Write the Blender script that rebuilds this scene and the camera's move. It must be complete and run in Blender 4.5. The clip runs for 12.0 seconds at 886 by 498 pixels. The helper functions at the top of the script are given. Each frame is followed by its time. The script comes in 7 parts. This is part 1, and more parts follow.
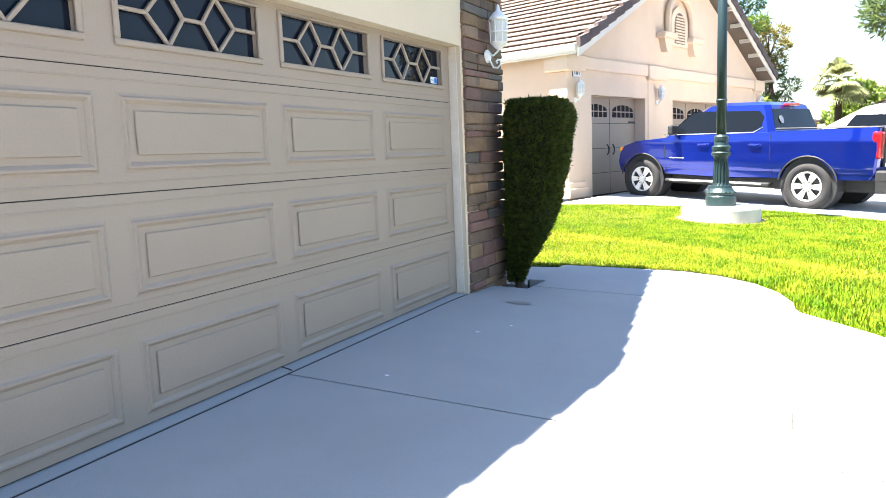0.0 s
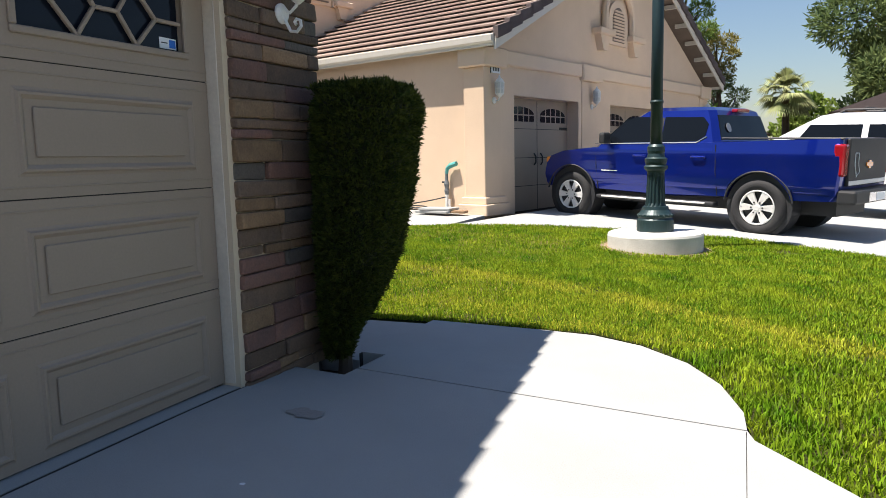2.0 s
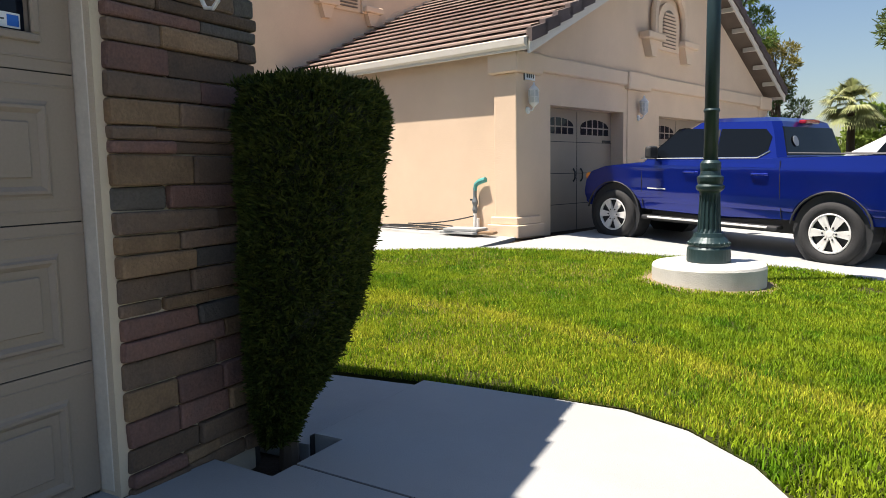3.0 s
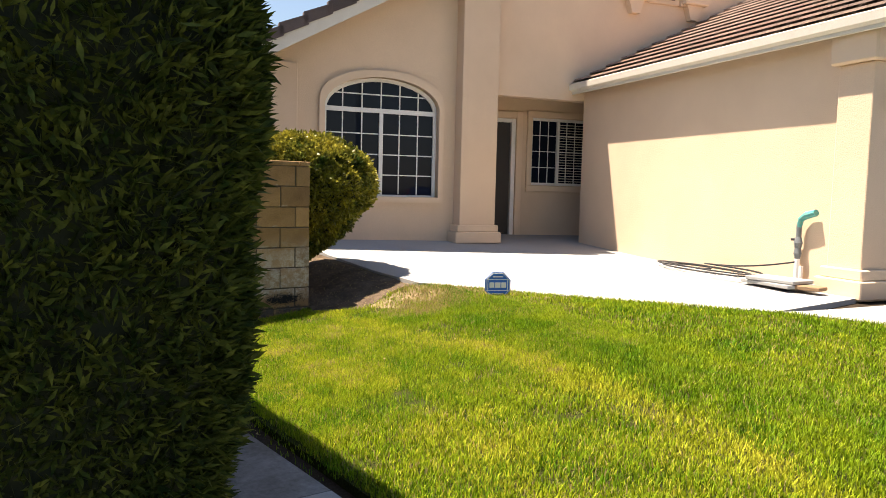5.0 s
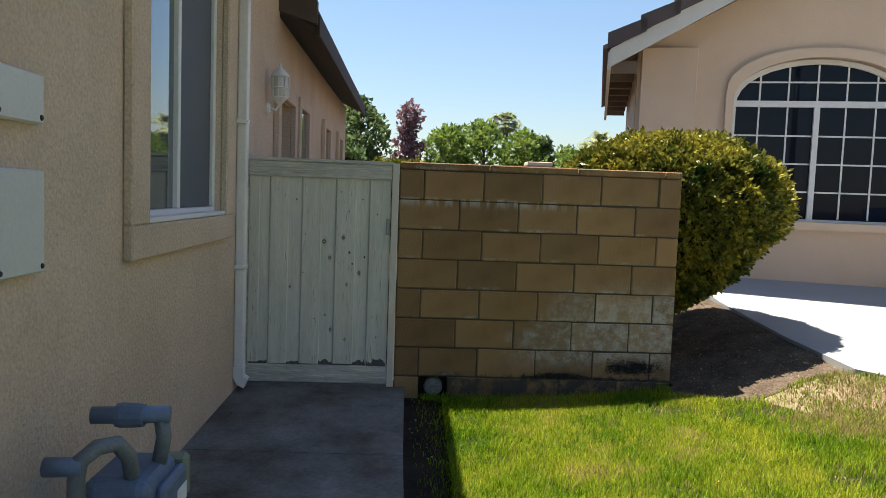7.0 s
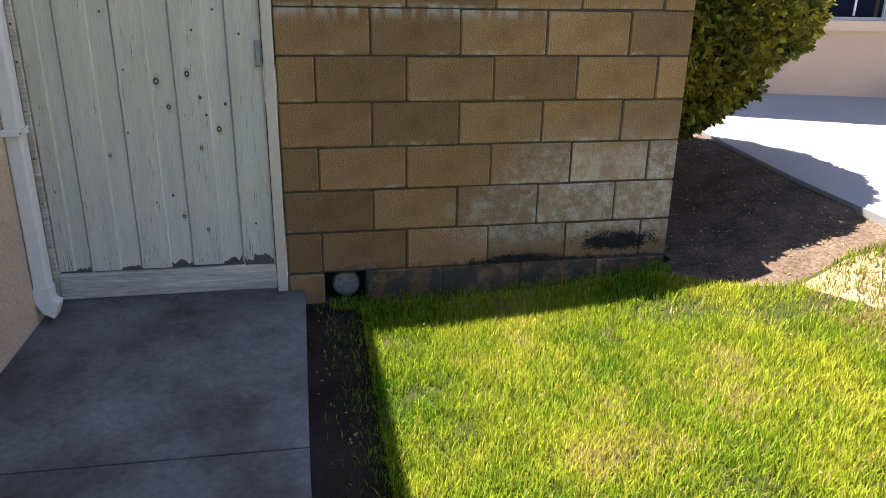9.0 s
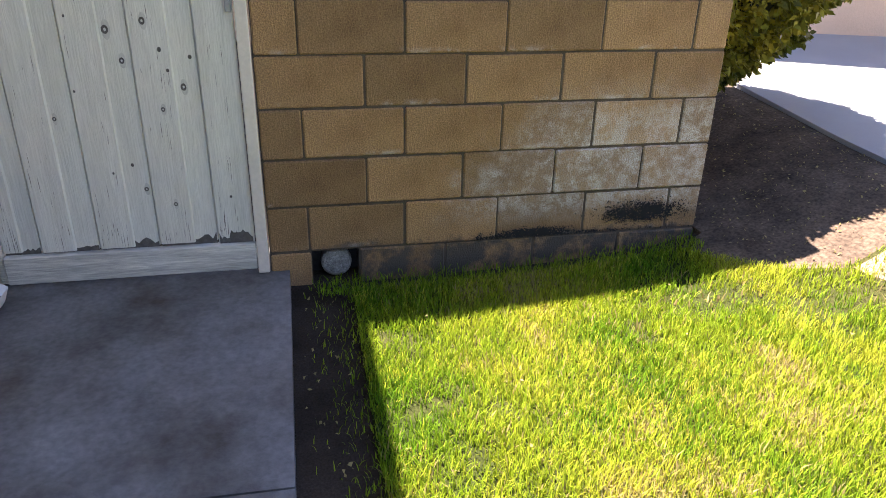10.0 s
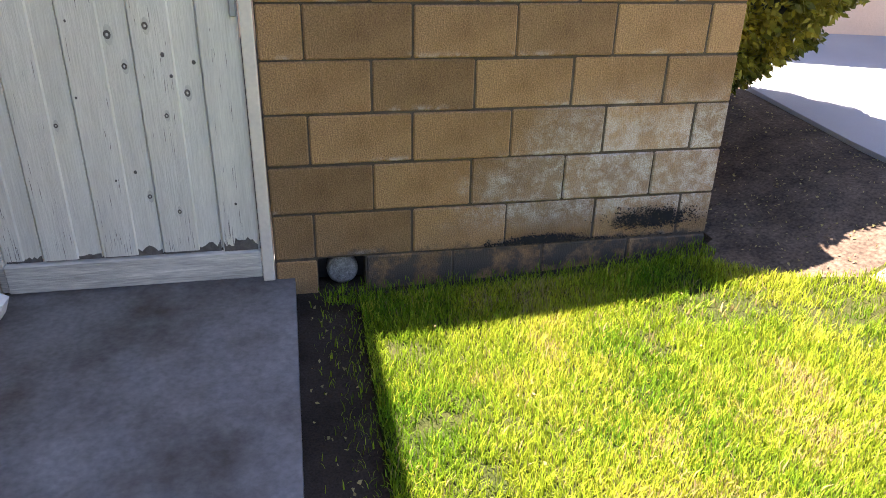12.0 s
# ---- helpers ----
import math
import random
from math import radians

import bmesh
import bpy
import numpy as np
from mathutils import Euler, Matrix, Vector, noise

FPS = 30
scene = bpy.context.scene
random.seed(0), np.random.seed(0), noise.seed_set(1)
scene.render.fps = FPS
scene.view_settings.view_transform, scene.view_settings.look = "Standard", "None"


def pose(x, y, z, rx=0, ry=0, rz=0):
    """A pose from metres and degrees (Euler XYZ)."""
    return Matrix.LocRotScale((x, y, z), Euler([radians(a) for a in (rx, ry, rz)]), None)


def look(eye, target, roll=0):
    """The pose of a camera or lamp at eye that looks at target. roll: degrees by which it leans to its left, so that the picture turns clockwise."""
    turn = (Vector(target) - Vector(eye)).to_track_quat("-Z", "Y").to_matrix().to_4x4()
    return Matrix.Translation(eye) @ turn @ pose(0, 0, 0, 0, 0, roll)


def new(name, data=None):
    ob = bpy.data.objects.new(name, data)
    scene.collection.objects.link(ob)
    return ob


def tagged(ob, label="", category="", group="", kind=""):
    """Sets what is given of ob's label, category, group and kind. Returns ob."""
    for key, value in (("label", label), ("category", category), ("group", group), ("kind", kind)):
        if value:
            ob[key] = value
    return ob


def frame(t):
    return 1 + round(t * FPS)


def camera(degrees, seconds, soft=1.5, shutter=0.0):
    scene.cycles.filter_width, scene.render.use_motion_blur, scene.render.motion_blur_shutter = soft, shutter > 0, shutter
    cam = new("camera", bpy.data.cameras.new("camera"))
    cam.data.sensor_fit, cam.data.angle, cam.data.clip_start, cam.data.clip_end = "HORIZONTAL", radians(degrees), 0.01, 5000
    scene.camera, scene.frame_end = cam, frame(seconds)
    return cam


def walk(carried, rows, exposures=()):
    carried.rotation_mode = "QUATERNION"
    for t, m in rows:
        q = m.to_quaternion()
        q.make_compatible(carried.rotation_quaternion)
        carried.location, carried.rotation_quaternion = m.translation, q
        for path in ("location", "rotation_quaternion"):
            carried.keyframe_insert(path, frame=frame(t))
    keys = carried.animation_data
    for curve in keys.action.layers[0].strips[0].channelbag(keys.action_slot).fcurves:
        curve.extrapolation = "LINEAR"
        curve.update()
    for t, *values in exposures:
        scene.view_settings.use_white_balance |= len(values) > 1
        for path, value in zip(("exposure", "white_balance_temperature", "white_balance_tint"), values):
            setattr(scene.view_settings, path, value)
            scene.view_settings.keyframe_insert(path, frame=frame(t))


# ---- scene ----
cam = camera(63.2, 12.0, soft=0.85)
PATH = [
    (0, (0.521, 0.451, 1.505), (-0.38, 2.218, 1.245), -2.3),
    (0.5, (0.571, 0.998, 1.5), (-0.244, 2.81, 1.267), -2.0),
    (1, (0.559, 1.6, 1.508), (-0.25, 3.414, 1.274), -1.9),
    (1.5, (0.545, 2.234, 1.505), (-0.235, 4.06, 1.267), -1.4),
    (2, (0.456, 2.842, 1.512), (-0.333, 4.663, 1.264), -1.3),
    (2.5, (0.37, 3.455, 1.518), (-0.424, 5.275, 1.279), -1.0),
    (2.7, (0.326, 3.682, 1.538), (-0.501, 5.488, 1.307), -0.9),
    (4.3, (0.273, 5.380, 1.562), (-1.049, 6.873, 1.435), 0),
    (4.5, (0.170, 5.620, 1.56), (-1.208, 7.060, 1.427), 0.6),
    (4.9, (-0.130, 6.127, 1.563), (-1.692, 7.363, 1.413), 1.5),
    (5, (-0.199, 6.249, 1.573), (-1.807, 7.423, 1.412), 1.4),
    (5.5, (-0.542, 6.785, 1.583), (-2.326, 7.674, 1.418), 1.4),
    (5.7, (-0.804, 6.999, 1.551), (-2.665, 7.714, 1.397), 2.2),
    (5.8, (-0.918, 7.072, 1.549), (-2.816, 7.684, 1.399), 2.2),
    (6, (-1.121, 7.168, 1.569), (-3.081, 7.532, 1.411), 1.9),
    (6.5, (-1.565, 7.399, 1.612), (-3.557, 7.516, 1.475), 2.2),
    (6.7, (-1.736, 7.482, 1.618), (-3.728, 7.583, 1.474), 2.4),
    (8.3, (-3.009, 7.672, 1.607), (-4.97, 7.907, 1.29), -0.1),
    (8.5, (-3.154, 7.682, 1.621), (-5.097, 7.943, 1.228), -0.1),
    (9, (-3.612, 7.622, 1.639), (-5.462, 7.984, 0.971), 0.9),
    (9.5, (-3.928, 7.651, 1.656), (-5.7, 8.026, 0.81), 1.2),
    (10, (-4.086, 7.652, 1.661), (-5.861, 8.031, 0.821), 1.3),
    (10.5, (-4.135, 7.648, 1.668), (-5.91, 8.029, 0.829), 1.3),
    (11, (-4.15, 7.651, 1.674), (-5.922, 8.034, 0.83), 1.4),
    (11.5, (-4.152, 7.638, 1.678), (-5.922, 8.023, 0.83), 1.4),
    (12, (-4.156, 7.634, 1.682), (-5.927, 8.011, 0.833), 1.3),
]
walk(cam, [(t, look(eye, target, roll)) for t, eye, target, roll in PATH],
     [(0.0, 2.92, 6150, 13), (0.5, 2.18, 6150, 13), (1.0, 1.66, 6150, 14), (1.5, 1.40, 6150, 14), (2.0, 1.16, 6150, 14), (2.5, 1.04, 6150, 14), (4.3, 1.68, 6950, 15), (5.0, 1.70, 7000, 17),
      (5.7, 1.64, 6400, 14), (6.5, 1.50, 6150, 11), (8.3, 1.78, 6100, 18), (9.5, 2.64, 6150, 26), (12.0, 3.02, 6150, 28)])

# ---- sky and sun ----
SUN = Vector((-0.31, -0.235, 1.0)).normalized()
world = bpy.data.worlds.new("sky")
scene.world = world
world.use_nodes = True
wn, wl = world.node_tree.nodes, world.node_tree.links
sky = wn.new("ShaderNodeTexSky")
sky.sky_type = "NISHITA"
sky.sun_disc = False
sky.sun_elevation = math.asin(SUN.z)
sky.sun_rotation = math.atan2(SUN.x, SUN.y)
sky.air_density, sky.dust_density, sky.ozone_density = 1.3, 0.6, 3.0
wl.new(sky.outputs[0], wn["Background"].inputs[0])
wn["Background"].inputs[1].default_value = 0.05
lamp = bpy.data.lights.new("sun", "SUN")
lamp.energy, lamp.angle, lamp.color = 5.0, radians(0.53), (1.0, 0.90, 0.75)
sun_ob = new("sun", lamp)
sun_ob.matrix_world = look((0, 0, 30), Vector((0, 0, 30)) - SUN)


# ---- materials ----
def material(name, base, rough=0.8, metal=0.0, var=None, scale=8.0, amount=0.5, bump=0.0, bump_scale=60.0, fine=None,
             random_amount=0.0, spec=0.5, stretch=(1, 1, 1), coat=0.0, island=False, emission=0.0):
    """A surface: base colour mixed with var by large noise, speckled by fine noise, with bump."""
    m = bpy.data.materials.new(name)
    m.use_nodes = True
    n, l = m.node_tree.nodes, m.node_tree.links
    p = n["Principled BSDF"]
    p.inputs["Roughness"].default_value = rough
    p.inputs["Metallic"].default_value = metal
    p.inputs["Specular IOR Level"].default_value = spec
    p.inputs["Coat Weight"].default_value = coat
    p.inputs["Coat Roughness"].default_value = 0.04
    tex = n.new("ShaderNodeTexCoord")
    mp = n.new("ShaderNodeMapping")
    mp.inputs["Scale"].default_value = stretch
    l.new(tex.outputs["Object"], mp.inputs[0])
    col = n.new("ShaderNodeRGB")
    col.outputs[0].default_value = (*base, 1)
    out = col.outputs[0]
    if var:
        big = n.new("ShaderNodeTexNoise")
        big.inputs["Scale"].default_value = scale
        big.inputs["Detail"].default_value = 6
        big.inputs["Roughness"].default_value = 0.62
        l.new(mp.outputs[0], big.inputs["Vector"])
        ramp = n.new("ShaderNodeMapRange")
        ramp.inputs[1].default_value, ramp.inputs[2].default_value = 0.34, 0.68
        ramp.inputs[4].default_value = amount
        l.new(big.outputs[0], ramp.inputs[0])
        mix = n.new("ShaderNodeMix")
        mix.data_type = "RGBA"
        l.new(ramp.outputs[0], mix.inputs[0])
        l.new(out, mix.inputs[6])
        mix.inputs[7].default_value = (*var, 1)
        out = mix.outputs[2]
    if fine:
        small = n.new("ShaderNodeTexNoise")
        small.inputs["Scale"].default_value = fine[0]
        small.inputs["Detail"].default_value = 3
        l.new(mp.outputs[0], small.inputs["Vector"])
        r2 = n.new("ShaderNodeMapRange")
        r2.inputs[1].default_value, r2.inputs[2].default_value = 0.3, 0.7
        r2.inputs[3].default_value, r2.inputs[4].default_value = 1 - fine[1], 1 + fine[1]
        l.new(small.outputs[0], r2.inputs[0])
        mul = n.new("ShaderNodeMix")
        mul.data_type, mul.blend_type = "RGBA", "MULTIPLY"
        mul.inputs[0].default_value = 1
        l.new(out, mul.inputs[6])
        l.new(r2.outputs[0], mul.inputs[7])
        out = mul.outputs[2]
    if random_amount:
        src = n.new("ShaderNodeNewGeometry").outputs["Random Per Island"] if island else n.new("ShaderNodeObjectInfo").outputs["Random"]
        r3 = n.new("ShaderNodeMapRange")
        r3.inputs[3].default_value, r3.inputs[4].default_value = 1 - random_amount, 1 + random_amount
        l.new(src, r3.inputs[0])
        mul = n.new("ShaderNodeMix")
        mul.data_type, mul.blend_type = "RGBA", "MULTIPLY"
        mul.inputs[0].default_value = 1
        l.new(out, mul.inputs[6])
        l.new(r3.outputs[0], mul.inputs[7])
        out = mul.outputs[2]
    l.new(out, p.inputs["Base Color"])
    if bump:
        bn = n.new("ShaderNodeTexNoise")
        bn.inputs["Scale"].default_value = bump_scale
        bn.inputs["Detail"].default_value = 5
        l.new(mp.outputs[0], bn.inputs["Vector"])
        b = n.new("ShaderNodeBump")
        b.inputs["Strength"].default_value = bump
        b.inputs["Distance"].default_value = 0.01
        l.new(bn.outputs[0], b.inputs["Height"])
        l.new(b.outputs[0], p.inputs["Normal"])
    return m


def leafy(name, dark, light, scale=3.0, trans=0.35, rough=0.5, spread=0.4):
    """Leaves and blades: varied per leaf and in patches, partly letting light through."""
    m = material(name, dark, rough, var=light, scale=scale, amount=0.9, random_amount=spread, island=True, spec=0.12)
    n, l = m.node_tree.nodes, m.node_tree.links
    p = n["Principled BSDF"]
    t = n.new("ShaderNodeBsdfTranslucent")
    l.new(p.inputs["Base Color"].links[0].from_socket, t.inputs[0])
    mix = n.new("ShaderNodeMixShader")
    mix.inputs[0].default_value = trans
    l.new(p.outputs[0], mix.inputs[1])
    l.new(t.outputs[0], mix.inputs[2])
    l.new(mix.outputs[0], n["Material Output"].inputs[0])
    return m


def glassy(name, tint=(0.02, 0.025, 0.03), rough=0.02):
    return material(name, tint, rough, spec=0.16)


STUCCO = material("tan_stucco", (0.64, 0.51, 0.375), 0.92, var=(0.49, 0.385, 0.275), scale=1.8, amount=0.7, bump=0.9, bump_scale=65, fine=(75, 0.13))
STUCCO_N = material("beige_stucco", (0.71, 0.54, 0.385), 0.93, var=(0.60, 0.45, 0.315), scale=0.9, amount=0.6, bump=0.35, bump_scale=80, fine=(120, 0.06))
STUCCO_T = material("beige_stucco_trim", (0.73, 0.56, 0.40), 0.93, var=(0.65, 0.51, 0.37), scale=2.0, amount=0.5, bump=0.3, bump_scale=80)
CREAM = material("cream_stucco", (0.62, 0.52, 0.38), 0.9, var=(0.56, 0.46, 0.33), scale=1.5, bump=0.3, bump_scale=90)
DOORPAINT = material("taupe_door_paint", (0.31, 0.25, 0.195), 0.5, var=(0.28, 0.225, 0.175), scale=2.0, fine=(90, 0.03), bump=0.06, bump_scale=220, spec=0.3)
DOORSEAM = material("black_rubber_seal", (0.02, 0.02, 0.02), 0.8, bump=0.1)
TRIMW = material("off_white_trim_paint", (0.66, 0.60, 0.50), 0.6, var=(0.55, 0.49, 0.40), scale=6, fine=(60, 0.05), bump=0.1)
WHITE = material("white_paint", (0.78, 0.77, 0.74), 0.5, var=(0.68, 0.66, 0.62), scale=5, fine=(70, 0.04))
CONCRETE = material("pale_concrete", (0.345, 0.352, 0.345), 0.9, var=(0.275, 0.28, 0.275), scale=0.9, amount=0.6, bump=0.25, bump_scale=140, fine=(220, 0.08))
FOOTCON = material("whitish_concrete", (0.58, 0.57, 0.53), 0.9, var=(0.46, 0.45, 0.41), scale=5, amount=0.7, bump=0.35, bump_scale=70, fine=(160, 0.1))
FELT = material("black_joint_filler", (0.018, 0.017, 0.016), 0.95, var=(0.05, 0.045, 0.04), scale=20, amount=0.5, bump=0.4)
# brown stains are its own; the base is also lowered for the side-yard shade
WALKCON = material("stained_shaded_concrete", (0.215, 0.213, 0.205), 0.85, var=(0.07, 0.056, 0.042), scale=2.4, amount=1.0, bump=0.3, bump_scale=90, fine=(45, 0.17))
ASPHALT = material("asphalt", (0.06, 0.06, 0.062), 0.92, var=(0.08, 0.078, 0.075), scale=1.2, bump=0.4, bump_scale=160, fine=(300, 0.25))
SOIL = material("dark_soil", (0.026, 0.019, 0.013), 0.97, var=(0.06, 0.045, 0.032), scale=4, amount=0.8, bump=1.0, bump_scale=45, fine=(140, 0.3), spec=0.1)
DRYSOIL = material("dry_straw_ground", (0.27, 0.20, 0.115), 0.97, var=(0.15, 0.115, 0.055), scale=9, amount=0.8, bump=0.9, bump_scale=60, fine=(120, 0.35))
TURF = material("lawn_base", (0.024, 0.034, 0.008), 0.97, var=(0.055, 0.05, 0.018), scale=2.0, amount=0.7, bump=0.7, bump_scale=70, fine=(120, 0.4), spec=0.05)
STONE = material("ledge_stone", (0.185, 0.12, 0.078), 0.88, var=(0.10, 0.075, 0.057), scale=7, amount=0.85, bump=0.7, bump_scale=45, fine=(90, 0.16), random_amount=0.35)
STONE_G = material("grey_ledge_stone", (0.115, 0.10, 0.085), 0.88, var=(0.075, 0.068, 0.06), scale=7, amount=0.8, bump=0.7, bump_scale=45, fine=(90, 0.16), random_amount=0.3)
STONE_O = material("ochre_ledge_stone", (0.27, 0.175, 0.095), 0.88, var=(0.17, 0.105, 0.06), scale=7, amount=0.8, bump=0.7, bump_scale=45, fine=(90, 0.16), random_amount=0.3)
STONE_R = material("russet_ledge_stone", (0.19, 0.10, 0.075), 0.88, var=(0.12, 0.075, 0.065), scale=7, amount=0.8, bump=0.7, bump_scale=45, fine=(90, 0.16), random_amount=0.3)
MORTAR = material("dark_mortar", (0.05, 0.042, 0.035), 0.97, bump=0.5)
BLOCK = material("tan_slump_block", (0.35, 0.215, 0.095), 0.95, var=(0.22, 0.125, 0.05), scale=4, amount=0.85, bump=0.7, bump_scale=170, fine=(150, 0.3), random_amount=0.26)
JOINT = material("block_mortar", (0.06, 0.043, 0.028), 0.97, var=(0.15, 0.12, 0.085), scale=9, bump=0.5, bump_scale=120)
GATEW = material("weathered_grey_paint", (0.69, 0.665, 0.57), 0.75, var=(0.55, 0.525, 0.44), scale=2.2, amount=0.75, bump=0.35, bump_scale=30, fine=(34, 0.07), stretch=(1, 6, 0.45))
GATER = material("weathered_grey_rail", (0.66, 0.63, 0.54), 0.78, var=(0.36, 0.34, 0.29), scale=4.5, amount=0.85, bump=0.6, bump_scale=24, fine=(30, 0.2), stretch=(1, 0.5, 6))
GRAIN = material("grey_knot_grain", (0.56, 0.54, 0.46), 0.85, var=(0.40, 0.38, 0.32), scale=40, bump=0.3)
KNOT = material("dark_wood_knot", (0.08, 0.068, 0.055), 0.8, var=(0.19, 0.17, 0.145), scale=40, bump=0.4)
TILE = material("grey_brown_roof_tile", (0.30, 0.225, 0.185), 0.9, var=(0.22, 0.16, 0.135), scale=6, amount=0.6, bump=0.4, bump_scale=60, fine=(120, 0.12), random_amount=0.16, island=True)
TILED = material("dark_roof_tile", (0.115, 0.088, 0.082), 0.9, var=(0.085, 0.065, 0.062), scale=6, bump=0.4, fine=(120, 0.12), random_amount=0.2, island=True)
FASCIA = material("cream_fascia_paint", (0.70, 0.66, 0.58), 0.6, var=(0.6, 0.55, 0.47), scale=3, fine=(60, 0.04))
SOFFIT_D = material("dark_brown_eave_paint", (0.055, 0.042, 0.034), 0.8, var=(0.035, 0.028, 0.024), scale=4, bump=0.2)
SOFFIT = material("brown_soffit", (0.20, 0.155, 0.12), 0.85, var=(0.15, 0.115, 0.09), scale=4, bump=0.2)
GLASS = glassy("dark_window_glass", (0.009, 0.012, 0.02))
GLASS_B = material("reflective_window_glass", (0.03, 0.045, 0.06), 0.01, spec=1.0, coat=1.0)
METALW = material("white_enamel_metal", (0.62, 0.63, 0.60), 0.45, var=(0.54, 0.55, 0.52), scale=4, fine=(80, 0.04))
METALG = material("grey_utility_metal", (0.33, 0.34, 0.33), 0.5, metal=0.3, var=(0.25, 0.255, 0.25), scale=8, fine=(90, 0.08), bump=0.1)
PIPEG = material("grey_green_painted_pipe", (0.17, 0.19, 0.20), 0.55, metal=0.2, var=(0.11, 0.12, 0.13), scale=14, fine=(90, 0.12), bump=0.2)
METERB = material("blue_grey_meter_paint", (0.15, 0.20, 0.29), 0.5, metal=0.1, var=(0.08, 0.11, 0.17), scale=10, fine=(90, 0.08))
BLACKM = material("black_metal", (0.015, 0.015, 0.016), 0.5, fine=(80, 0.2))
SCREEN = material("grey_insect_screen", (0.10, 0.115, 0.13), 0.7, fine=(400, 0.3))
METERGLASS = material("clear_meter_dome", (0.25, 0.275, 0.205), 0.22, spec=0.5, coat=0.35, var=(0.18, 0.20, 0.15), scale=9)
POST = material("dark_green_cast_iron", (0.018, 0.042, 0.046), 0.42, metal=0.25, var=(0.016, 0.032, 0.03), scale=9, bump=0.15, fine=(120, 0.1))
TRUCK = material("metallic_blue_paint", (0.003, 0.020, 0.27), 0.32, metal=0.75, var=(0.003, 0.017, 0.23), scale=2, coat=1.0)
CARW = material("white_car_paint", (0.80, 0.80, 0.80), 0.3, coat=1.0, var=(0.77, 0.77, 0.77), scale=2)
CARGLASS = material("tinted_car_glass", (0.006, 0.008, 0.011), 0.03, spec=0.16)
RUBBER = material("black_tyre_rubber", (0.022, 0.022, 0.023), 0.85, fine=(60, 0.15), bump=0.3)
ALLOY = material("silver_alloy", (0.80, 0.79, 0.76), 0.4, metal=0.25, fine=(50, 0.04))
CHROME = material("chrome", (0.75, 0.75, 0.76), 0.14, metal=1.0)
PLASTIC = material("black_plastic", (0.02, 0.021, 0.023), 0.6, fine=(150, 0.1), bump=0.1)
REDLENS = material("red_lamp_lens", (0.30, 0.006, 0.012), 0.15, coat=1.0)
AMBER = material("amber_lamp_lens", (0.85, 0.30, 0.04), 0.2, coat=1.0)
SIGNBLUE = material("blue_sign_face", (0.02, 0.15, 0.60), 0.6, fine=(60, 0.03))
SIGNWHITE = material("white_sign_ink", (0.75, 0.78, 0.80), 0.5)
INK = material("dark_ink", (0.02, 0.025, 0.035), 0.6)
TEAL = material("teal_wrap", (0.03, 0.30, 0.32), 0.7, var=(0.25, 0.40, 0.22), scale=40, bump=0.3)
TAR = material("black_mould_stain", (0.012, 0.011, 0.010), 0.95, var=(0.03, 0.026, 0.02), scale=60)
EFFLO = material("pale_rough_mortar", (0.36, 0.345, 0.31), 0.95, var=(0.16, 0.145, 0.12), scale=38, amount=0.9, bump=0.9, bump_scale=120, fine=(200, 0.3))
HEDGE = leafy("conifer_needles", (0.012, 0.028, 0.006), (0.10, 0.115, 0.020), 26.0, 0.22, 0.6)
# shade inside the conifer's crown, put into a near-black colour
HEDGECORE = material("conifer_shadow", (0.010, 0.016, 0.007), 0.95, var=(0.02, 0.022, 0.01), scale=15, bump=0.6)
BUSH = leafy("glossy_shrub_leaf", (0.028, 0.055, 0.010), (0.42, 0.36, 0.045), 3.4, 0.22, 0.32, 0.55)
# near-black colour that stands in for the shade deep among the leaves
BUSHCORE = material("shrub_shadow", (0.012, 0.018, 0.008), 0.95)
GRASS = leafy("grass_blade", (0.09, 0.20, 0.005), (0.29, 0.355, 0.015), 2.6, 0.33, 0.55, 0.55)
PALEGRASS = leafy("pale_grass_blade", (0.30, 0.36, 0.015), (0.46, 0.44, 0.045), 4.0, 0.33, 0.55, 0.5)
DRY = leafy("dry_grass_blade", (0.34, 0.265, 0.115), (0.29, 0.25, 0.085), 3.0, 0.35, 0.7)
PINE = leafy("pine_foliage", (0.07, 0.12, 0.045), (0.19, 0.23, 0.08), 0.5, 0.45, 0.6)
PINEG = leafy("golden_pine_foliage", (0.27, 0.21, 0.05), (0.17, 0.18, 0.05), 0.4, 0.3, 0.6)
GREEN = leafy("tree_foliage", (0.12, 0.20, 0.04), (0.25, 0.31, 0.06), 0.6, 0.35, 0.6)
PURPLE = leafy("purple_foliage", (0.17, 0.09, 0.11), (0.27, 0.16, 0.15), 0.8, 0.3, 0.6)
PALMG = leafy("palm_frond", (0.28, 0.34, 0.14), (0.45, 0.44, 0.24), 0.7, 0.3, 0.6)
BARK = material("brown_bark", (0.11, 0.08, 0.055), 0.95, var=(0.06, 0.045, 0.032), scale=7, bump=0.8, bump_scale=30, stretch=(1, 1, 0.3))



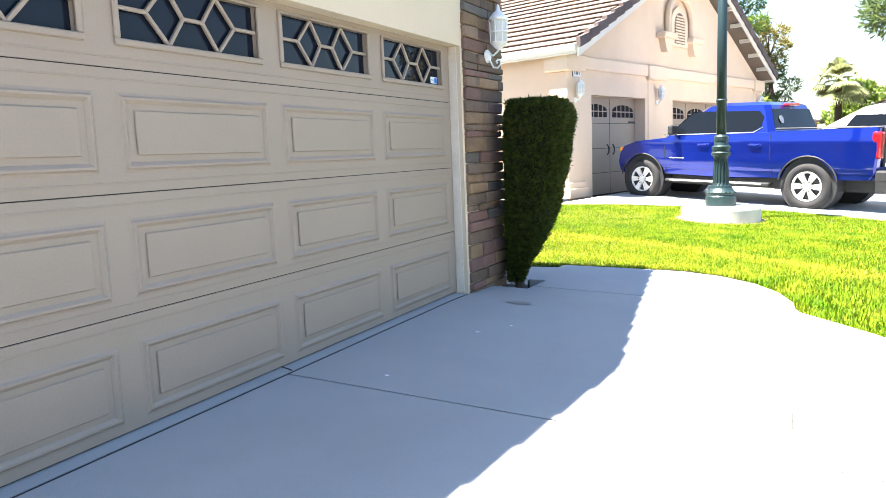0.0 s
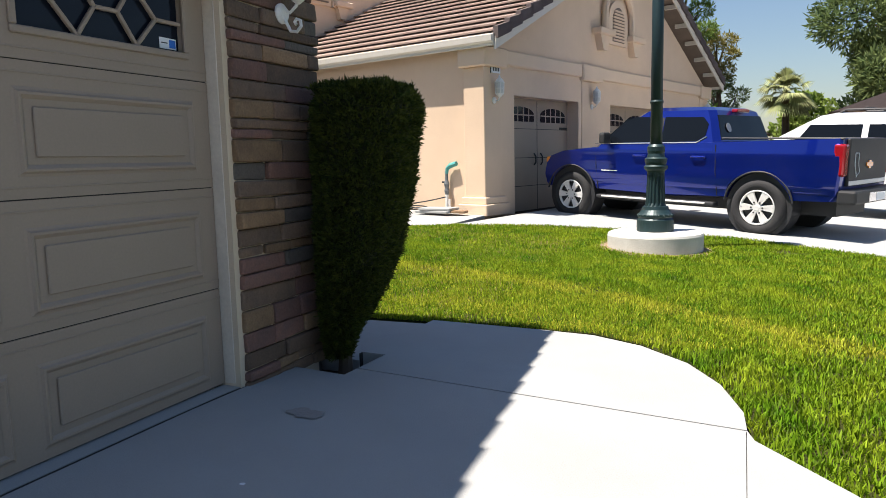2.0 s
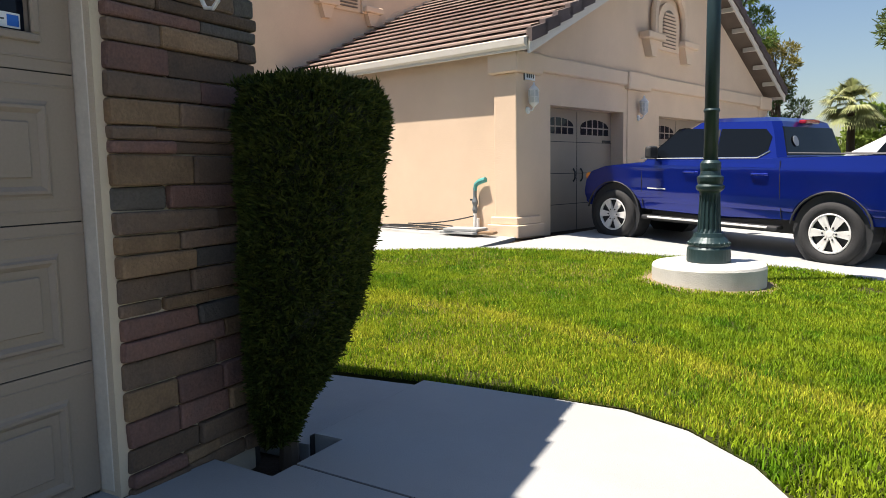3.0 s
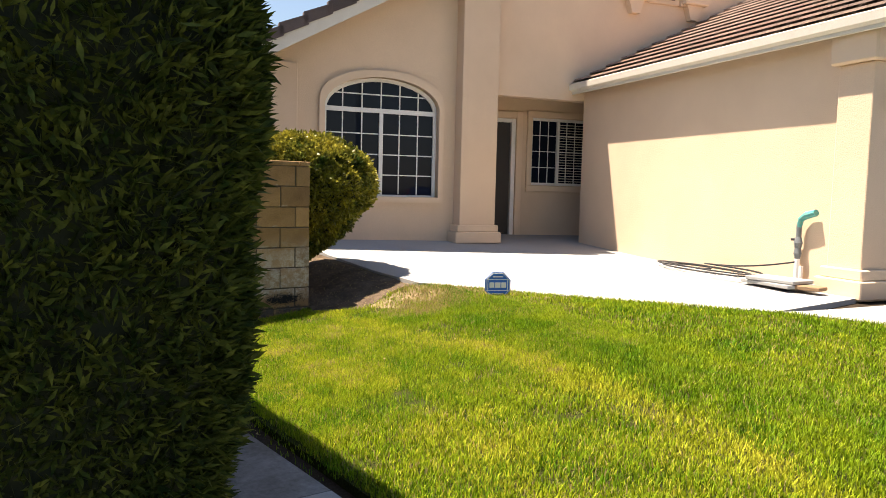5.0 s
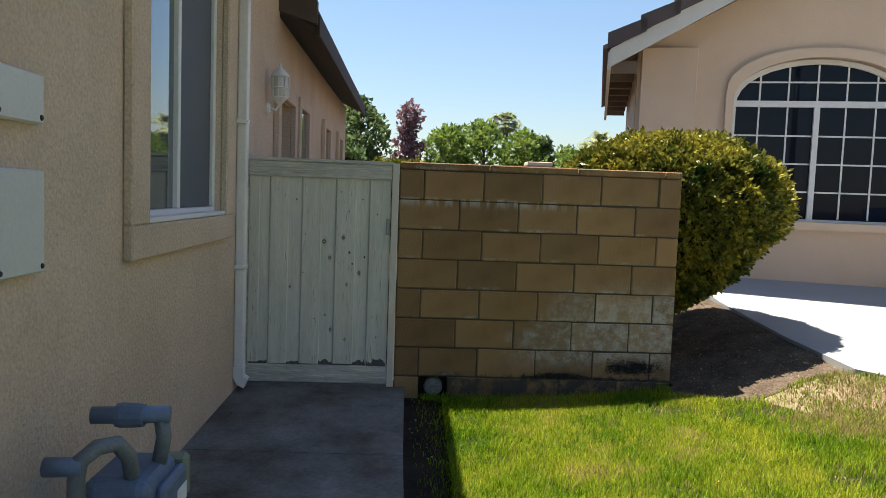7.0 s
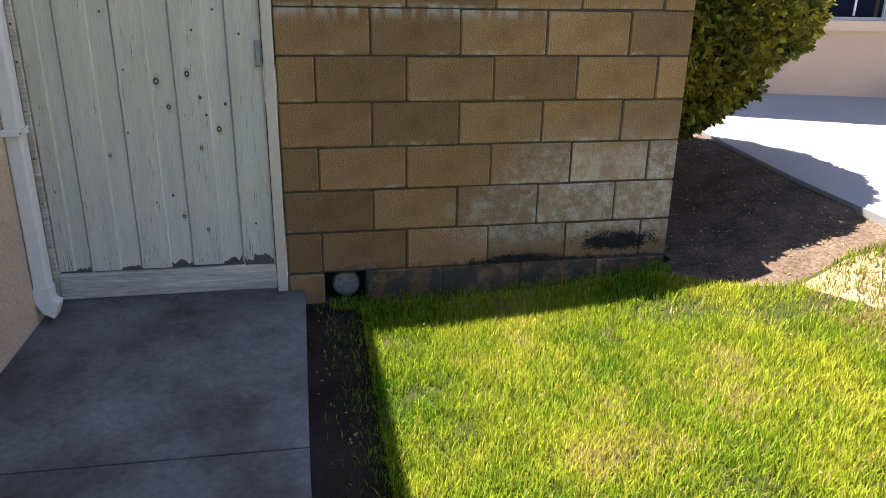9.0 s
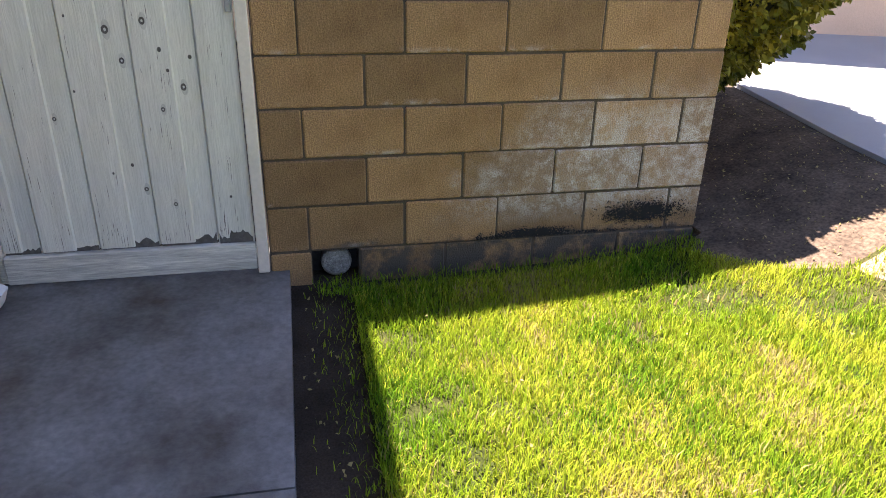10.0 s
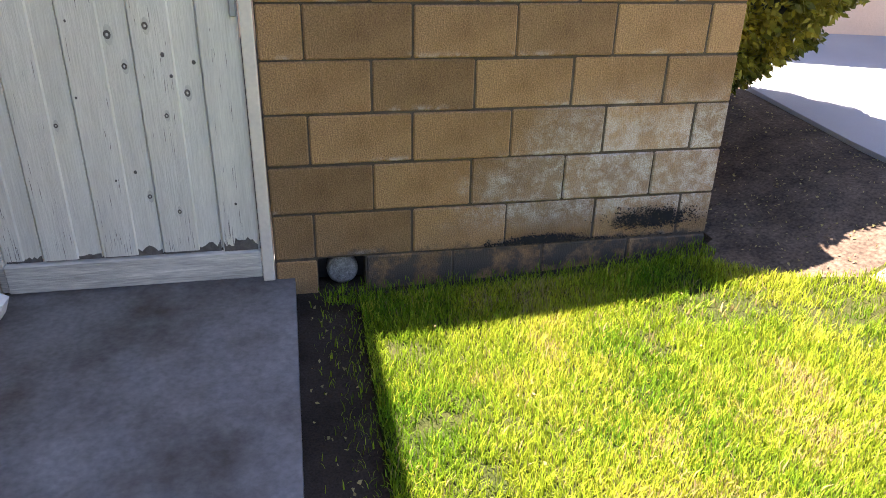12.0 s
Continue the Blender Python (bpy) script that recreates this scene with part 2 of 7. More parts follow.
def chalk(m, light):
    """Adds a chalky deposit to a wall material, by place on the wall: low at its free end, and drips under the second course."""
    n, l = m.node_tree.nodes, m.node_tree.links
    p = n["Principled BSDF"]
    old = p.inputs["Base Color"].links[0].from_socket
    geo = n.new("ShaderNodeNewGeometry")
    sep = n.new("ShaderNodeSeparateXYZ")
    l.new(geo.outputs["Position"], sep.inputs[0])

    def math_node(op, a, b):
        q = n.new("ShaderNodeMath")
        q.operation = op
        q.use_clamp = False
        for i, v in enumerate((a, b)):
            if v is None:
                continue
            if isinstance(v, (int, float)):
                q.inputs[i].default_value = v
            else:
                l.new(v, q.inputs[i])
        return q.outputs[0]

    def ramp(v, a, b):
        r = n.new("ShaderNodeMapRange")
        r.interpolation_type = "SMOOTHSTEP"
        l.new(v, r.inputs[0])
        r.inputs[1].default_value, r.inputs[2].default_value = a, b
        return r.outputs[0]
    no = n.new("ShaderNodeTexNoise")
    no.inputs["Scale"].default_value = 7.0
    no.inputs["Detail"].default_value = 8
    no.inputs["Roughness"].default_value = 0.7
    l.new(geo.outputs["Position"], no.inputs["Vector"])
    fine = n.new("ShaderNodeTexNoise")
    fine.inputs["Scale"].default_value = 210.0
    fine.inputs["Detail"].default_value = 5
    l.new(geo.outputs["Position"], fine.inputs["Vector"])
    y, z = sep.outputs["Y"], sep.outputs["Z"]
    wob = math_node("MULTIPLY", math_node("SUBTRACT", no.outputs[0], 0.5), 0.9)
    yy = math_node("ADD", y, wob)
    edge = math_node("SUBTRACT", yy, math_node("MULTIPLY", z, 0.75))
    low = math_node("MULTIPLY", ramp(edge, 7.75, 8.25), math_node("MULTIPLY", ramp(math_node("ADD", z, math_node("MULTIPLY", wob, 0.25)), 1.12, 0.80), ramp(z, 0.40, 0.55)))
    speck = ramp(fine.outputs[0], 0.30, 0.62)
    blot_n = n.new("ShaderNodeTexNoise")
    blot_n.inputs["Scale"].default_value = 16.0
    blot_n.inputs["Detail"].default_value = 9
    blot_n.inputs["Roughness"].default_value = 0.72
    l.new(geo.outputs["Position"], blot_n.inputs["Vector"])
    blotch = math_node("ADD", math_node("MULTIPLY", ramp(blot_n.outputs[0], 0.40, 0.62), 0.75), 0.25)
    low = math_node("MULTIPLY", math_node("MULTIPLY", low, blotch), math_node("ADD", math_node("MULTIPLY", speck, 0.8), 0.2))
    col = n.new("ShaderNodeTexNoise")
    col.inputs["Scale"].default_value = 1.0
    st = n.new("ShaderNodeMapping")
    st.inputs["Scale"].default_value = (1, 17, 2.0)
    l.new(geo.outputs["Position"], st.inputs[0])
    l.new(st.outputs[0], col.inputs["Vector"])
    top = math_node("MULTIPLY", ramp(math_node("SUBTRACT", z, math_node("MULTIPLY", col.outputs[0], 0.13)), 1.44, 1.52), ramp(z, 1.60, 1.575))
    top = math_node("MULTIPLY", top, math_node("MULTIPLY", ramp(col.outputs[0], 0.40, 0.62), ramp(y, 9.0, 8.5)))
    bot = math_node("MULTIPLY", ramp(row_phase(n, l, z, math_node), 0.16, 0.03), math_node("MULTIPLY", ramp(no.outputs[0], 0.52, 0.68), 0.5))
    fac = math_node("MINIMUM", math_node("ADD", math_node("MULTIPLY", low, 0.85), math_node("ADD", math_node("MULTIPLY", top, 0.8), bot)), 1.0)
    mix = n.new("ShaderNodeMix")
    mix.data_type = "RGBA"
    l.new(fac, mix.inputs[0])
    l.new(old, mix.inputs[6])
    mix.inputs[7].default_value = (*light, 1)
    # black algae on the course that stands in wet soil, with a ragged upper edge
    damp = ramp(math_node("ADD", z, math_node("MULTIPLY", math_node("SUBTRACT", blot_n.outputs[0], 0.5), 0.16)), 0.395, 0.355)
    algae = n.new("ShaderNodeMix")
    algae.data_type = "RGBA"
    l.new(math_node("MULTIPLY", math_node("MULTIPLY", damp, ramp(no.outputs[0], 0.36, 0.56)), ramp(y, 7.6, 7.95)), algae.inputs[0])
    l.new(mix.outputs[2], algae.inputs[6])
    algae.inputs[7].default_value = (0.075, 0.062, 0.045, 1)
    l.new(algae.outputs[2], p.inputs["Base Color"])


def row_phase(n, l, z, math_node):
    return math_node("FRACT", math_node("DIVIDE", math_node("SUBTRACT", z, 0.36), 0.2032), None)


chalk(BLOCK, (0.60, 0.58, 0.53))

# ---- builders ----
def obj(name, bm, mat, parent=None, label="", smooth=False):
    me = bpy.data.meshes.new(name)
    bm.normal_update()
    bm.to_mesh(me)
    bm.free()
    me.materials.append(mat)
    if smooth:
        me.shade_smooth()
    ob = new(name, me)
    if parent is not None:
        ob.parent = parent
    if label:
        ob["label"] = label
    return ob


def part(name, bm, mat, parent, label="", smooth=False):
    return obj(name, bm, mat, parent, label, smooth)


def raw(name, verts, faces, mat, parent=None, smooth=False):
    """A mesh from arrays of vertices and equal-sided faces."""
    me = bpy.data.meshes.new(name)
    verts, faces = np.asarray(verts, np.float32), np.asarray(faces, np.int32)
    k = faces.shape[1]
    me.vertices.add(len(verts))
    me.vertices.foreach_set("co", verts.ravel())
    me.loops.add(faces.size)
    me.loops.foreach_set("vertex_index", faces.ravel())
    me.polygons.add(len(faces))
    me.polygons.foreach_set("loop_start", np.arange(0, faces.size, k, dtype=np.int32))
    me.update(calc_edges=True)
    me.materials.append(mat)
    if smooth:
        me.shade_smooth()
    ob = new(name, me)
    if parent is not None:
        ob.parent = parent
    return ob


def empty(name, m, label="", category="", group="", kind=""):
    ob = new(name)
    ob.matrix_basis = m
    return tagged(ob, label, category, group, kind)


def add_box(bm, lo, hi, bevel=0.0, m=None, seg=1):
    c = [(a + b) / 2 for a, b in zip(lo, hi)]
    s = [max(abs(b - a), 1e-4) for a, b in zip(lo, hi)]
    g = bmesh.ops.create_cube(bm, size=1.0, matrix=Matrix.Translation(c) @ Matrix.Diagonal((*s, 1)))
    vs = g["verts"]
    if bevel > 0:
        es = list({e for v in vs for e in v.link_edges})
        r = bmesh.ops.bevel(bm, geom=es, offset=min(bevel, 0.45 * min(s)), segments=seg, affect="EDGES", profile=0.5)
        vs = list({v for f in r["faces"] for v in f.verts} | {v for v in vs if v.is_valid})
    if m is not None:
        bmesh.ops.transform(bm, matrix=m, verts=[v for v in vs if v.is_valid])
    return bm


def box(lo, hi, bevel=0.0, m=None, seg=1):
    return add_box(bmesh.new(), lo, hi, bevel, m, seg)


def add_lathe(bm, profile, n=24, m=None):
    """Turned solid: profile of (radius, z)."""
    rings = []
    for r, z in profile:
        rings.append([bm.verts.new((r * math.cos(2 * math.pi * i / n), r * math.sin(2 * math.pi * i / n), z)) for i in range(n)])
    for a, b in zip(rings, rings[1:]):
        for i in range(n):
            bm.faces.new((a[i], a[(i + 1) % n], b[(i + 1) % n], b[i]))
    bm.faces.new(list(reversed(rings[0])))
    bm.faces.new(rings[-1])
    if m is not None:
        bmesh.ops.transform(bm, matrix=m, verts=[v for r in rings for v in r])
    return bm


def lathe(profile, n=24, m=None):
    return add_lathe(bmesh.new(), profile, n, m)


def add_tube(bm, pts, r, n=8):
    """A round tube along points; r may be a list."""
    pts = [Vector(p) for p in pts]
    rs = r if isinstance(r, (list, tuple)) else [r] * len(pts)
    rings = []
    up = None
    for i, p in enumerate(pts):
        d = (pts[min(i + 1, len(pts) - 1)] - pts[max(i - 1, 0)]).normalized()
        if up is None:
            up = Vector((0, 0, 1)) if abs(d.z) < 0.9 else Vector((1, 0, 0))
        a = d.cross(up).normalized()
        b = a.cross(d).normalized()
        up = b
        rings.append([bm.verts.new(p + rs[i] * (math.cos(2 * math.pi * k / n) * a + math.sin(2 * math.pi * k / n) * b)) for k in range(n)])
    for a, b in zip(rings, rings[1:]):
        for k in range(n):
            bm.faces.new((a[k], a[(k + 1) % n], b[(k + 1) % n], b[k]))
    bm.faces.new(list(reversed(rings[0])))
    bm.faces.new(rings[-1])
    bmesh.ops.recalc_face_normals(bm, faces=bm.faces[:])
    return bm


def tube(pts, r, n=8):
    return add_tube(bmesh.new(), pts, r, n)


def add_prism(bm, outline, lo, hi, axis="z", bevel=0.0):
    """An outline of 2D points drawn out from lo to hi along axis. For x the points are (y, z), for y (x, z), for z (x, y)."""
    def at(p, h):
        return {"x": (h, p[0], p[1]), "y": (p[0], h, p[1]), "z": (p[0], p[1], h)}[axis]
    a = [bm.verts.new(at(p, lo)) for p in outline]
    b = [bm.verts.new(at(p, hi)) for p in outline]
    faces = [bm.faces.new(a), bm.faces.new(b)]
    k = len(outline)
    for i in range(k):
        faces.append(bm.faces.new((a[i], a[(i + 1) % k], b[(i + 1) % k], b[i])))
    bmesh.ops.recalc_face_normals(bm, faces=faces)
    if bevel:
        bmesh.ops.bevel(bm, geom=[e for f in faces[:2] for e in f.edges], offset=bevel, segments=2, affect="EDGES")
    return bm


def prism(outline, lo, hi, axis="z", bevel=0.0):
    return add_prism(bmesh.new(), outline, lo, hi, axis, bevel)


def hoop(profile, n, m):
    """A closed ring: a loop of (radius, z) turned round the axis."""
    bm = bmesh.new()
    rings = [[bm.verts.new(m @ Vector((a * math.cos(2 * math.pi * i / n), a * math.sin(2 * math.pi * i / n), z))) for i in range(n)] for a, z in profile]
    for a, b in zip(rings, rings[1:] + rings[:1]):
        for i in range(n):
            bm.faces.new((a[i], a[(i + 1) % n], b[(i + 1) % n], b[i]))
    bmesh.ops.recalc_face_normals(bm, faces=bm.faces[:])
    return bm


def loft(sections):
    """A closed skin through rings of equal count."""
    bm = bmesh.new()
    rings = [[bm.verts.new(p) for p in s] for s in sections]
    n = len(rings[0])
    for a, b in zip(rings, rings[1:]):
        for k in range(n):
            bm.faces.new((a[k], a[(k + 1) % n], b[(k + 1) % n], b[k]))
    bm.faces.new(rings[0])
    bm.faces.new(rings[-1])
    bmesh.ops.recalc_face_normals(bm, faces=bm.faces[:])
    return bm


def wall_with_holes(y0, y1, z0, z1, x0, x1, holes, bm=None):
    """A wall in the y-z plane, from x0 to x1 thick, with square holes (ya, yb, za, zb)."""
    bm = bm or bmesh.new()
    ys = sorted({y0, y1, *[h for a in holes for h in a[:2]]})
    zs = sorted({z0, z1, *[h for a in holes for h in a[2:]]})
    keep = [[not any(h[0] <= (ya + yb) / 2 <= h[1] and h[2] <= (za + zb) / 2 <= h[3] for h in holes) for za, zb in zip(zs, zs[1:])] for ya, yb in zip(ys, ys[1:])]
    vs = {}

    def v(i, j, k):
        if (i, j, k) not in vs:
            vs[i, j, k] = bm.verts.new(((x0, x1)[k], ys[i], zs[j]))
        return vs[i, j, k]
    for i in range(len(ys) - 1):
        for j in range(len(zs) - 1):
            if not keep[i][j]:
                continue
            bm.faces.new((v(i, j, 1), v(i + 1, j, 1), v(i + 1, j + 1, 1), v(i, j + 1, 1)))
            bm.faces.new((v(i, j, 0), v(i, j + 1, 0), v(i + 1, j + 1, 0), v(i + 1, j, 0)))
            for di, dj, e in ((-1, 0, ((i, j), (i, j + 1))), (1, 0, ((i + 1, j), (i + 1, j + 1))), (0, -1, ((i, j), (i + 1, j))), (0, 1, ((i, j + 1), (i + 1, j + 1)))):
                a, b = i + di, j + dj
                if not (0 <= a < len(ys) - 1 and 0 <= b < len(zs) - 1 and keep[a][b]):
                    bm.faces.new((v(*e[0], 0), v(*e[1], 0), v(*e[1], 1), v(*e[0], 1)))
    bmesh.ops.recalc_face_normals(bm, faces=bm.faces[:])
    return bm


def text(body, size, mat, parent, m, name="lettering", depth=0.002):
    cu = bpy.data.curves.new(name, "FONT")
    cu.body, cu.size, cu.extrude, cu.align_x, cu.align_y = body, size, depth, "CENTER", "CENTER"
    tmp = bpy.data.objects.new(name, cu)
    scene.collection.objects.link(tmp)
    me = bpy.data.meshes.new_from_object(tmp.evaluated_get(bpy.context.evaluated_depsgraph_get()))
    bpy.data.objects.remove(tmp)
    me.materials.clear()
    me.materials.append(mat)
    ob = new(name, me)
    ob.parent = parent
    ob.matrix_basis = m
    return ob


rng = np.random.default_rng(7)

# ---- plan: heights of the ground ----
NO, NA = Vector((-3.62, 14.2, 0)), radians(-15)          # corner and turn of the neighbouring house
NM = Matrix.Translation(NO) @ Matrix.Rotation(NA, 4, "Z")
NU, NV = (math.cos(NA), math.sin(NA)), (-math.sin(NA), math.cos(NA))


def uv_of(x, y):
    dx, dy = x - NO.x, y - NO.y
    return dx * NU[0] + dy * NU[1], dx * NV[0] + dy * NV[1]


def ground_z(x, y):
    u, v = uv_of(np.asarray(x, float), np.asarray(y, float))
    rise = np.clip((v + 6.9) / 2.9, 0, 1) ** 2.0
    base = 0.25 + 0.325 * rise - 0.05 * np.clip(u, 0, 8) * rise
    # level with the patio along its lawn edge
    ax, ay, bx, by = -6.33, 10.42, -3.57, 12.40
    x, y = np.asarray(x, float), np.asarray(y, float)
    t = np.clip(((x - ax) * (bx - ax) + (y - ay) * (by - ay)) / ((bx - ax) ** 2 + (by - ay) ** 2), 0, 1)
    near = np.exp(-(np.hypot(x - ax - t * (bx - ax), y - ay - t * (by - ay)) / 0.34) ** 2)
    base = base + near * np.clip(patio_z(x, y) - 0.012 - base, 0, 1)
    # soil banked against the patio kerb behind the wall
    bank = np.exp(-((y - 10.5) / 0.7) ** 2) * np.clip((-6.2 - x) / 0.6, 0, 1)
    return base + bank * np.clip(patio_z(x, y) - 0.005 - base, 0, 1)


def patio_z(x, y):
    x = np.asarray(x, float)
    return 0.572 + 0.02 * np.clip(-4.0 - x, 0, 3) + 0.05 * np.clip(-7.2 - x, 0, 3.6)


def drive_z(x, y):
    return 0.37 - 0.025 * (np.asarray(x, float) + 2.0) - 0.03 * np.clip(np.asarray(y, float) - 5.5, 0, 3)


def sheet(name, outline, zf, thick, mat, parent=None, cell=0.4, bevel=0.012):
    """A slab over an outline in x and y whose top follows zf."""
    bm = bmesh.new()
    vs = [bm.verts.new((x, y, 0)) for x, y in outline]
    bm.faces.new(vs)
    xs, ys = [p[0] for p in outline], [p[1] for p in outline]
    for k in range(1, int((max(xs) - min(xs)) / cell) + 1):
        bmesh.ops.bisect_plane(bm, geom=bm.verts[:] + bm.edges[:] + bm.faces[:], plane_co=(min(xs) + k * cell, 0, 0), plane_no=(1, 0, 0))
    for k in range(1, int((max(ys) - min(ys)) / cell) + 1):
        bmesh.ops.bisect_plane(bm, geom=bm.verts[:] + bm.edges[:] + bm.faces[:], plane_co=(0, min(ys) + k * cell, 0), plane_no=(0, 1, 0))
    for v in bm.verts:
        v.co.z = float(zf(v.co.x, v.co.y))
    rim = [e for e in bm.edges if len(e.link_faces) == 1]
    r = bmesh.ops.extrude_edge_only(bm, edges=rim)
    for v in [g for g in r["geom"] if isinstance(g, bmesh.types.BMVert)]:
        v.co.z -= thick
    bm.normal_update()
    bmesh.ops.recalc_face_normals(bm, faces=bm.faces[:])
    ob = obj(name, bm, mat, parent)
    up = sum(f.normal.z for f in ob.data.polygons)
    if up < 0:
        ob.data.flip_normals()
    return ob


# ---- ground ----
def build_ground():
    a = np.concatenate([[-400, -150, -60, -30], np.arange(-16, 12.01, 0.25), [20, 40, 90, 200, 400]])
    b = np.concatenate([[-400, -150, -60, -25], np.arange(-8, 26.01, 0.25), [32, 45, 80, 160, 400]])
    X, Y = np.meshgrid(a, b, indexing="ij")
    Z = ground_z(X, Y) - 0.05
    far = np.clip((np.maximum(np.abs(X + 2), np.abs(Y - 8)) - 18) / 30, 0, 1)
    Z = Z * (1 - far) + 0.1 * far
    n, k = X.shape
    idx = np.arange(n * k).reshape(n, k)
    f = np.stack([idx[:-1, :-1], idx[1:, :-1], idx[1:, 1:], idx[:-1, 1:]], -1).reshape(-1, 4)
    ob = raw("ground", np.stack([X, Y, Z], -1).reshape(-1, 3), f, SOIL)
    tagged(ob, "dark bare soil under the yards", "ground", kind="structure")


build_ground()

# edge of the lawn beside the drive, from the gate round the curve to the street
LAWN_EDGE = [(-6.72, 7.84), (-5.2, 7.82), (-3.95, 7.77), (-2.27, 7.77), (-0.97, 7.80), (-0.55, 7.79), (-0.2, 7.62), (0.13, 7.29), (0.33, 6.9), (0.45, 6.45),
             (0.50, 6.07), (0.72, 5.80), (1.0, 5.40), (2.2, 3.9), (4.6, 1.0)]
FAR_EDGE = [(5.8, 9.8), (3.6, 11.3), (1.75, 12.35), (0.3, 13.15), (-1.2, 13.35), (-2.3, 13.2), (-3.1, 12.8), (-3.9, 12.2), (-5.1, 11.3), (-6.20, 10.50)]
DIRT_EDGE = [(-6.30, 10.32), (-6.36, 10.08), (-6.30, 9.78), (-6.44, 9.50), (-6.72, 9.3)]
LAWN = LAWN_EDGE + FAR_EDGE + DIRT_EDGE
lawn = sheet("lawn", LAWN, lambda x, y: ground_z(x, y) - 0.005, 0.06, TURF, cell=0.25)
tagged(lawn, "sunlit mown green lawn with yellowish patches", "lawn", kind="structure")

def strip(name, outline, zf, mat, label, category):
    ob = sheet(name, outline, zf, 0.3 if name == "patio" else 0.12, mat)
    return tagged(ob, label, category, kind="structure")


# the drive in slabs, parted by joints 12 mm wide
strip("driveway", [(-1.944, -6), (-1.944, 3.40), (0.5, 3.32), (3.0, 2.95), (4.6, 1.0), (9, -6)], drive_z, CONCRETE, "pale smooth concrete driveway slab, half in shade", "driveway")
strip("driveway", [(-1.944, 3.416), (-1.944, 5.80), (-1.93, 6.19), (-1.60, 6.17), (-1.60, 6.31), (0.46, 6.17), (0.49, 6.06), (0.71, 5.78), (2.2, 3.88), (2.98, 2.97), (0.5, 3.332)], drive_z, CONCRETE, "pale smooth concrete driveway slab, half in shade", "driveway")
strip("driveway", [(-1.60, 6.325), (-1.60, 6.66), (-1.76, 6.66), (-1.76, 7.74), (-0.97, 7.78), (-0.55, 7.77), (-0.2, 7.60), (0.12, 7.27), (0.32, 6.88), (0.44, 6.44), (0.458, 6.184)], drive_z, CONCRETE,
      "pale concrete slab with a rounded corner beside the lawn", "driveway")
strip("driveway", [(-2.075, -6), (-2.075, 5.80), (-1.97, 5.80), (-1.97, -6)], lambda x, y: drive_z(x, y) - 0.002, CONCRETE, "narrow concrete strip under the garage door", "driveway")

for line, w in (([(-1.957, -6.0), (-1.957, 5.80)], 0.011), ([(-1.944, 3.408), (0.5, 3.326), (2.95, 2.965)], 0.0055), ([(-1.6, 6.318), (0.44, 6.178)], 0.006)):
    jf = strip("joint_filler", [(x, y + (w if abs(line[0][0] - line[-1][0]) > 0.1 else 0)) if abs(line[0][0] - line[-1][0]) > 0.1 else (x - w, y) for x, y in line]
               + [(x, y - w) if abs(line[0][0] - line[-1][0]) > 0.1 else (x + w, y) for x, y in reversed(line)], lambda x, y: drive_z(x, y) - 0.005, FELT, "black filler in a driveway joint", "joint")
for (xa, ya), (xb, yb), w in (((0.455, 6.16), (0.49, 3.34), 0.0014), ((-2.07, 3.50), (-1.975, 3.47), 0.004)):
    d = Vector((yb - ya, xa - xb)).normalized() * w
    strip("joint_filler", [(xa - d.x, ya - d.y), (xa + d.x, ya + d.y), (xb + d.x, yb + d.y), (xb - d.x, yb - d.y)], lambda x, y: drive_z(x, y) + 0.0015, FELT, "black filler in a driveway joint", "joint")

strip("joint_filler", [(-1.7675, 6.63), (-1.7605, 6.63), (-1.7605, 7.73), (-1.7675, 7.73)], lambda x, y: drive_z(x, y) - 0.004, FELT, "black filler in a driveway joint", "joint")


def walk_z(x, y):
    return 0.288 + 0.0 * np.asarray(x, float) - 0.01 * (np.asarray(y, float) - 6.5)


# shaded slabs take the darkened stained mix; the drive end keeps plain concrete
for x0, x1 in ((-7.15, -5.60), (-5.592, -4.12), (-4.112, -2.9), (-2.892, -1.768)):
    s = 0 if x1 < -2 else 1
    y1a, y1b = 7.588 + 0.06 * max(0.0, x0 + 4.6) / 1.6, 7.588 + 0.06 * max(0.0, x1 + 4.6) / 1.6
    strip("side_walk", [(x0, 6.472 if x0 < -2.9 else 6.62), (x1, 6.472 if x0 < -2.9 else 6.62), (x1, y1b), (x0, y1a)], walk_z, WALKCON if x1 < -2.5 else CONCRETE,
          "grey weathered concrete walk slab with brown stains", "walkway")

# ---- neighbouring drive and patio ----
NDRIVE = [NM @ Vector(p) for p in ((-0.35, -2.4, 0), (-0.35, 11.5, 0), (14, 11.5, 0), (14, -6, 0))]
strip("neighbour_driveway", [(5.9, 9.75), (3.6, 11.25), (1.75, 12.3), (0.3, 13.1), (-1.2, 13.3), (-2.3, 13.15), (-3.1, 12.75), (-3.55, 12.42),
                             (NDRIVE[1].x, NDRIVE[1].y), (NDRIVE[2].x, NDRIVE[2].y), (12, 8.0)], lambda x, y: ground_z(x, y) + 0.012, CONCRETE,
      "pale sunlit concrete driveway beside the lawn", "driveway")
strip("patio", [(-3.57, 12.40), (-3.9, 12.15), (-5.1, 11.25), (-6.33, 10.42), (-8.6, 10.55), (-12.5, 11.2), (-12.5, 18.0), (-4.2, 16.0), (-3.62, 14.0)],
      patio_z, CONCRETE, "pale sunlit concrete patio with a raised edge", "patio")
road = sheet("road", [(9.2, -60), (9.2, 60), (17.5, 60), (17.5, -60)], lambda x, y: 0.06 + 0 * np.asarray(x, float), 0.1, ASPHALT, cell=6)
tagged(road, "grey asphalt street", "road", kind="structure")


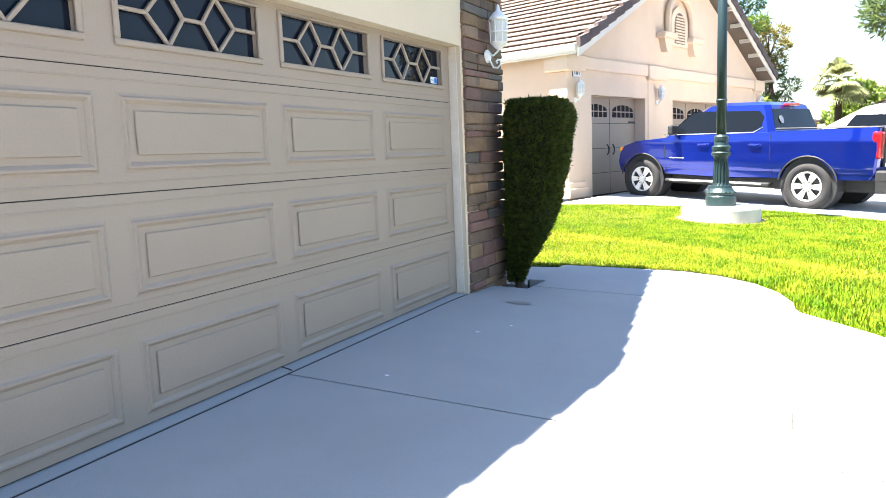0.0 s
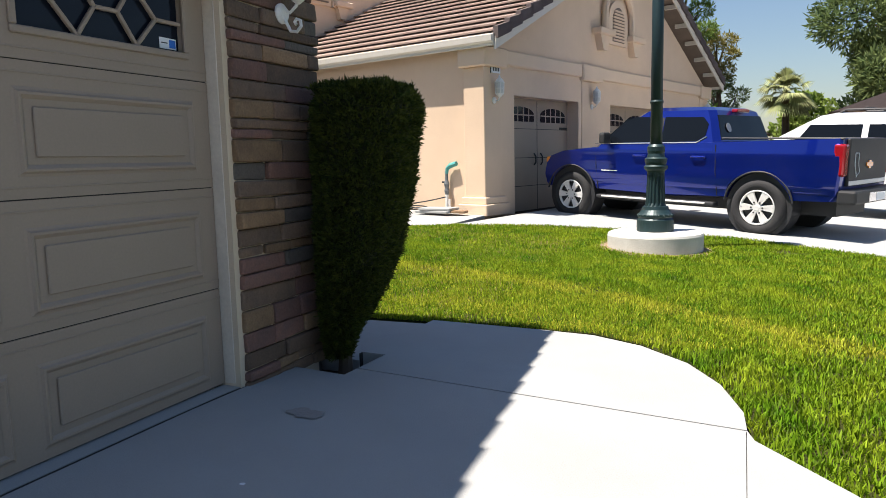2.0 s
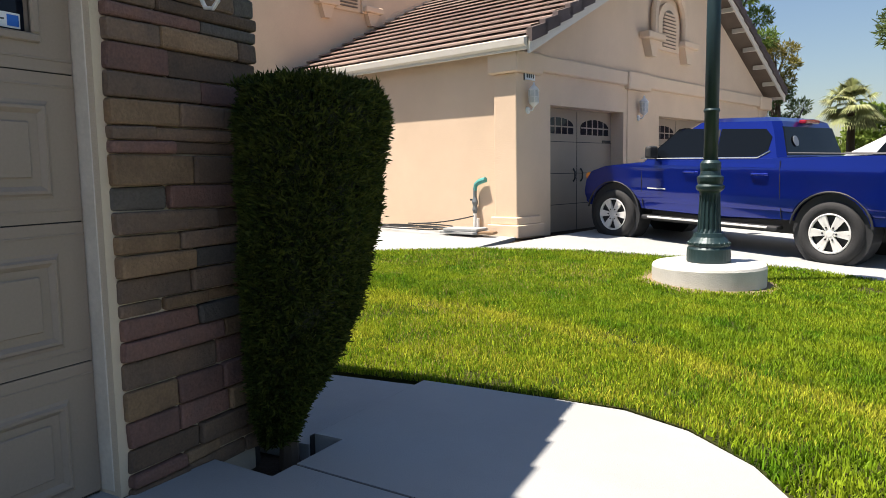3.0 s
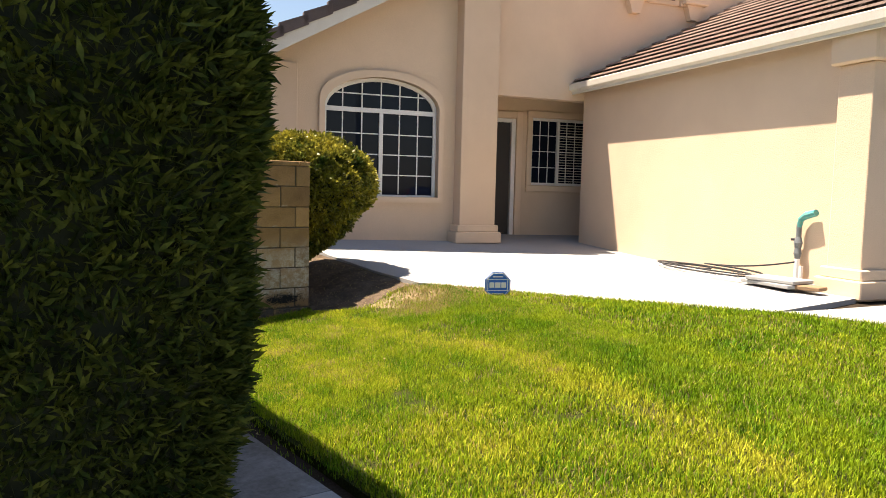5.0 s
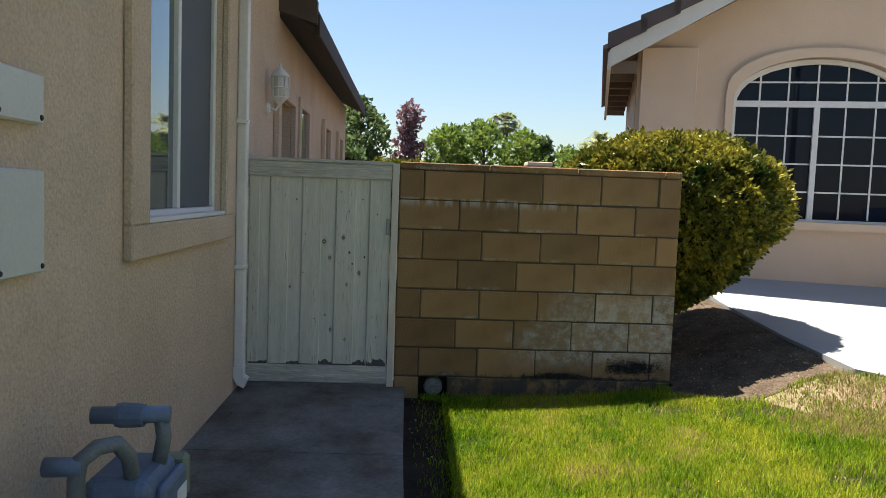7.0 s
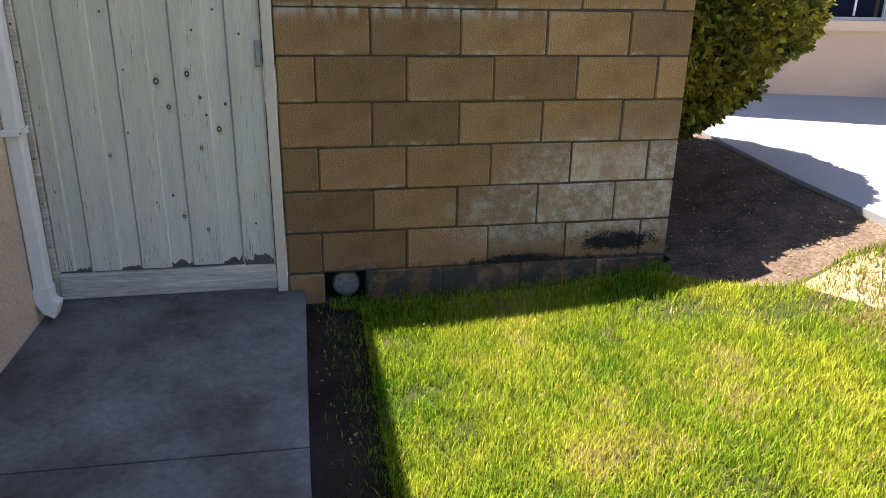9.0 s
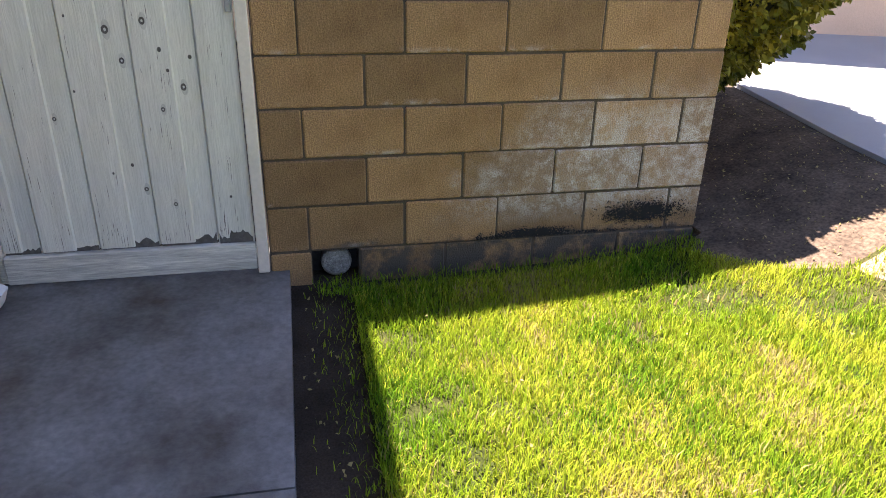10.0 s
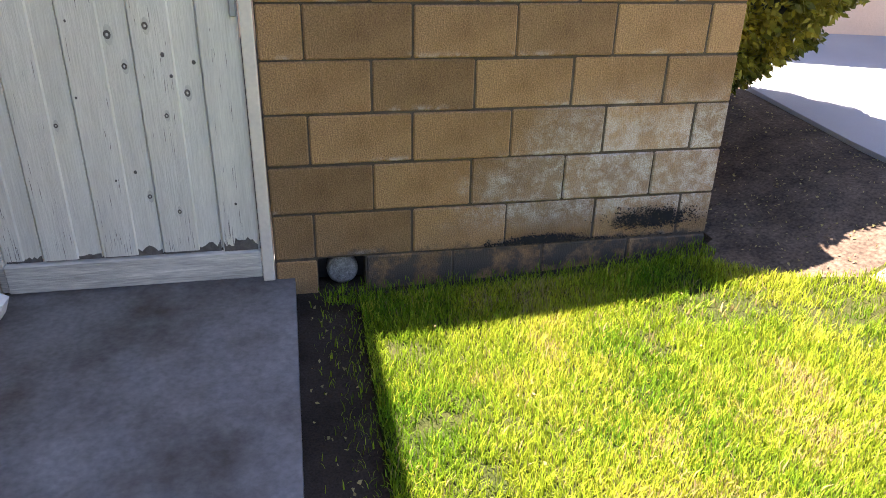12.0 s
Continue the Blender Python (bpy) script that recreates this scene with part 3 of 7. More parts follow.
# ---- the house with the garage ----
def build_house():
    w = obj("wall_garage", wall_with_holes(-6.5, 6.47, 0.1, 3.35, -2.25, -1.96, [(0.12, 5.745, 0.0, 2.35)]), CREAM)
    tagged(w, "cream stucco wall over a garage door", "wall", kind="structure")
    g = obj("wall_gable", prism([(-0.55, 3.35), (6.47, 3.35), (3.04, 4.85)], -2.25, -1.96, "x"), CREAM)
    tagged(g, "cream stucco gable", "wall", kind="structure")
    # side wall with its window and door openings
    bm = wall_with_holes(-14.5, -2.25, 0.1, 3.5, 6.23, 6.47, [(-14.5, -8.1, 3.02, 3.5), (-6.28, -5.02, 1.45, 2.95), (-8.75, -8.02, 0.3, 2.36), (-9.7, -9.15, 1.2, 2.4)])
    bmesh.ops.transform(bm, matrix=Matrix(((0, 1, 0, 0), (1, 0, 0, 0), (0, 0, 1, 0), (0, 0, 0, 1))), verts=bm.verts[:])
    bmesh.ops.recalc_face_normals(bm, faces=bm.faces[:])
    s = obj("wall_side", bm, STUCCO)
    tagged(s, "rough tan stucco side wall in shade", "wall", kind="structure")
    b = obj("wall_back", box((-14.5, -6.5, 0.1), (-14.26, 6.22, 3.02)), STUCCO)
    tagged(b, "tan stucco wall", "wall", kind="structure")
    c = obj("wall_south", box((-14.26, -6.5, 0.1), (-2.26, -6.26, 3.5)), STUCCO)
    tagged(c, "tan stucco wall", "wall", kind="structure")
    # roof over the whole house, ridge running away from the street
    for xa, xb, half, z_e, label in ((-8.1, -1.93, 3.92, 3.43, "dark flat-tiled gable roof with wide eaves"), (-14.5, -8.1, 3.72, 2.95, "lower dark-tiled rear roof with black eaves")):
        roof = empty("roof", Matrix(), label, "roof", kind="structure")
        sl = 0.42
        for side in (1, -1):
            y_e, y_r = 3.06 + side * half, 3.06
            z_r = z_e + half * sl
            part("roof_deck", prism([(y_e, z_e), (y_r, z_r), (y_r, z_r + 0.10), (y_e, z_e + 0.10)], xa, xb, "x"), SOFFIT_D, roof)
            bm = bmesh.new()
            n = 13
            for i in range(n):
                t0, t1 = i / n, min((i + 1.12) / n, 1)
                for j in range(int((xb - xa) / 0.318) + 2):
                    x0 = max(xa - 0.02, xa - 0.02 + j * 0.318 - (0.159 if i % 2 else 0))
                    x1 = min(xa - 0.02 + j * 0.318 - (0.159 if i % 2 else 0) + 0.312, xb + 0.03)
                    if x1 - x0 < 0.02:
                        continue
                    ya, yb = y_e + (y_r - y_e) * t0, y_e + (y_r - y_e) * t1
                    za, zb = z_e + (z_r - z_e) * t0 + 0.15, z_e + (z_r - z_e) * t1 + 0.105
                    vs = [bm.verts.new(p) for p in ((x0, ya, za), (x1, ya, za), (x1, yb, zb), (x0, yb, zb), (x0, ya, za - 0.035), (x1, ya, za - 0.035), (x1, yb, zb - 0.03), (x0, yb, zb - 0.03))]
                    for q in ((0, 1, 2, 3), (4, 5, 1, 0), (1, 5, 6, 2), (3, 7, 4, 0), (7, 6, 5, 4)):
                        bm.faces.new([vs[k] for k in q])
            bmesh.ops.recalc_face_normals(bm, faces=bm.faces[:])
            part("roof_tiles", bm, TILED, roof)
            bm = bmesh.new()
            for i in range(11):
                ya, yb = y_e + (y_r - y_e) * i / 11, y_e + (y_r - y_e) * (i + 1.25) / 11
                add_prism(bm, [(ya, z_e + sl * abs(ya - y_e) + 0.02), (yb, z_e + sl * abs(yb - y_e) - 0.03), (yb, z_e + sl * abs(yb - y_e) + 0.11), (ya, z_e + sl * abs(ya - y_e) + 0.21)], xb - 0.03, xb + 0.06, "x")
            part("rake_tiles", bm, TILED, roof)
            part("fascia", box((xa, y_e - 0.02, z_e - 0.06), (xb, y_e + 0.02, z_e + 0.11), 0.004), SOFFIT_D, roof)
            if z_e > 3:
                part("gutter", box((xa, min(y_e + side * 0.02, y_e + side * 0.13), z_e - 0.02), (xb, max(y_e + side * 0.02, y_e + side * 0.13), z_e + 0.10), 0.012), TRIMW, roof, "cream-painted metal gutter")


build_house()


def build_garage_door():
    x = -2.06
    d = empty("garage_door", pose(x, 0, 0), "closed taupe sectional garage door with honeycomb windows", "garage door")
    joints = [0.375, 0.878, 1.395, 1.915, 2.36]
    cols = [5.59 - 1.058 * k for k in range(5)]
    for i in range(4):
        z0, z1 = joints[i] + 0.0025, joints[i + 1] - 0.0025
        holes = []
        for y1 in cols:
            y0 = y1 - 0.855
            if i == 3:
                holes.append((y0, y1, 2.04, 2.30))
        bm = wall_with_holes(0.14, 5.738, z0, z1, -0.045, 0.0, holes)
        sec = part("door_section", bm, DOORPAINT, d)
        for y1 in cols:
            y0 = y1 - 0.855
            if i < 3:
                za, zb = ((0.462, 0.715), (0.992, 1.243), (1.525, 1.772))[i]
                bm = bmesh.new()
                w = 0.028
                prof = [(-w, 0.0), (-w * 0.45, 0.012), (-w * 0.1, 0.012), (w * 0.2, 0.003), (w * 0.6, -0.001)]
                rings = []
                for off, h in prof:
                    rings.append([bm.verts.new((h + 0.001, a, b)) for a, b in ((y0 - off - w, za - off - w), (y1 + off + w, za - off - w), (y1 + off + w, zb + off + w), (y0 - off - w, zb + off + w))])
                for a, b in zip(rings, rings[1:]):
                    for k in range(4):
                        bm.faces.new((a[k], a[(k + 1) % 4], b[(k + 1) % 4], b[k]))
                bmesh.ops.recalc_face_normals(bm, faces=bm.faces[:])
                part("panel_moulding", bm, DOORPAINT, sec)
                part("raised_panel", box((0.0005, y0 + 0.035, za + 0.028), (0.010, y1 - 0.035, zb - 0.028), 0.009), DOORPAINT, sec)
            else:
                win = part("window", box((-0.035, y0, 2.04), (-0.028, y1, 2.30)), GLASS, sec, "dark glass pane behind honeycomb bars")
                fr = bmesh.new()
                for lo, hi in (((-0.01, y0 - 0.03, 2.01), (0.014, y1 + 0.03, 2.04)), ((-0.01, y0 - 0.03, 2.30), (0.014, y1 + 0.03, 2.315)), ((-0.01, y0 - 0.03, 2.04), (0.014, y0, 2.30)), ((-0.01, y1, 2.04), (0.014, y1 + 0.03, 2.30))):
                    add_box(fr, lo, hi, 0.005)
                part("window_frame", fr, DOORPAINT, win)
                mb = bmesh.new()
                h = 2.30 - 2.04
                zc = 2.04 + h / 2

                def bar(p, q):
                    p, q = Vector((-0.012, *p)), Vector((-0.012, *q))
                    dv = q - p
                    m = Matrix.Translation((p + q) / 2) @ dv.to_track_quat("X", "Z").to_matrix().to_4x4()
                    add_box(mb, (-dv.length / 2, -0.009, -0.009), (dv.length / 2, 0.009, 0.009), 0.003, m)
                W = y1 - y0
                ym = (y0 + y1) / 2
                bar((ym - 0.07 * W, zc), (ym + 0.07 * W, zc))
                for s in (-1, 1):
                    for ze in (2.04, 2.30):
                        bar((ym + s * 0.07 * W, zc), (ym + s * 0.18 * W, ze))
                        bar((ym + s * 0.18 * W, ze), (ym + s * 0.32 * W, zc))
                    bar((ym + s * 0.32 * W, zc), (ym + s * 0.5 * W, zc))
                part("muntins", mb, DOORPAINT, win)
        if i < 3:
            part("joint", box((-0.03, 0.14, joints[i + 1] - 0.003), (-0.008, 5.738, joints[i + 1] + 0.003)), DOORSEAM, d)
            rb = bmesh.new()
            for dz in (-0.045, 0.045):
                add_box(rb, (0.0005, 0.14, joints[i + 1] + dz - 0.004), (0.0035, 5.738, joints[i + 1] + dz + 0.004), 0.002)
            part("rib", rb, DOORPAINT, d)
    part("bottom_seal", box((-0.05, 0.14, 0.372), (-0.004, 5.738, 0.388), 0.004), DOORSEAM, d, "black rubber bottom seal")
    st = part("sticker", box((-0.0275, 5.47, 2.052), (-0.026, 5.575, 2.102)), SIGNWHITE, d, "small white and blue security sticker")
    part("sticker_mark", box((-0.0258, 5.53, 2.058), (-0.025, 5.57, 2.095)), SIGNBLUE, st)
    part("sticker_line", box((-0.0258, 5.48, 2.076), (-0.025, 5.52, 2.081)), INK, st)
    t = obj("door_trim", box((-2.075, 5.742, 0.372), (-1.99, 5.776, 2.35), 0.006), TRIMW)
    tagged(t, "off-white painted wooden door jamb", "trim", kind="structure")
    t = obj("door_trim", box((-2.075, 0.06, 0.372), (-1.985, 0.118, 2.35), 0.006), TRIMW)
    tagged(t, "off-white painted wooden door jamb", "trim", kind="structure")
    f = obj("garage_interior", box((-3.2, 0.1, 0.2), (-3.1, 5.8, 2.5)), SOFFIT)
    tagged(f, "dim back of the garage", "wall", kind="structure")


build_garage_door()


def build_pillar():
    """Ledge stones laid in courses round a core."""
    p = empty("stone_pillar", pose(0, 0, 0), "ledge-stone veneer pillar in brown, grey and ochre courses", "pillar")
    part("core", box((-2.93, 5.80, 0.2), (-1.975, 6.52, 3.24)), MORTAR, p)
    r = random.Random(4)
    z = 0.30
    faces_x, faces_y = [], []
    while z < 3.2:
        h = r.choice((0.055, 0.075, 0.085, 0.095, 0.105, 0.12))
        h = min(h, 3.24 - z)
        # street face, from the jamb corner round to the yard corner
        y = 5.778
        while y < 6.54:
            w = r.uniform(0.18, 0.52)
            y1 = y + w if 6.56 - (y + w) > 0.10 else 6.56 - r.uniform(-0.012, 0.012)
            prj = r.uniform(-0.012, 0.016)
            faces_x.append((y, y1, z, z + h, prj))
            y = y1
        x = -2.04
        while x > -2.93:
            w = r.uniform(0.2, 0.5)
            x1 = x - w if x - w > -2.85 else -2.94 - r.uniform(-0.01, 0.02)
            faces_y.append((x1, x, z, z + h, r.uniform(-0.012, 0.014)))
            x = x1
        z += h
    mats = [STONE, STONE, STONE_O, STONE_R, STONE_G, STONE, STONE_R]

    def stone(lo, hi):
        bm = box(lo, hi, 0.012, seg=2)
        for v in bm.verts:
            v.co += Vector(noise.noise_vector(v.co * 9.0)) * 0.009
        part("stone", bm, r.choice(mats), p)
    for y0, y1, z0, z1, prj in faces_x:
        stone((-2.04, y0 + 0.002, z0 + 0.003), (-1.935 + prj, y1 - 0.002, z1 - 0.002))
    for x0, x1, z0, z1, prj in faces_y:
        stone((x0 + 0.002, 6.46, z0 + 0.003), (x1 - 0.002, 6.555 + prj, z1 - 0.002))


build_pillar()


def lantern(name, m, label, s=1.0, scroll=True):
    """A white cage lantern on a wall; local x points out of the wall."""
    e = empty(name, m @ Matrix.Scale(s, 4), label, "wall lantern")
    part("back_plate", lathe([(0.055, 0.0), (0.055, 0.012), (0.035, 0.03)], 16, pose(0, 0, -0.16, 0, 90, 0)), WHITE, e)
    bm = bmesh.new()
    if scroll:
        pts = [(0.02, 0, -0.16)]
        for k in range(22):
            a = -math.pi / 2 - 1.5 + k * 0.36
            rr = 0.052 * (1 - k / 30)
            pts.append((0.085 + rr * math.cos(a), 0, -0.215 + rr * math.sin(a)))
        add_tube(bm, [(0.02, 0, -0.15), (0.03, 0, -0.20), (0.06, 0, -0.255), (0.10, 0, -0.262), (0.128, 0, -0.235), (0.125, 0, -0.205), (0.10, 0, -0.195), (0.088, 0, -0.21), (0.098, 0, -0.225)], 0.009, 8)
        add_tube(bm, [(0.02, 0, -0.13), (0.06, 0, -0.16), (0.10, 0, -0.13), (0.115, 0, -0.10)], 0.009, 8)
    else:
        add_tube(bm, [(0.01, 0, -0.16), (0.08, 0, -0.17), (0.115, 0, -0.12)], 0.011, 8)
    part("arm", bm, WHITE, e)
    part("glass", lathe([(0.035, -0.09), (0.062, -0.06), (0.068, 0.10), (0.06, 0.12)], 16, pose(0.115, 0, 0)), METALW, e, "frosted pale glass", True)
    part("cap", lathe([(0.085, 0.12), (0.075, 0.145), (0.04, 0.185), (0.02, 0.20), (0.012, 0.235), (0.004, 0.25)], 16, pose(0.115, 0, 0)), WHITE, e, smooth=True)
    part("cup", lathe([(0.012, -0.12), (0.04, -0.095), (0.072, -0.06), (0.072, -0.052)], 16, pose(0.115, 0, 0)), WHITE, e)
    for k in range(8):
        a = 2 * math.pi * k / 8
        part("cage_bar", tube([(0.115 + 0.072 * math.cos(a), 0.072 * math.sin(a), -0.055), (0.115 + 0.078 * math.cos(a), 0.078 * math.sin(a), 0.122)], 0.0055, 5), WHITE, e)
    part("cage_ring", lathe([(0.077, 0.02), (0.081, 0.026), (0.077, 0.032)], 16, pose(0.115, 0, 0)), WHITE, e)
    return e


lantern("wall_lantern", pose(-1.925, 6.20, 2.47), "white cage lantern with a scroll bracket on the stone pillar", 1.0)


# ---- clipped column shrub ----
def tufts(name, pts, nrm, size, mat, parent, width=0.16, spread=0.9, seed=3, per=1):
    """Slim leaves at points, each leaning off its normal."""
    g = np.random.default_rng(seed)
    pts, nrm = np.repeat(pts, per, 0), np.repeat(nrm, per, 0)
    n = len(pts)
    d = nrm + g.normal(0, spread, (n, 3))
    d /= np.linalg.norm(d, axis=1, keepdims=True)
    s = np.cross(d, g.normal(0, 1, (n, 3)))
    s /= np.linalg.norm(s, axis=1, keepdims=True)
    L = size * g.uniform(0.6, 1.3, (n, 1))
    base = pts + g.normal(0, size * 0.25, (n, 3))
    mid = base + d * L * 0.5
    tip = base + d * L
    v = np.stack([base, mid - s * L * width, tip, mid + s * L * width], 1).reshape(-1, 3)
    f = np.arange(4 * n).reshape(n, 4)
    ob = raw(name, v, f, mat, parent)
    ob["kind"] = "stuff"
    return ob


def build_hedge():
    e = empty("column_shrub", pose(-1.515, 6.50, 0.285, 0, 0, 6), "dark green conifer clipped to a tapering column", "shrub")
    g = np.random.default_rng(11)

    def half(z):
        """left x, right x, half depth at height z over the base"""
        t = np.clip(z / 1.62, 0, 1)
        right = np.interp(z, [0.05, 0.18, 0.34, 0.56, 0.80, 1.10, 1.50, 1.58, 1.62], [-0.26, -0.195, -0.10, 0.02, 0.11, 0.185, 0.235, 0.22, 0.18])
        left = np.interp(z, [0.05, 0.2, 0.5, 1.0, 1.55, 1.62], [-0.37, -0.37, -0.365, -0.36, -0.355, -0.32])
        dep = np.interp(z, [0.05, 0.2, 0.5, 0.9, 1.5, 1.62], [0.08, 0.155, 0.225, 0.258, 0.272, 0.245])
        return left, right, dep

    def south(z, c):
        """the fuller growth of the corner next to the drive"""
        return np.interp(z, [0.2, 0.7, 1.5], [0.0, 0.07, 0.09]) * np.interp(c, [-1, 0.3], [0.0, 1.0])
    # inner body coloured dark for the shade behind the needles
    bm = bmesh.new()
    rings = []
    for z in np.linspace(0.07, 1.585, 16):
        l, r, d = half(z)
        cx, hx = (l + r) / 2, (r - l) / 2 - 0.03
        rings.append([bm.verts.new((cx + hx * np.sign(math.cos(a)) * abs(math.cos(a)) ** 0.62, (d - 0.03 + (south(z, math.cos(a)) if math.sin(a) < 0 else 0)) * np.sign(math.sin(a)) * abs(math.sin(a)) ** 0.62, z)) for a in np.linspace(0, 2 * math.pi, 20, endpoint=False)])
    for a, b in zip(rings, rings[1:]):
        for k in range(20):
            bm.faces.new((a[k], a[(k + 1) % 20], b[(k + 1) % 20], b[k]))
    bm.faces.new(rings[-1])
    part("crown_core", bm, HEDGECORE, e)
    n = 26000
    z = g.uniform(0.07, 1.62, n)
    a = g.uniform(0, 2 * math.pi, n)
    l, r, d = half(z)
    cx, hx = (l + r) / 2, (r - l) / 2
    c, s = np.cos(a), np.sin(a)
    side = g.integers(0, 4, n)
    q = g.uniform(-1, 1, n)
    c = np.where(side == 0, 1.0, np.where(side == 1, -1.0, q))
    s = np.where(side == 2, 1.0, np.where(side == 3, -1.0, np.where(side < 2, q, 0)))
    soft = (np.abs(c) ** 3 + np.abs(s) ** 3) ** (-1 / 3)
    x = cx + hx * c * soft
    y = (d + np.where(s < 0, south(z, c), 0)) * s * soft
    bump = np.array([noise.noise((float(p) * 6, float(q) * 6, float(w) * 6)) for p, q, w in zip(x, y, z)]) * 0.022
    rad = np.stack([c, s, 0 * c], 1)
    pts = np.stack([x, y, z], 1) + rad * (bump[:, None] - 0.02)
    m = 4000
    zt = np.full(m, 1.622) + g.normal(0, 0.008, m)
    l, r, d = half(zt)
    u, v = g.uniform(-0.88, 0.88, m), g.uniform(-0.88, 0.88, m)
    top = np.stack([(l + r) / 2 + (r - l) / 2 * u, v * (d + np.where(v < 0, south(zt, u), 0)), zt], 1)
    P = np.concatenate([pts, top])
    N = np.concatenate([rad + np.array([0, 0, 0.45]), np.tile([0, 0, 1.0], (m, 1))])
    tufts("foliage", P, N, 0.034, HEDGE, e, 0.11, 0.75, 5, 3)
    part("trunk", tube([(-0.29, 0.06, -0.08), (-0.28, 0.05, 0.1), (-0.22, 0.02, 0.4)], [0.05, 0.04, 0.025], 8), BARK, e)


build_hedge()


# ---- gate ----
def build_gate():
    e = empty("wooden_gate", pose(-6.9, 0, 0), "closed grey-painted weathered board gate with knots", "gate")
    y0, y1, zb, zt = 6.503, 7.458, 0.300, 1.80
    edges = [6.503, 6.643, 6.858, 7.086, 7.312, 7.456]
    lips = [6.57, 6.765, 6.985, 7.218, 7.41]
    r = random.Random(2)
    knots = [(6.82, 1.55, 5), (7.01, 1.27, 13), (7.05, 1.16, 10), (7.14, 1.30, 11), (7.185, 1.20, 7), (7.205, 1.124, 6), (7.287, 1.17, 7), (7.252, 1.06, 11),
             (7.17, 0.98, 8), (6.785, 0.953, 8), (7.176, 1.48, 5), (7.265, 1.563, 5), (7.12, 1.61, 5), (6.885, 1.318, 4), (6.873, 1.054, 4), (7.027, 0.765, 6),
             (7.065, 0.665, 9), (7.167, 0.60, 8), (6.956, 0.738, 4), (7.367, 1.466, 5), (6.544, 0.80, 4), (7.38, 0.62, 5)]
    lo, hi = zb + 0.118, zt - 0.098
    for i, (a, b) in enumerate(zip(edges, edges[1:])):
        lip = lips[i]
        # each board is milled: a proud face, and a lower lip that slips behind the next one
        prof = [(-0.034, a + 0.002), (-0.034, b + 0.020), (-0.028, b + 0.020), (-0.028, b - 0.004), (-0.0195, b - 0.004), (-0.0195, lip + 0.005), (-0.010, lip), (-0.010, a + 0.005), (-0.013, a + 0.0012), (-0.0275, a + 0.0008)]
        if i == len(edges) - 2:
            prof = [(-0.034, a + 0.002), (-0.034, b), (-0.010, b), (-0.010, a + 0.005), (-0.013, a + 0.0012), (-0.0275, a + 0.0008)]
        board = part("board", prism(prof, lo + r.uniform(0.0, 0.012), hi, "z"), GATEW, e)
        n = 14
        jag = [(a + 0.006 + (b - a - 0.012) * k / n, lo + 0.012 + r.choice((0.003, 0.004, 0.006, 0.012, 0.022, 0.03)) * (0.5 + 0.25 * i)) for k in range(n + 1)]
        part("rotten_edge", prism([(a + 0.006, lo), (b - 0.006, lo)] + jag[::-1], -0.0194, -0.0180 if i < 4 else -0.0088, "x"), KNOT, board, "dark rotten lower edge")
        for ky, kz, size in knots:
            if a <= ky < b:
                kr = size * 0.001
                face = -0.0098 if ky < lip or i == 4 else -0.0193
                mk = Matrix.Translation((face, ky, kz)) @ Matrix.Diagonal((1, 1, r.uniform(0.9, 1.4), 1)) @ pose(0, 0, 0, 0, 90, 0)
                part("knot", lathe([(kr, 0), (kr * 0.85, 0.0015), (kr * 0.3, 0.0005)], 12, mk), KNOT, board)
                if size > 7:
                    part("knot_halo", lathe([(kr * 1.5, 0), (kr * 1.4, 0.0006)], 14, Matrix.Translation((face, ky + kr * 0.3, kz)) @ Matrix.Diagonal((1, 0.8, 1.9, 1)) @ pose(0, 0, 0, 0, 90, 0)), GRAIN, board)
    cracks = np.random.default_rng(12)
    V = []
    for k in range(150):
        i = int(cracks.integers(0, 5))
        cy = cracks.uniform(edges[i] + 0.012, min(lips[i], edges[i + 1]) - 0.008)
        cz = lo + 0.03 + (hi - lo - 0.06) * cracks.uniform(0, 1) ** 2.2
        h, w = cracks.uniform(0.008, 0.05), cracks.uniform(0.0004, 0.0011)
        V += [(-0.0094, cy, cz - h), (-0.0094, cy + w, cz), (-0.0094, cy + cracks.uniform(-0.002, 0.002), cz + h), (-0.0094, cy - w, cz)]
    raw("paint_cracks", V, np.arange(len(V)).reshape(-1, 4), KNOT, e)["kind"] = "stuff"
    part("bottom_rail", box((-0.028, y0 - 0.001, zb), (0.012, y1, zb + 0.118), 0.005), GATER, e)
    part("top_rail", box((-0.028, y0 - 0.001, zt - 0.10), (0.012, y1, zt), 0.005), GATER, e)
    part("cap_rail", box((-0.045, y0 - 0.008, zt + 0.002), (0.02, y1 + 0.01, zt + 0.024), 0.004), GATER, e)
    part("stile", box((-0.06, 6.4725, 0.30), (-0.004, 6.500, zt - 0.03), 0.004), GATER, e)
    hinge_post = obj("gate_post", box((-6.985, 6.472, 0.27), (-6.93, 6.4985, zt + 0.05), 0.004), GATER)
    tagged(hinge_post, "grey weathered hinge post against the stucco wall", "post")
    for z in (0.55, 0.75, 0.95, 1.15, 1.35, 1.5, 1.62):
        part("nail", lathe([(0.005, 0), (0.004, 0.002)], 8, pose(-0.0042, 6.484, z, 0, 90, 0)), KNOT, e)
    p = obj("gate_post", box((-6.96, 7.4610, 0.28), (-6.885, 7.508, 1.815), 0.004), TRIMW)
    tagged(p, "pale grey painted gate post strip", "post")
    part("latch", box((-0.009, 7.43, 1.33), (0.006, 7.452, 1.44), 0.003), METALG, e)


build_gate()


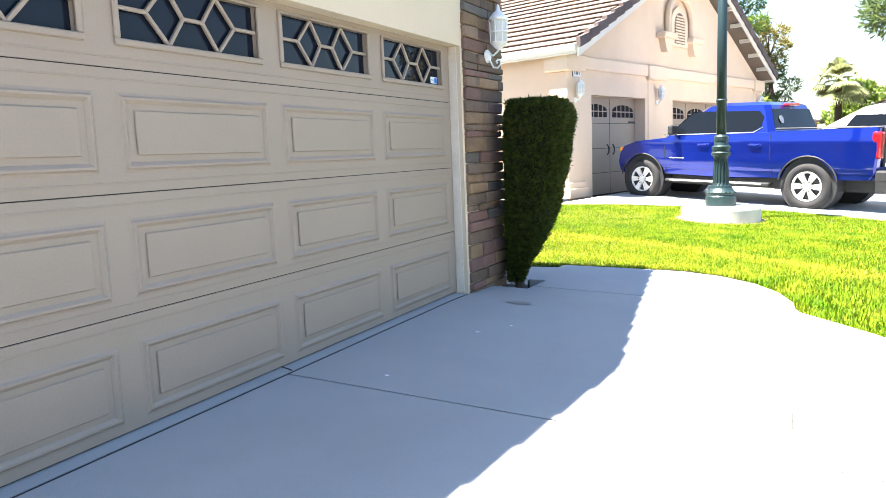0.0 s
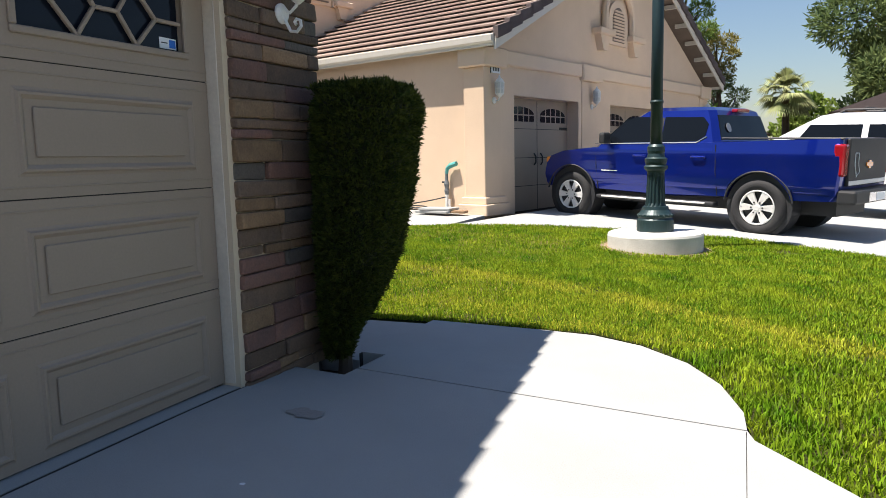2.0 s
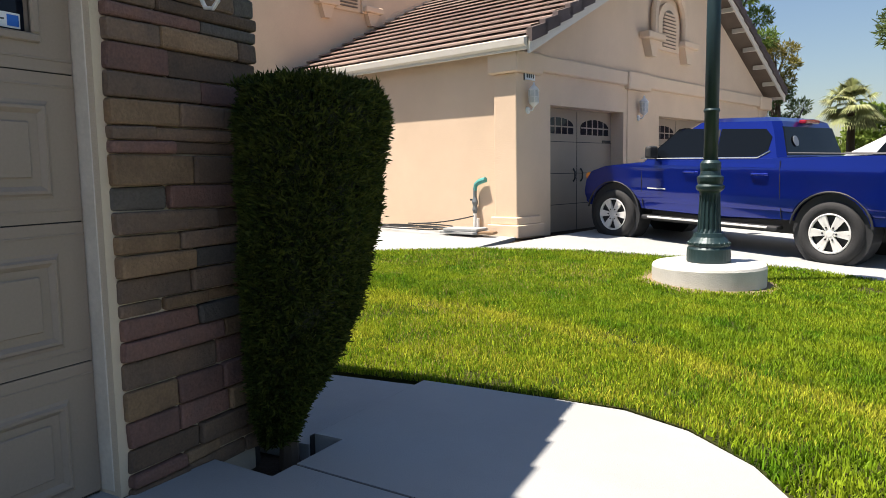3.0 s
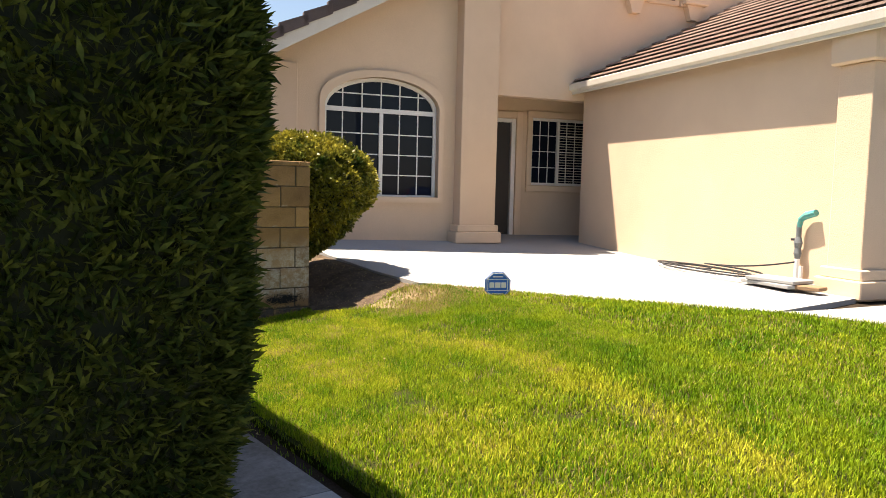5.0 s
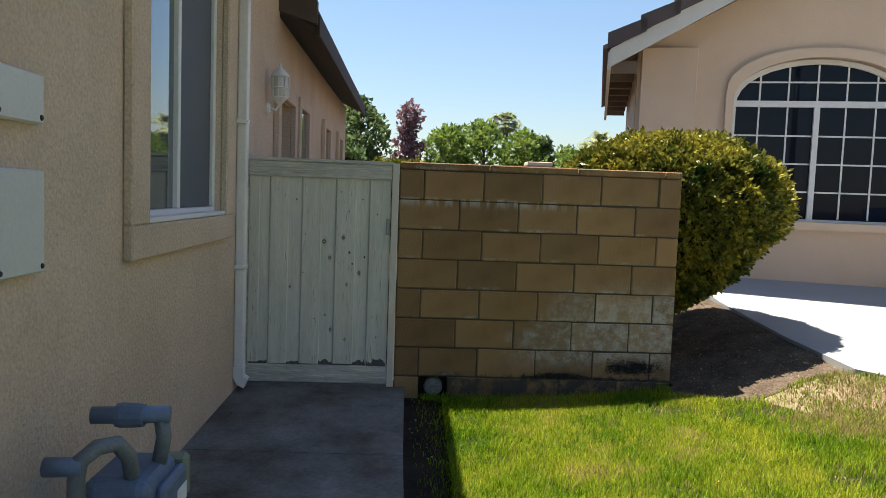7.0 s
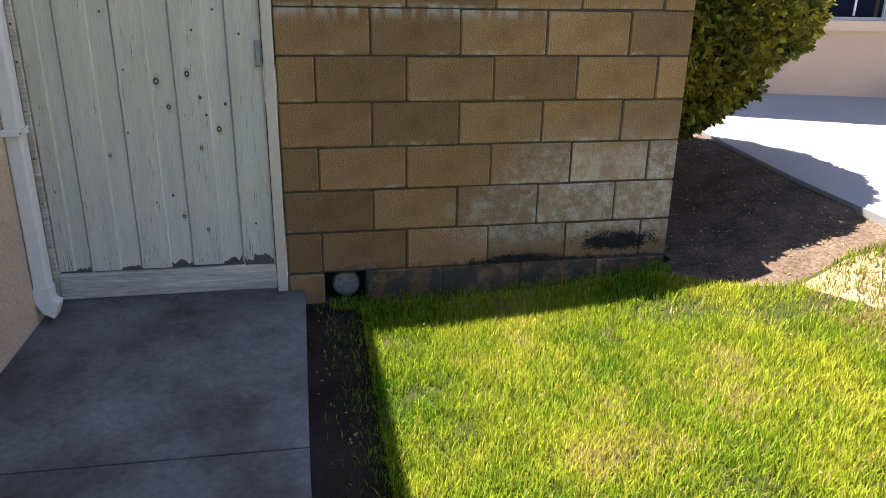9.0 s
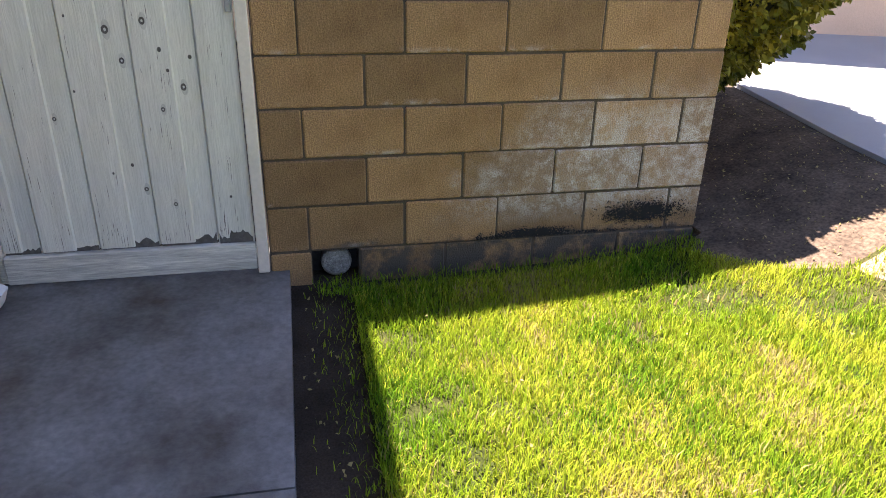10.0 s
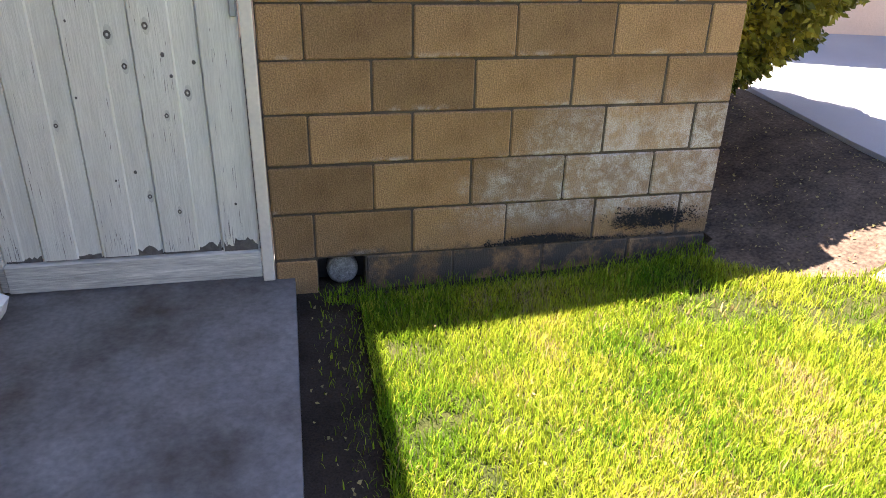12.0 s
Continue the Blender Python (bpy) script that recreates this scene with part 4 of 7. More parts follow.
# ---- block wall ----
def build_block_wall():
    w = empty("block_wall", pose(-6.9, 0, 0), "tan concrete block garden wall with white efflorescence", "wall", kind="structure")
    y0, y1 = 7.512, 9.46
    part("mortar", wall_with_holes(y0, y1 - 0.008, 0.1, 1.782, -0.19, -0.008, [(7.685, 7.885, 0.165, 0.357)]), JOINT, w)
    zs = [0.36 + 0.2032 * k for k in range(-1, 8)]
    shared = {}
    r = random.Random(9)
    for k, z in enumerate(zs[:-1]):
        ph = 7.678 if (k % 2 == 1) else 7.925
        cuts = [y0] + [ph - 0.4064 * 2 + 0.4064 * j for j in range(9) if y0 + 0.03 < ph - 0.8128 + 0.4064 * j < y1 - 0.03] + [y1]
        if k == 0:
            cuts = [y0, 7.685, 7.885, 8.262, 8.668, 9.075, y1]
        for a, b in zip(cuts, cuts[1:]):
            if k == 0 and abs((a + b) / 2 - 7.785) < 0.02:
                continue
            key = (round(b - a, 3))
            if key not in shared:
                bm = box((-0.188, 0, 0), (0.0, b - a - 0.0065, 0.2032 - 0.005), 0.006)
                me = bpy.data.meshes.new("block")
                bm.to_mesh(me)
                bm.free()
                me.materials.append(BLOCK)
                shared[key] = me
            ob = new("block", shared[key])
            ob.parent = w
            ob.location = (r.uniform(-0.005, 0.003), a + 0.0033 + r.uniform(-0.001, 0.001), z + 0.0025)
            ob.rotation_euler = (r.uniform(-0.005, 0.005), 0, r.uniform(-0.006, 0.006))
            ob.scale = (1, 1, r.uniform(0.97, 1.0))
    y = y0
    while y < y1 - 0.05:
        b = min(y + 0.61, y1)
        part("cap_block", box((-0.195, y + 0.003, 1.784), (0.004, b - 0.003, 1.83), 0.006), BLOCK, w)
        y = b
    part("drain_recess", box((-0.185, 7.68, 0.16), (-0.14, 7.89, 0.362)), FELT, w)
    d = obj("drain_pipe", lathe([(0.062, 0), (0.068, 0.05), (0.066, 0.075), (0.056, 0.085), (0.02, 0.088), (0.001, 0.088)], 20, pose(-7.045, 7.79, 0.268, 0, 90, 0)), EFFLO)
    tagged(d, "round pale drain plug low in the block wall", "drain")


build_block_wall()

# ---- round clipped shrub ----
def build_bush():
    c = Vector((-7.90, 9.72, 0))
    e = empty("round_shrub", pose(c.x, c.y, 0.5), "clipped rounded green and yellow leafy shrub", "shrub")
    g = np.random.default_rng(21)

    def radius(z):
        """Plan radius at height z over the base: a flat dome over a body that narrows to its foot."""
        return np.interp(z, [0.22, 0.4, 0.54, 0.70, 0.88, 1.02, 1.17, 1.34, 1.47, 1.58, 1.66, 1.69], [0.15, 0.40, 0.56, 0.72, 0.86, 0.93, 0.955, 0.90, 0.78, 0.56, 0.30, 0.0])
    n = 11000
    z = np.concatenate([g.uniform(0.22, 1.34, int(n * 0.62)), np.interp(g.uniform(0, 1, n - int(n * 0.62)) ** 0.5, np.linspace(0, 1, 8), [1.69, 1.68, 1.66, 1.62, 1.57, 1.50, 1.43, 1.34])])
    a = g.uniform(0, 2 * math.pi, n)
    R = radius(z)
    slope = (radius(z + 0.03) - radius(z - 0.03)) / 0.06
    d = np.stack([np.cos(a), np.sin(a), np.clip(-slope, -1.2, 4)], 1)
    d /= np.linalg.norm(d, axis=1, keepdims=True)
    P = np.stack([R * np.cos(a), R * np.sin(a), z], 1)
    lump = np.array([noise.noise(Vector(p) * 2.4) * 0.06 + noise.noise(Vector(p) * 6.0) * 0.05 for p in P]) - 0.03 * g.uniform(0, 1, n)
    P += d * (lump - 0.13 * g.uniform(0, 1, n) ** 2.5)[:, None]
    tufts("leaves", P, d, 0.045, BUSH, e, 0.27, 1.0, 8, 7)
    # dark body under the leaves, its colour taking the place of inner shade
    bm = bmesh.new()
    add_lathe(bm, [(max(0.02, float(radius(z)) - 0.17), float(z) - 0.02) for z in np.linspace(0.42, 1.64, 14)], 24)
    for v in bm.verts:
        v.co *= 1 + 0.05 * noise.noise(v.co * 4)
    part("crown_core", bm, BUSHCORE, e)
    part("trunk", tube([(0, 0, -0.1), (0.02, 0, 0.2), (0.05, 0.03, 0.6)], [0.07, 0.06, 0.04], 8), BARK, e)


build_bush()


# ---- grass ----
def inside(P, poly):
    x, y = P[:, 0], P[:, 1]
    c = np.zeros(len(P), bool)
    for (x0, y0), (x1, y1) in zip(poly, poly[1:] + poly[:1]):
        hit = ((y0 > y) != (y1 > y)) & (x < (x1 - x0) * (y - y0) / (y1 - y0 + 1e-12) + x0)
        c ^= hit
    return c


def blades(name, P, h, w, mat, label, seed):
    g = np.random.default_rng(seed)
    n = len(P)
    a = g.uniform(0, 2 * math.pi, n)
    lean = g.uniform(0.1, 0.8, n) * h
    H = h * g.uniform(0.55, 1.25, n)
    base = np.stack([P[:, 0], P[:, 1], ground_z(P[:, 0], P[:, 1]) - 0.008], 1)
    s = np.stack([-np.sin(a), np.cos(a), 0 * a], 1) * (w * g.uniform(0.7, 1.3, n))[:, None]
    d = np.stack([np.cos(a), np.sin(a), 0 * a], 1)
    mid = base + d * (lean * 0.3)[:, None] + np.array([0, 0, 1]) * (H * 0.6)[:, None]
    tip = base + d * lean[:, None] + np.array([0, 0, 1]) * H[:, None]
    v = np.stack([base - s, base + s, mid + s * 0.8, tip, mid - s * 0.8], 1).reshape(-1, 3)
    k = np.arange(n)[:, None] * 5
    f = np.concatenate([k + np.array([[0, 1, 2, 4]]), k + np.array([[4, 2, 3, 3]])], 0)
    quads = np.concatenate([k + np.array([0, 1, 2]), k + np.array([0, 2, 4]), k + np.array([4, 2, 3])], 0)
    ob = raw(name, v, quads, mat)
    tagged(ob, label, "grass", kind="stuff")
    return ob


def build_grass():
    g = np.random.default_rng(31)

    def scatter(x0, x1, y0, y1, per):
        n = int((x1 - x0) * (y1 - y0) * per)
        P = np.stack([g.uniform(x0, x1, n), g.uniform(y0, y1, n)], 1)
        P = P[inside(P, LAWN)]
        return P[np.hypot(P[:, 0] - (-0.62), P[:, 1] - (11.72)) > 0.60 + 0.12 * g.uniform(0, 1, len(P)) ** 2]
    def patches(P, k=3):
        """Large and small patches over the lawn, about -1 to 1."""
        v = np.array([noise.noise((float(x) * 1.7, float(y) * 1.7, 4)) + 0.6 * noise.noise((float(x) * 5.5, float(y) * 5.5, 9)) + 0.45 * noise.noise((float(x) * 16, float(y) * 16, 2)) for x, y in P[::k]])
        return np.repeat(v, k)[:len(P)]

    def mown(P):
        """Paler passes of the mower, running beside the walk."""
        x, y = P[:, 0], P[:, 1] + 0.03 * np.sin(P[:, 0] * 2.1)
        c = 9.70 - 0.062 * (np.clip(x, -5.2, 3) + 4) ** 2
        band = sum(w * np.exp(-((y - c - o) / q) ** 2) for o, q, w in ((-0.16, 0.17, 1.0), (-1.1, 0.22, 0.45), (1.25, 0.2, 0.4), (2.1, 0.25, 0.35)))
        return band + 0.28 * np.clip((c - y) / 0.1, 0, 1) - 0.3 * np.clip((y - c) / 0.1, 0, 1)

    near = scatter(-6.8, -3.4, 7.8, 10.6, 32000)
    near = near[np.argsort(np.floor(near[:, 0] * 40) * 1000 + near[:, 1])]
    mid = scatter(-3.4, 0.8, 7.6, 10.8, 12500)
    mid = mid[np.argsort(np.floor(mid[:, 0] * 30) * 1000 + mid[:, 1])]
    far = scatter(-6.8, 5.9, 6.0, 13.4, 5600)
    far = far[(far[:, 1] > 7.6) | (far[:, 0] > 5.0)]
    far = far[~((far[:, 0] < -3.4) & (far[:, 1] < 10.0)) & ~((far[:, 0] > -3.4) & (far[:, 0] < 0.8) & (far[:, 1] < 10.8))]
    far = far[np.argsort(np.floor(far[:, 0] * 25) * 1000 + far[:, 1])]
    south = scatter(-0.6, 5.0, 1.5, 7.8, 4500)
    south = south[south[:, 1] < 7.6]
    pn = patches(near)
    worn = np.exp(-(np.hypot((near[:, 0] + 6.0) / 0.5, (near[:, 1] - 10.2) / 0.45)) ** 2)
    straw = (pn + g.normal(0, 0.3, len(near)) + 0.9 * worn) > 0.72
    thin = (pn + g.normal(0, 0.3, len(near))) < -0.36
    thin |= g.uniform(0, 1, len(near)) < worn * 0.85
    pale = (0.6 * mown(near) + 0.7 * pn + g.normal(0, 0.35, len(near))) > 0.42
    live = ~straw & ~thin
    blades("grass_near", near[live & ~pale], 0.041, 0.0017, GRASS, "bright green mown grass blades", 1)
    blades("pale_grass_near", near[live & pale], 0.037, 0.0017, PALEGRASS, "yellow-green grass blades in mown bands", 7)
    blades("straw_near", near[straw], 0.034, 0.0018, DRY, "pale dry blades among the grass", 6)
    for P, w, tag, sd in ((mid, 0.0029, "", 12), (far, 0.0042, "_far", 14)):
        pm = patches(P)
        pale = (0.75 * mown(P) + 0.4 * pm + g.normal(0, 0.38, len(P))) > 0.45
        gap = (pm + g.normal(0, 0.3, len(P))) < -0.6
        worn = np.exp(-(np.hypot((P[:, 0] + 6.0) / 0.6, (P[:, 1] - 10.35) / 0.5)) ** 2)
        gap |= g.uniform(0, 1, len(P)) < worn * 0.9
        blades("grass" + tag, P[~pale & ~gap], 0.038, w, GRASS, "bright green mown grass blades", sd)
        blades("pale_grass" + tag, P[pale & ~gap], 0.035, w, PALEGRASS, "yellow-green grass blades in mown bands", sd + 1)
    blades("grass_south", south, 0.048, 0.0044, GRASS, "bright green mown grass blades", 2)
    dry = scatter(-6.8, -1.5, 7.8, 13.2, 700)
    nz = np.array([noise.noise((float(x) * 1.1, float(y) * 1.1, 0)) for x, y in dry])
    extra = scatter(-6.6, -4.9, 9.6, 11.2, 7000)
    extra = extra[g.uniform(0, 1, len(extra)) < np.exp(-(np.hypot((extra[:, 0] + 5.85) / 0.5, (extra[:, 1] - 10.45) / 0.42)) ** 2)]
    blades("dry_grass", np.concatenate([dry[nz > -0.1], extra]), 0.04, 0.003, DRY, "dry straw-coloured grass blades", 3)
    dp = sheet("dry_patch", [(-6.28, 9.80), (-5.95, 9.92), (-5.60, 10.2), (-5.25, 10.6), (-5.05, 11.0), (-4.95, 11.28), (-5.12, 11.26), (-6.22, 10.47), (-6.27, 10.3), (-6.33, 10.05)],
               lambda x, y: ground_z(x, y) + 0.002, 0.02, DRYSOIL, cell=0.12)
    tagged(dp, "dry straw-covered worn corner of the lawn", "bare patch", kind="structure")
    ring = [(-0.62 + (0.70 + 0.05 * math.sin(5 * k)) * math.cos(k * math.pi / 16), 11.72 + (0.70 + 0.05 * math.sin(5 * k)) * math.sin(k * math.pi / 16)) for k in range(32)]
    dr = sheet("dry_ring", ring, lambda x, y: ground_z(x, y) + 0.004, 0.02, DRYSOIL, cell=0.2)
    tagged(dr, "pale worn ground round the lamp footing", "bare patch", kind="structure")
    # thin grass in the shaded soil along the walk and wall
    n = 2400
    P = np.stack([g.uniform(-6.85, -3.0, n), 7.9 - np.abs(g.normal(0, 0.11, n))], 1)
    Q = np.stack([-6.7 - np.abs(g.normal(0, 0.07, n)), g.uniform(7.7, 9.4, n)], 1)
    P = P[P[:, 1] > 7.64]
    Q = Q[Q[:, 0] > -6.88]
    blades("sparse_grass", np.concatenate([P, Q]), 0.03, 0.0018, GRASS, "thin grass in shaded soil", 4)


build_grass()

BEDSOIL = material("dry_garden_soil", (0.135, 0.10, 0.068), 0.97, var=(0.05, 0.037, 0.026), scale=6.0, amount=0.95, bump=1.0, bump_scale=28, fine=(70, 0.4), spec=0.1)
bed = sheet("garden_bed", [(-6.74, 9.28), (-6.45, 9.42), (-6.26, 9.74), (-6.30, 10.06), (-6.24, 10.30), (-6.24, 10.40), (-6.36, 10.44), (-8.6, 10.54), (-9.6, 10.6), (-9.6, 8.2), (-7.11, 8.2), (-7.11, 9.47), (-6.85, 9.47)],
            lambda x, y: ground_z(x, y) - 0.02, 0.05, BEDSOIL, cell=0.14)
tagged(bed, "dry brown garden soil behind the block wall", "garden bed", kind="structure")

# ---- neighbouring house ----
def build_neighbour():
    H = empty("neighbouring_house", NM, "beige stucco house with tiled gables and two garage doors", "house")

    def P(name, bm, mat, parent=None, label="", smooth=False):
        return part(name, bm, mat, parent or H, label, smooth)
    g0 = 0.3
    # garage front with two openings
    P("front_wall", wall_with_holes(0.02, 10.78, g0, 3.2, -0.3, -0.02, [(0.85, 3.22, 0, 2.58), (4.66, 9.9, 0, 2.58)]), STUCCO_N)
    sl = 0.485
    apex = 5.47
    P("gable_wall", prism([(-0.02, 3.2), (10.85, 3.2), (apex, 3.2 + 5.45 * sl)], -0.3, -0.02, "x"), STUCCO_N)
    P("side_wall", box((-5.6, 0.0, g0), (-0.3, 0.25, 3.42)), STUCCO_N)
    P("far_wall", box((-12, 10.55, g0), (-0.31, 10.8, 3.4)), STUCCO_N)
    # columns with capitals and bases, and the band between them
    for v0, v1 in ((-0.08, 0.44), (3.34, 4.05), (10.2, 10.85)):
        c = P("column", box((-0.42, v0, g0), (0.0, v1, 3.0), 0.015, seg=2), STUCCO_N)
        P("column_base", box((-0.5, v0 - 0.09, 0.55), (0.09, v1 + 0.09, 0.745), 0.012), STUCCO_T, c)
        P("column_base", box((-0.46, v0 - 0.05, 0.745), (0.05, v1 + 0.05, 0.86), 0.012), STUCCO_T, c)
        P("capital", box((-0.48, v0 - 0.08, 3.0), (0.08, v1 + 0.08, 3.32), 0.02), STUCCO_T, c)
    for v0, v1 in ((0.53, 3.255), (4.14, 10.115)):
        P("band", box((-0.1, v0, 3.06), (0.05, v1, 3.31), 0.02), STUCCO_T)
    # garage doors
    for v0, v1, n in ((0.85, 3.22, 2), (4.66, 9.9, 4)):
        d = P("garage_door", box((-0.34, v0, 0.45), (-0.27, v1, 2.58)), DOORPAINT, None, "closed taupe carriage-style garage door")
        w = (v1 - v0) / n
        for z in (0.98, 1.5, 2.03):
            P("joint", box((-0.268, v0, z - 0.005), (-0.2665, v1, z + 0.005)), DOORSEAM, d)
        for k in range(n):
            a, b = v0 + k * w + 0.12, v0 + (k + 1) * w - 0.12
            m = (a + b) / 2
            arc = [(a, 2.16)] + [(b, 2.16), (b, 2.30)] + [(m + (b - m) * math.cos(t), 2.30 + 0.13 * math.sin(t)) for t in np.linspace(0.2, math.pi - 0.2, 9)] + [(a, 2.30)]
            pane = P("arched_window", prism(arc, -0.269, -0.263, "x"), GLASS, d)
            bars = bmesh.new()
            for j in range(1, 5):
                yy = a + (b - a) * j / 5
                add_box(bars, (-0.2625, yy - 0.012, 2.16), (-0.256, yy + 0.012, 2.30 + 0.13 * math.sqrt(max(0, 1 - ((yy - m) / (b - m)) ** 2))))
            add_box(bars, (-0.262, a, 2.27), (-0.2565, b, 2.292))
            P("window_bars", bars, DOORPAINT, d)
            P("panel_edge", box((-0.269, v0 + k * w - 0.006, 0.46), (-0.266, v0 + k * w + 0.006, 2.55)), DOORSEAM, d)
        for k in range(n):
            side = -1 if k % 2 else 1
            yy = v0 + w * (k + (0.03 if k % 2 == 0 else 0.97))
            for z in (0.85, 2.06):
                P("strap_hinge", box((-0.268, min(yy, yy + side * 0.3), z - 0.02), (-0.26, max(yy, yy + side * 0.3), z + 0.02), 0.004), BLACKM, d, "black iron strap hinge")
        for k in range(0, n, 2):
            for s in (-0.12, 0.12):
                yy = v0 + w * (k + 1) + s
                P("pull_handle", tube([(-0.262, yy, 1.36), (-0.225, yy, 1.41), (-0.225, yy, 1.52), (-0.262, yy, 1.58)], 0.014, 6), BLACKM, d, "black iron pull handle")
    # niche vent over the doors
    def niche(half, z0, zs, rise):
        return [(4.9 - half, z0), (4.9 + half, z0), (4.9 + half, zs)] + [(4.9 + half * math.cos(t), zs + rise * math.sin(t)) for t in np.linspace(0.15, math.pi - 0.15, 11)] + [(4.9 - half, zs)]
    v = P("niche_vent", prism(niche(0.46, 3.84, 4.34, 0.42), -0.02, 0.05, "x"), STUCCO_T, None, "arched louvred gable vent with corbels")
    # flat brown panel painted in for the shade between the louvres
    P("vent_shadow", prism(niche(0.29, 3.90, 4.34, 0.28), 0.05, 0.054, "x"), SOFFIT, v)
    for k in range(10):
        z = 3.92 + 0.066 * k
        hw = 0.28 if z < 4.34 else 0.28 * math.sqrt(max(0.05, 1 - ((z - 4.34) / 0.30) ** 2))
        P("louvre", box((0.054, 4.9 - hw, z), (0.085, 4.9 + hw, z + 0.034), 0.004), STUCCO_T, v)
    P("surround", tube([(0.06, 4.24, 4.06), (0.06, 4.24, 4.42)] + [(0.06, 4.9 - 0.66 * math.cos(t), 4.44 + 0.56 * math.sin(t)) for t in np.linspace(0.2, math.pi - 0.2, 13)] + [(0.06, 5.56, 4.42), (0.06, 5.56, 4.06)], 0.075, 8), STUCCO_T, v)
    for yy in (4.12, 5.68):
        P("corbel", box((-0.02, yy - 0.34, 3.96), (0.20, yy + 0.34, 4.09), 0.02), STUCCO_T, v)
        P("corbel_foot", prism([(yy - 0.22, 3.96), (yy + 0.22, 3.96), (yy + 0.09, 3.66), (yy - 0.09, 3.66)], -0.02, 0.13, "x"), STUCCO_T, v)
    # main roof of the garage wing: ridge runs back from the street
    roof = P("roof", box((-0.2, apex - 0.08, 3.36 + 5.85 * sl + 0.02), (-0.1, apex + 0.08, 3.36 + 5.85 * sl + 0.1)), TILED, None, "flat grey-brown concrete tile gable roof")
    for side in (-1, 1):
        ve, vr = apex + side * 5.68, apex
        ze, zr = 3.34, 3.34 + 5.68 * sl
        P("roof_deck", prism([(ve, ze), (vr, zr), (vr, zr + 0.12), (ve, ze + 0.12)], -13, 0.32, "x"), SOFFIT, roof)
        bm = bmesh.new()
        n = 18
        for i in range(n):
            for j in range(33):
                u1 = 0.30 - j * 0.33 - (0.165 if i % 2 else 0)
                u0 = u1 - 0.325
                t0, t1 = i / n, min((i + 1.1) / n, 1)
                a0, a1 = ve + (vr - ve) * t0, ve + (vr - ve) * t1
                z0, z1 = ze + (zr - ze) * t0 + 0.195, ze + (zr - ze) * t1 + 0.125
                vs = [bm.verts.new(p) for p in ((u0, a0, z0), (u1, a0, z0), (u1, a1, z1), (u0, a1, z1), (u0, a0, z0 - 0.028), (u1, a0, z0 - 0.028))]
                for q in ((0, 1, 2, 3), (4, 5, 1, 0)):
                    bm.faces.new([vs[k] for k in q])
        bmesh.ops.recalc_face_normals(bm, faces=bm.faces[:])
        P("roof_tiles", bm, TILE, roof)
        bm = bmesh.new()
        for i in range(17):
            a0, a1 = ve + (vr - ve) * i / 17, ve + (vr - ve) * min((i + 1.2) / 17, 1)
            zz = lambda a: ze + sl * abs(a - ve)
            add_prism(bm, [(a0, zz(a0) + 0.04), (a1, zz(a1) + 0.0), (a1, zz(a1) + 0.165), (a0, zz(a0) + 0.235)], 0.28, 0.38, "x")
        P("rake_tiles", bm, TILED, roof)
        P("rake_board", prism([(ve, ze - 0.12), (vr, zr - 0.12), (vr, zr + 0.08), (ve, ze + 0.08)], 0.30, 0.335, "x"), FASCIA, roof)
        P("eave_board", box((-6.2 if side < 0 else -13, ve - 0.025, ze - 0.06), (0.3, ve + 0.015, ze + 0.13), 0.004), FASCIA, roof)
        if side < 0:
            P("gutter", prism([(ve - 0.03, ze + 0.10), (ve - 0.09, ze + 0.10), (ve - 0.08, ze + 0.01), (ve - 0.03, ze - 0.02)], -6.1, 0.3, "y" if False else "x"), FASCIA, roof)
        for k in range(1, 8):
            a = ve + (vr - ve) * k / 8
            P("outlooker", box((0.0, a - 0.045, ze + sl * abs(a - ve) - 0.10), (0.30, a + 0.045, ze + sl * abs(a - ve) - 0.005)), FASCIA, roof)
    # entry wing with the arched window
    U = -5.62
    arch = [(-4.535, 1.46), (-2.685, 1.46), (-2.685, 2.84)] + [(-3.61 + 0.925 * math.cos(t), 2.84 + 0.465 * math.sin(t)) for t in np.linspace(0.12, math.pi - 0.12, 15)] + [(-4.535, 2.84)]
    bm = bmesh.new()
    # wall ring round the opening, built as strips from the opening to the outer edge
    outer = []
    y0w, y1w, z0w = -5.62, -1.70, 0.4

    def rim(p):
        c = Vector((-3.61, 2.2))
        d = Vector(p) - c
        ks = []
        if d.x:
            ks.append(((y1w if d.x > 0 else y0w) - c.x) / d.x)
        if d.y:
            ks.append(((5.2 if d.y > 0 else z0w) - c.y) / d.y)
        k = min(ks)
        return c.x + d.x * k, c.y + d.y * k
    full = []
    for p, q in zip(arch, arch[1:] + arch[:1]):
        full += [(p[0] + (q[0] - p[0]) * t, p[1] + (q[1] - p[1]) * t) for t in np.linspace(0, 1, 6)[:-1]]
    outs = [rim(p) for p in full]
    corners = [(y0w, z0w), (y1w, z0w), (y1w, 5.2), (y0w, 5.2)]
    for c in corners:
        i = min(range(len(outs)), key=lambda k: (outs[k][0] - c[0]) ** 2 + (outs[k][1] - c[1]) ** 2)
        outs[i] = c
    outs = [(y, min(z, 3.38 + (y + 5.62) * 0.54)) for y, z in outs]
    for du in (0.0, -0.22):
        a = [bm.verts.new((U + du, *p)) for p in full]
        b = [bm.verts.new((U + du, *p)) for p in outs]
        for i in range(len(full)):
            j = (i + 1) % len(full)
            bm.faces.new((a[i], a[j], b[j], b[i]))
        if du == 0.0:
            front = a
        else:
            for i in range(len(full)):
                j = (i + 1) % len(full)
                bm.faces.new((front[i], front[j], a[j], a[i]))
    bmesh.ops.recalc_face_normals(bm, faces=bm.faces[:])
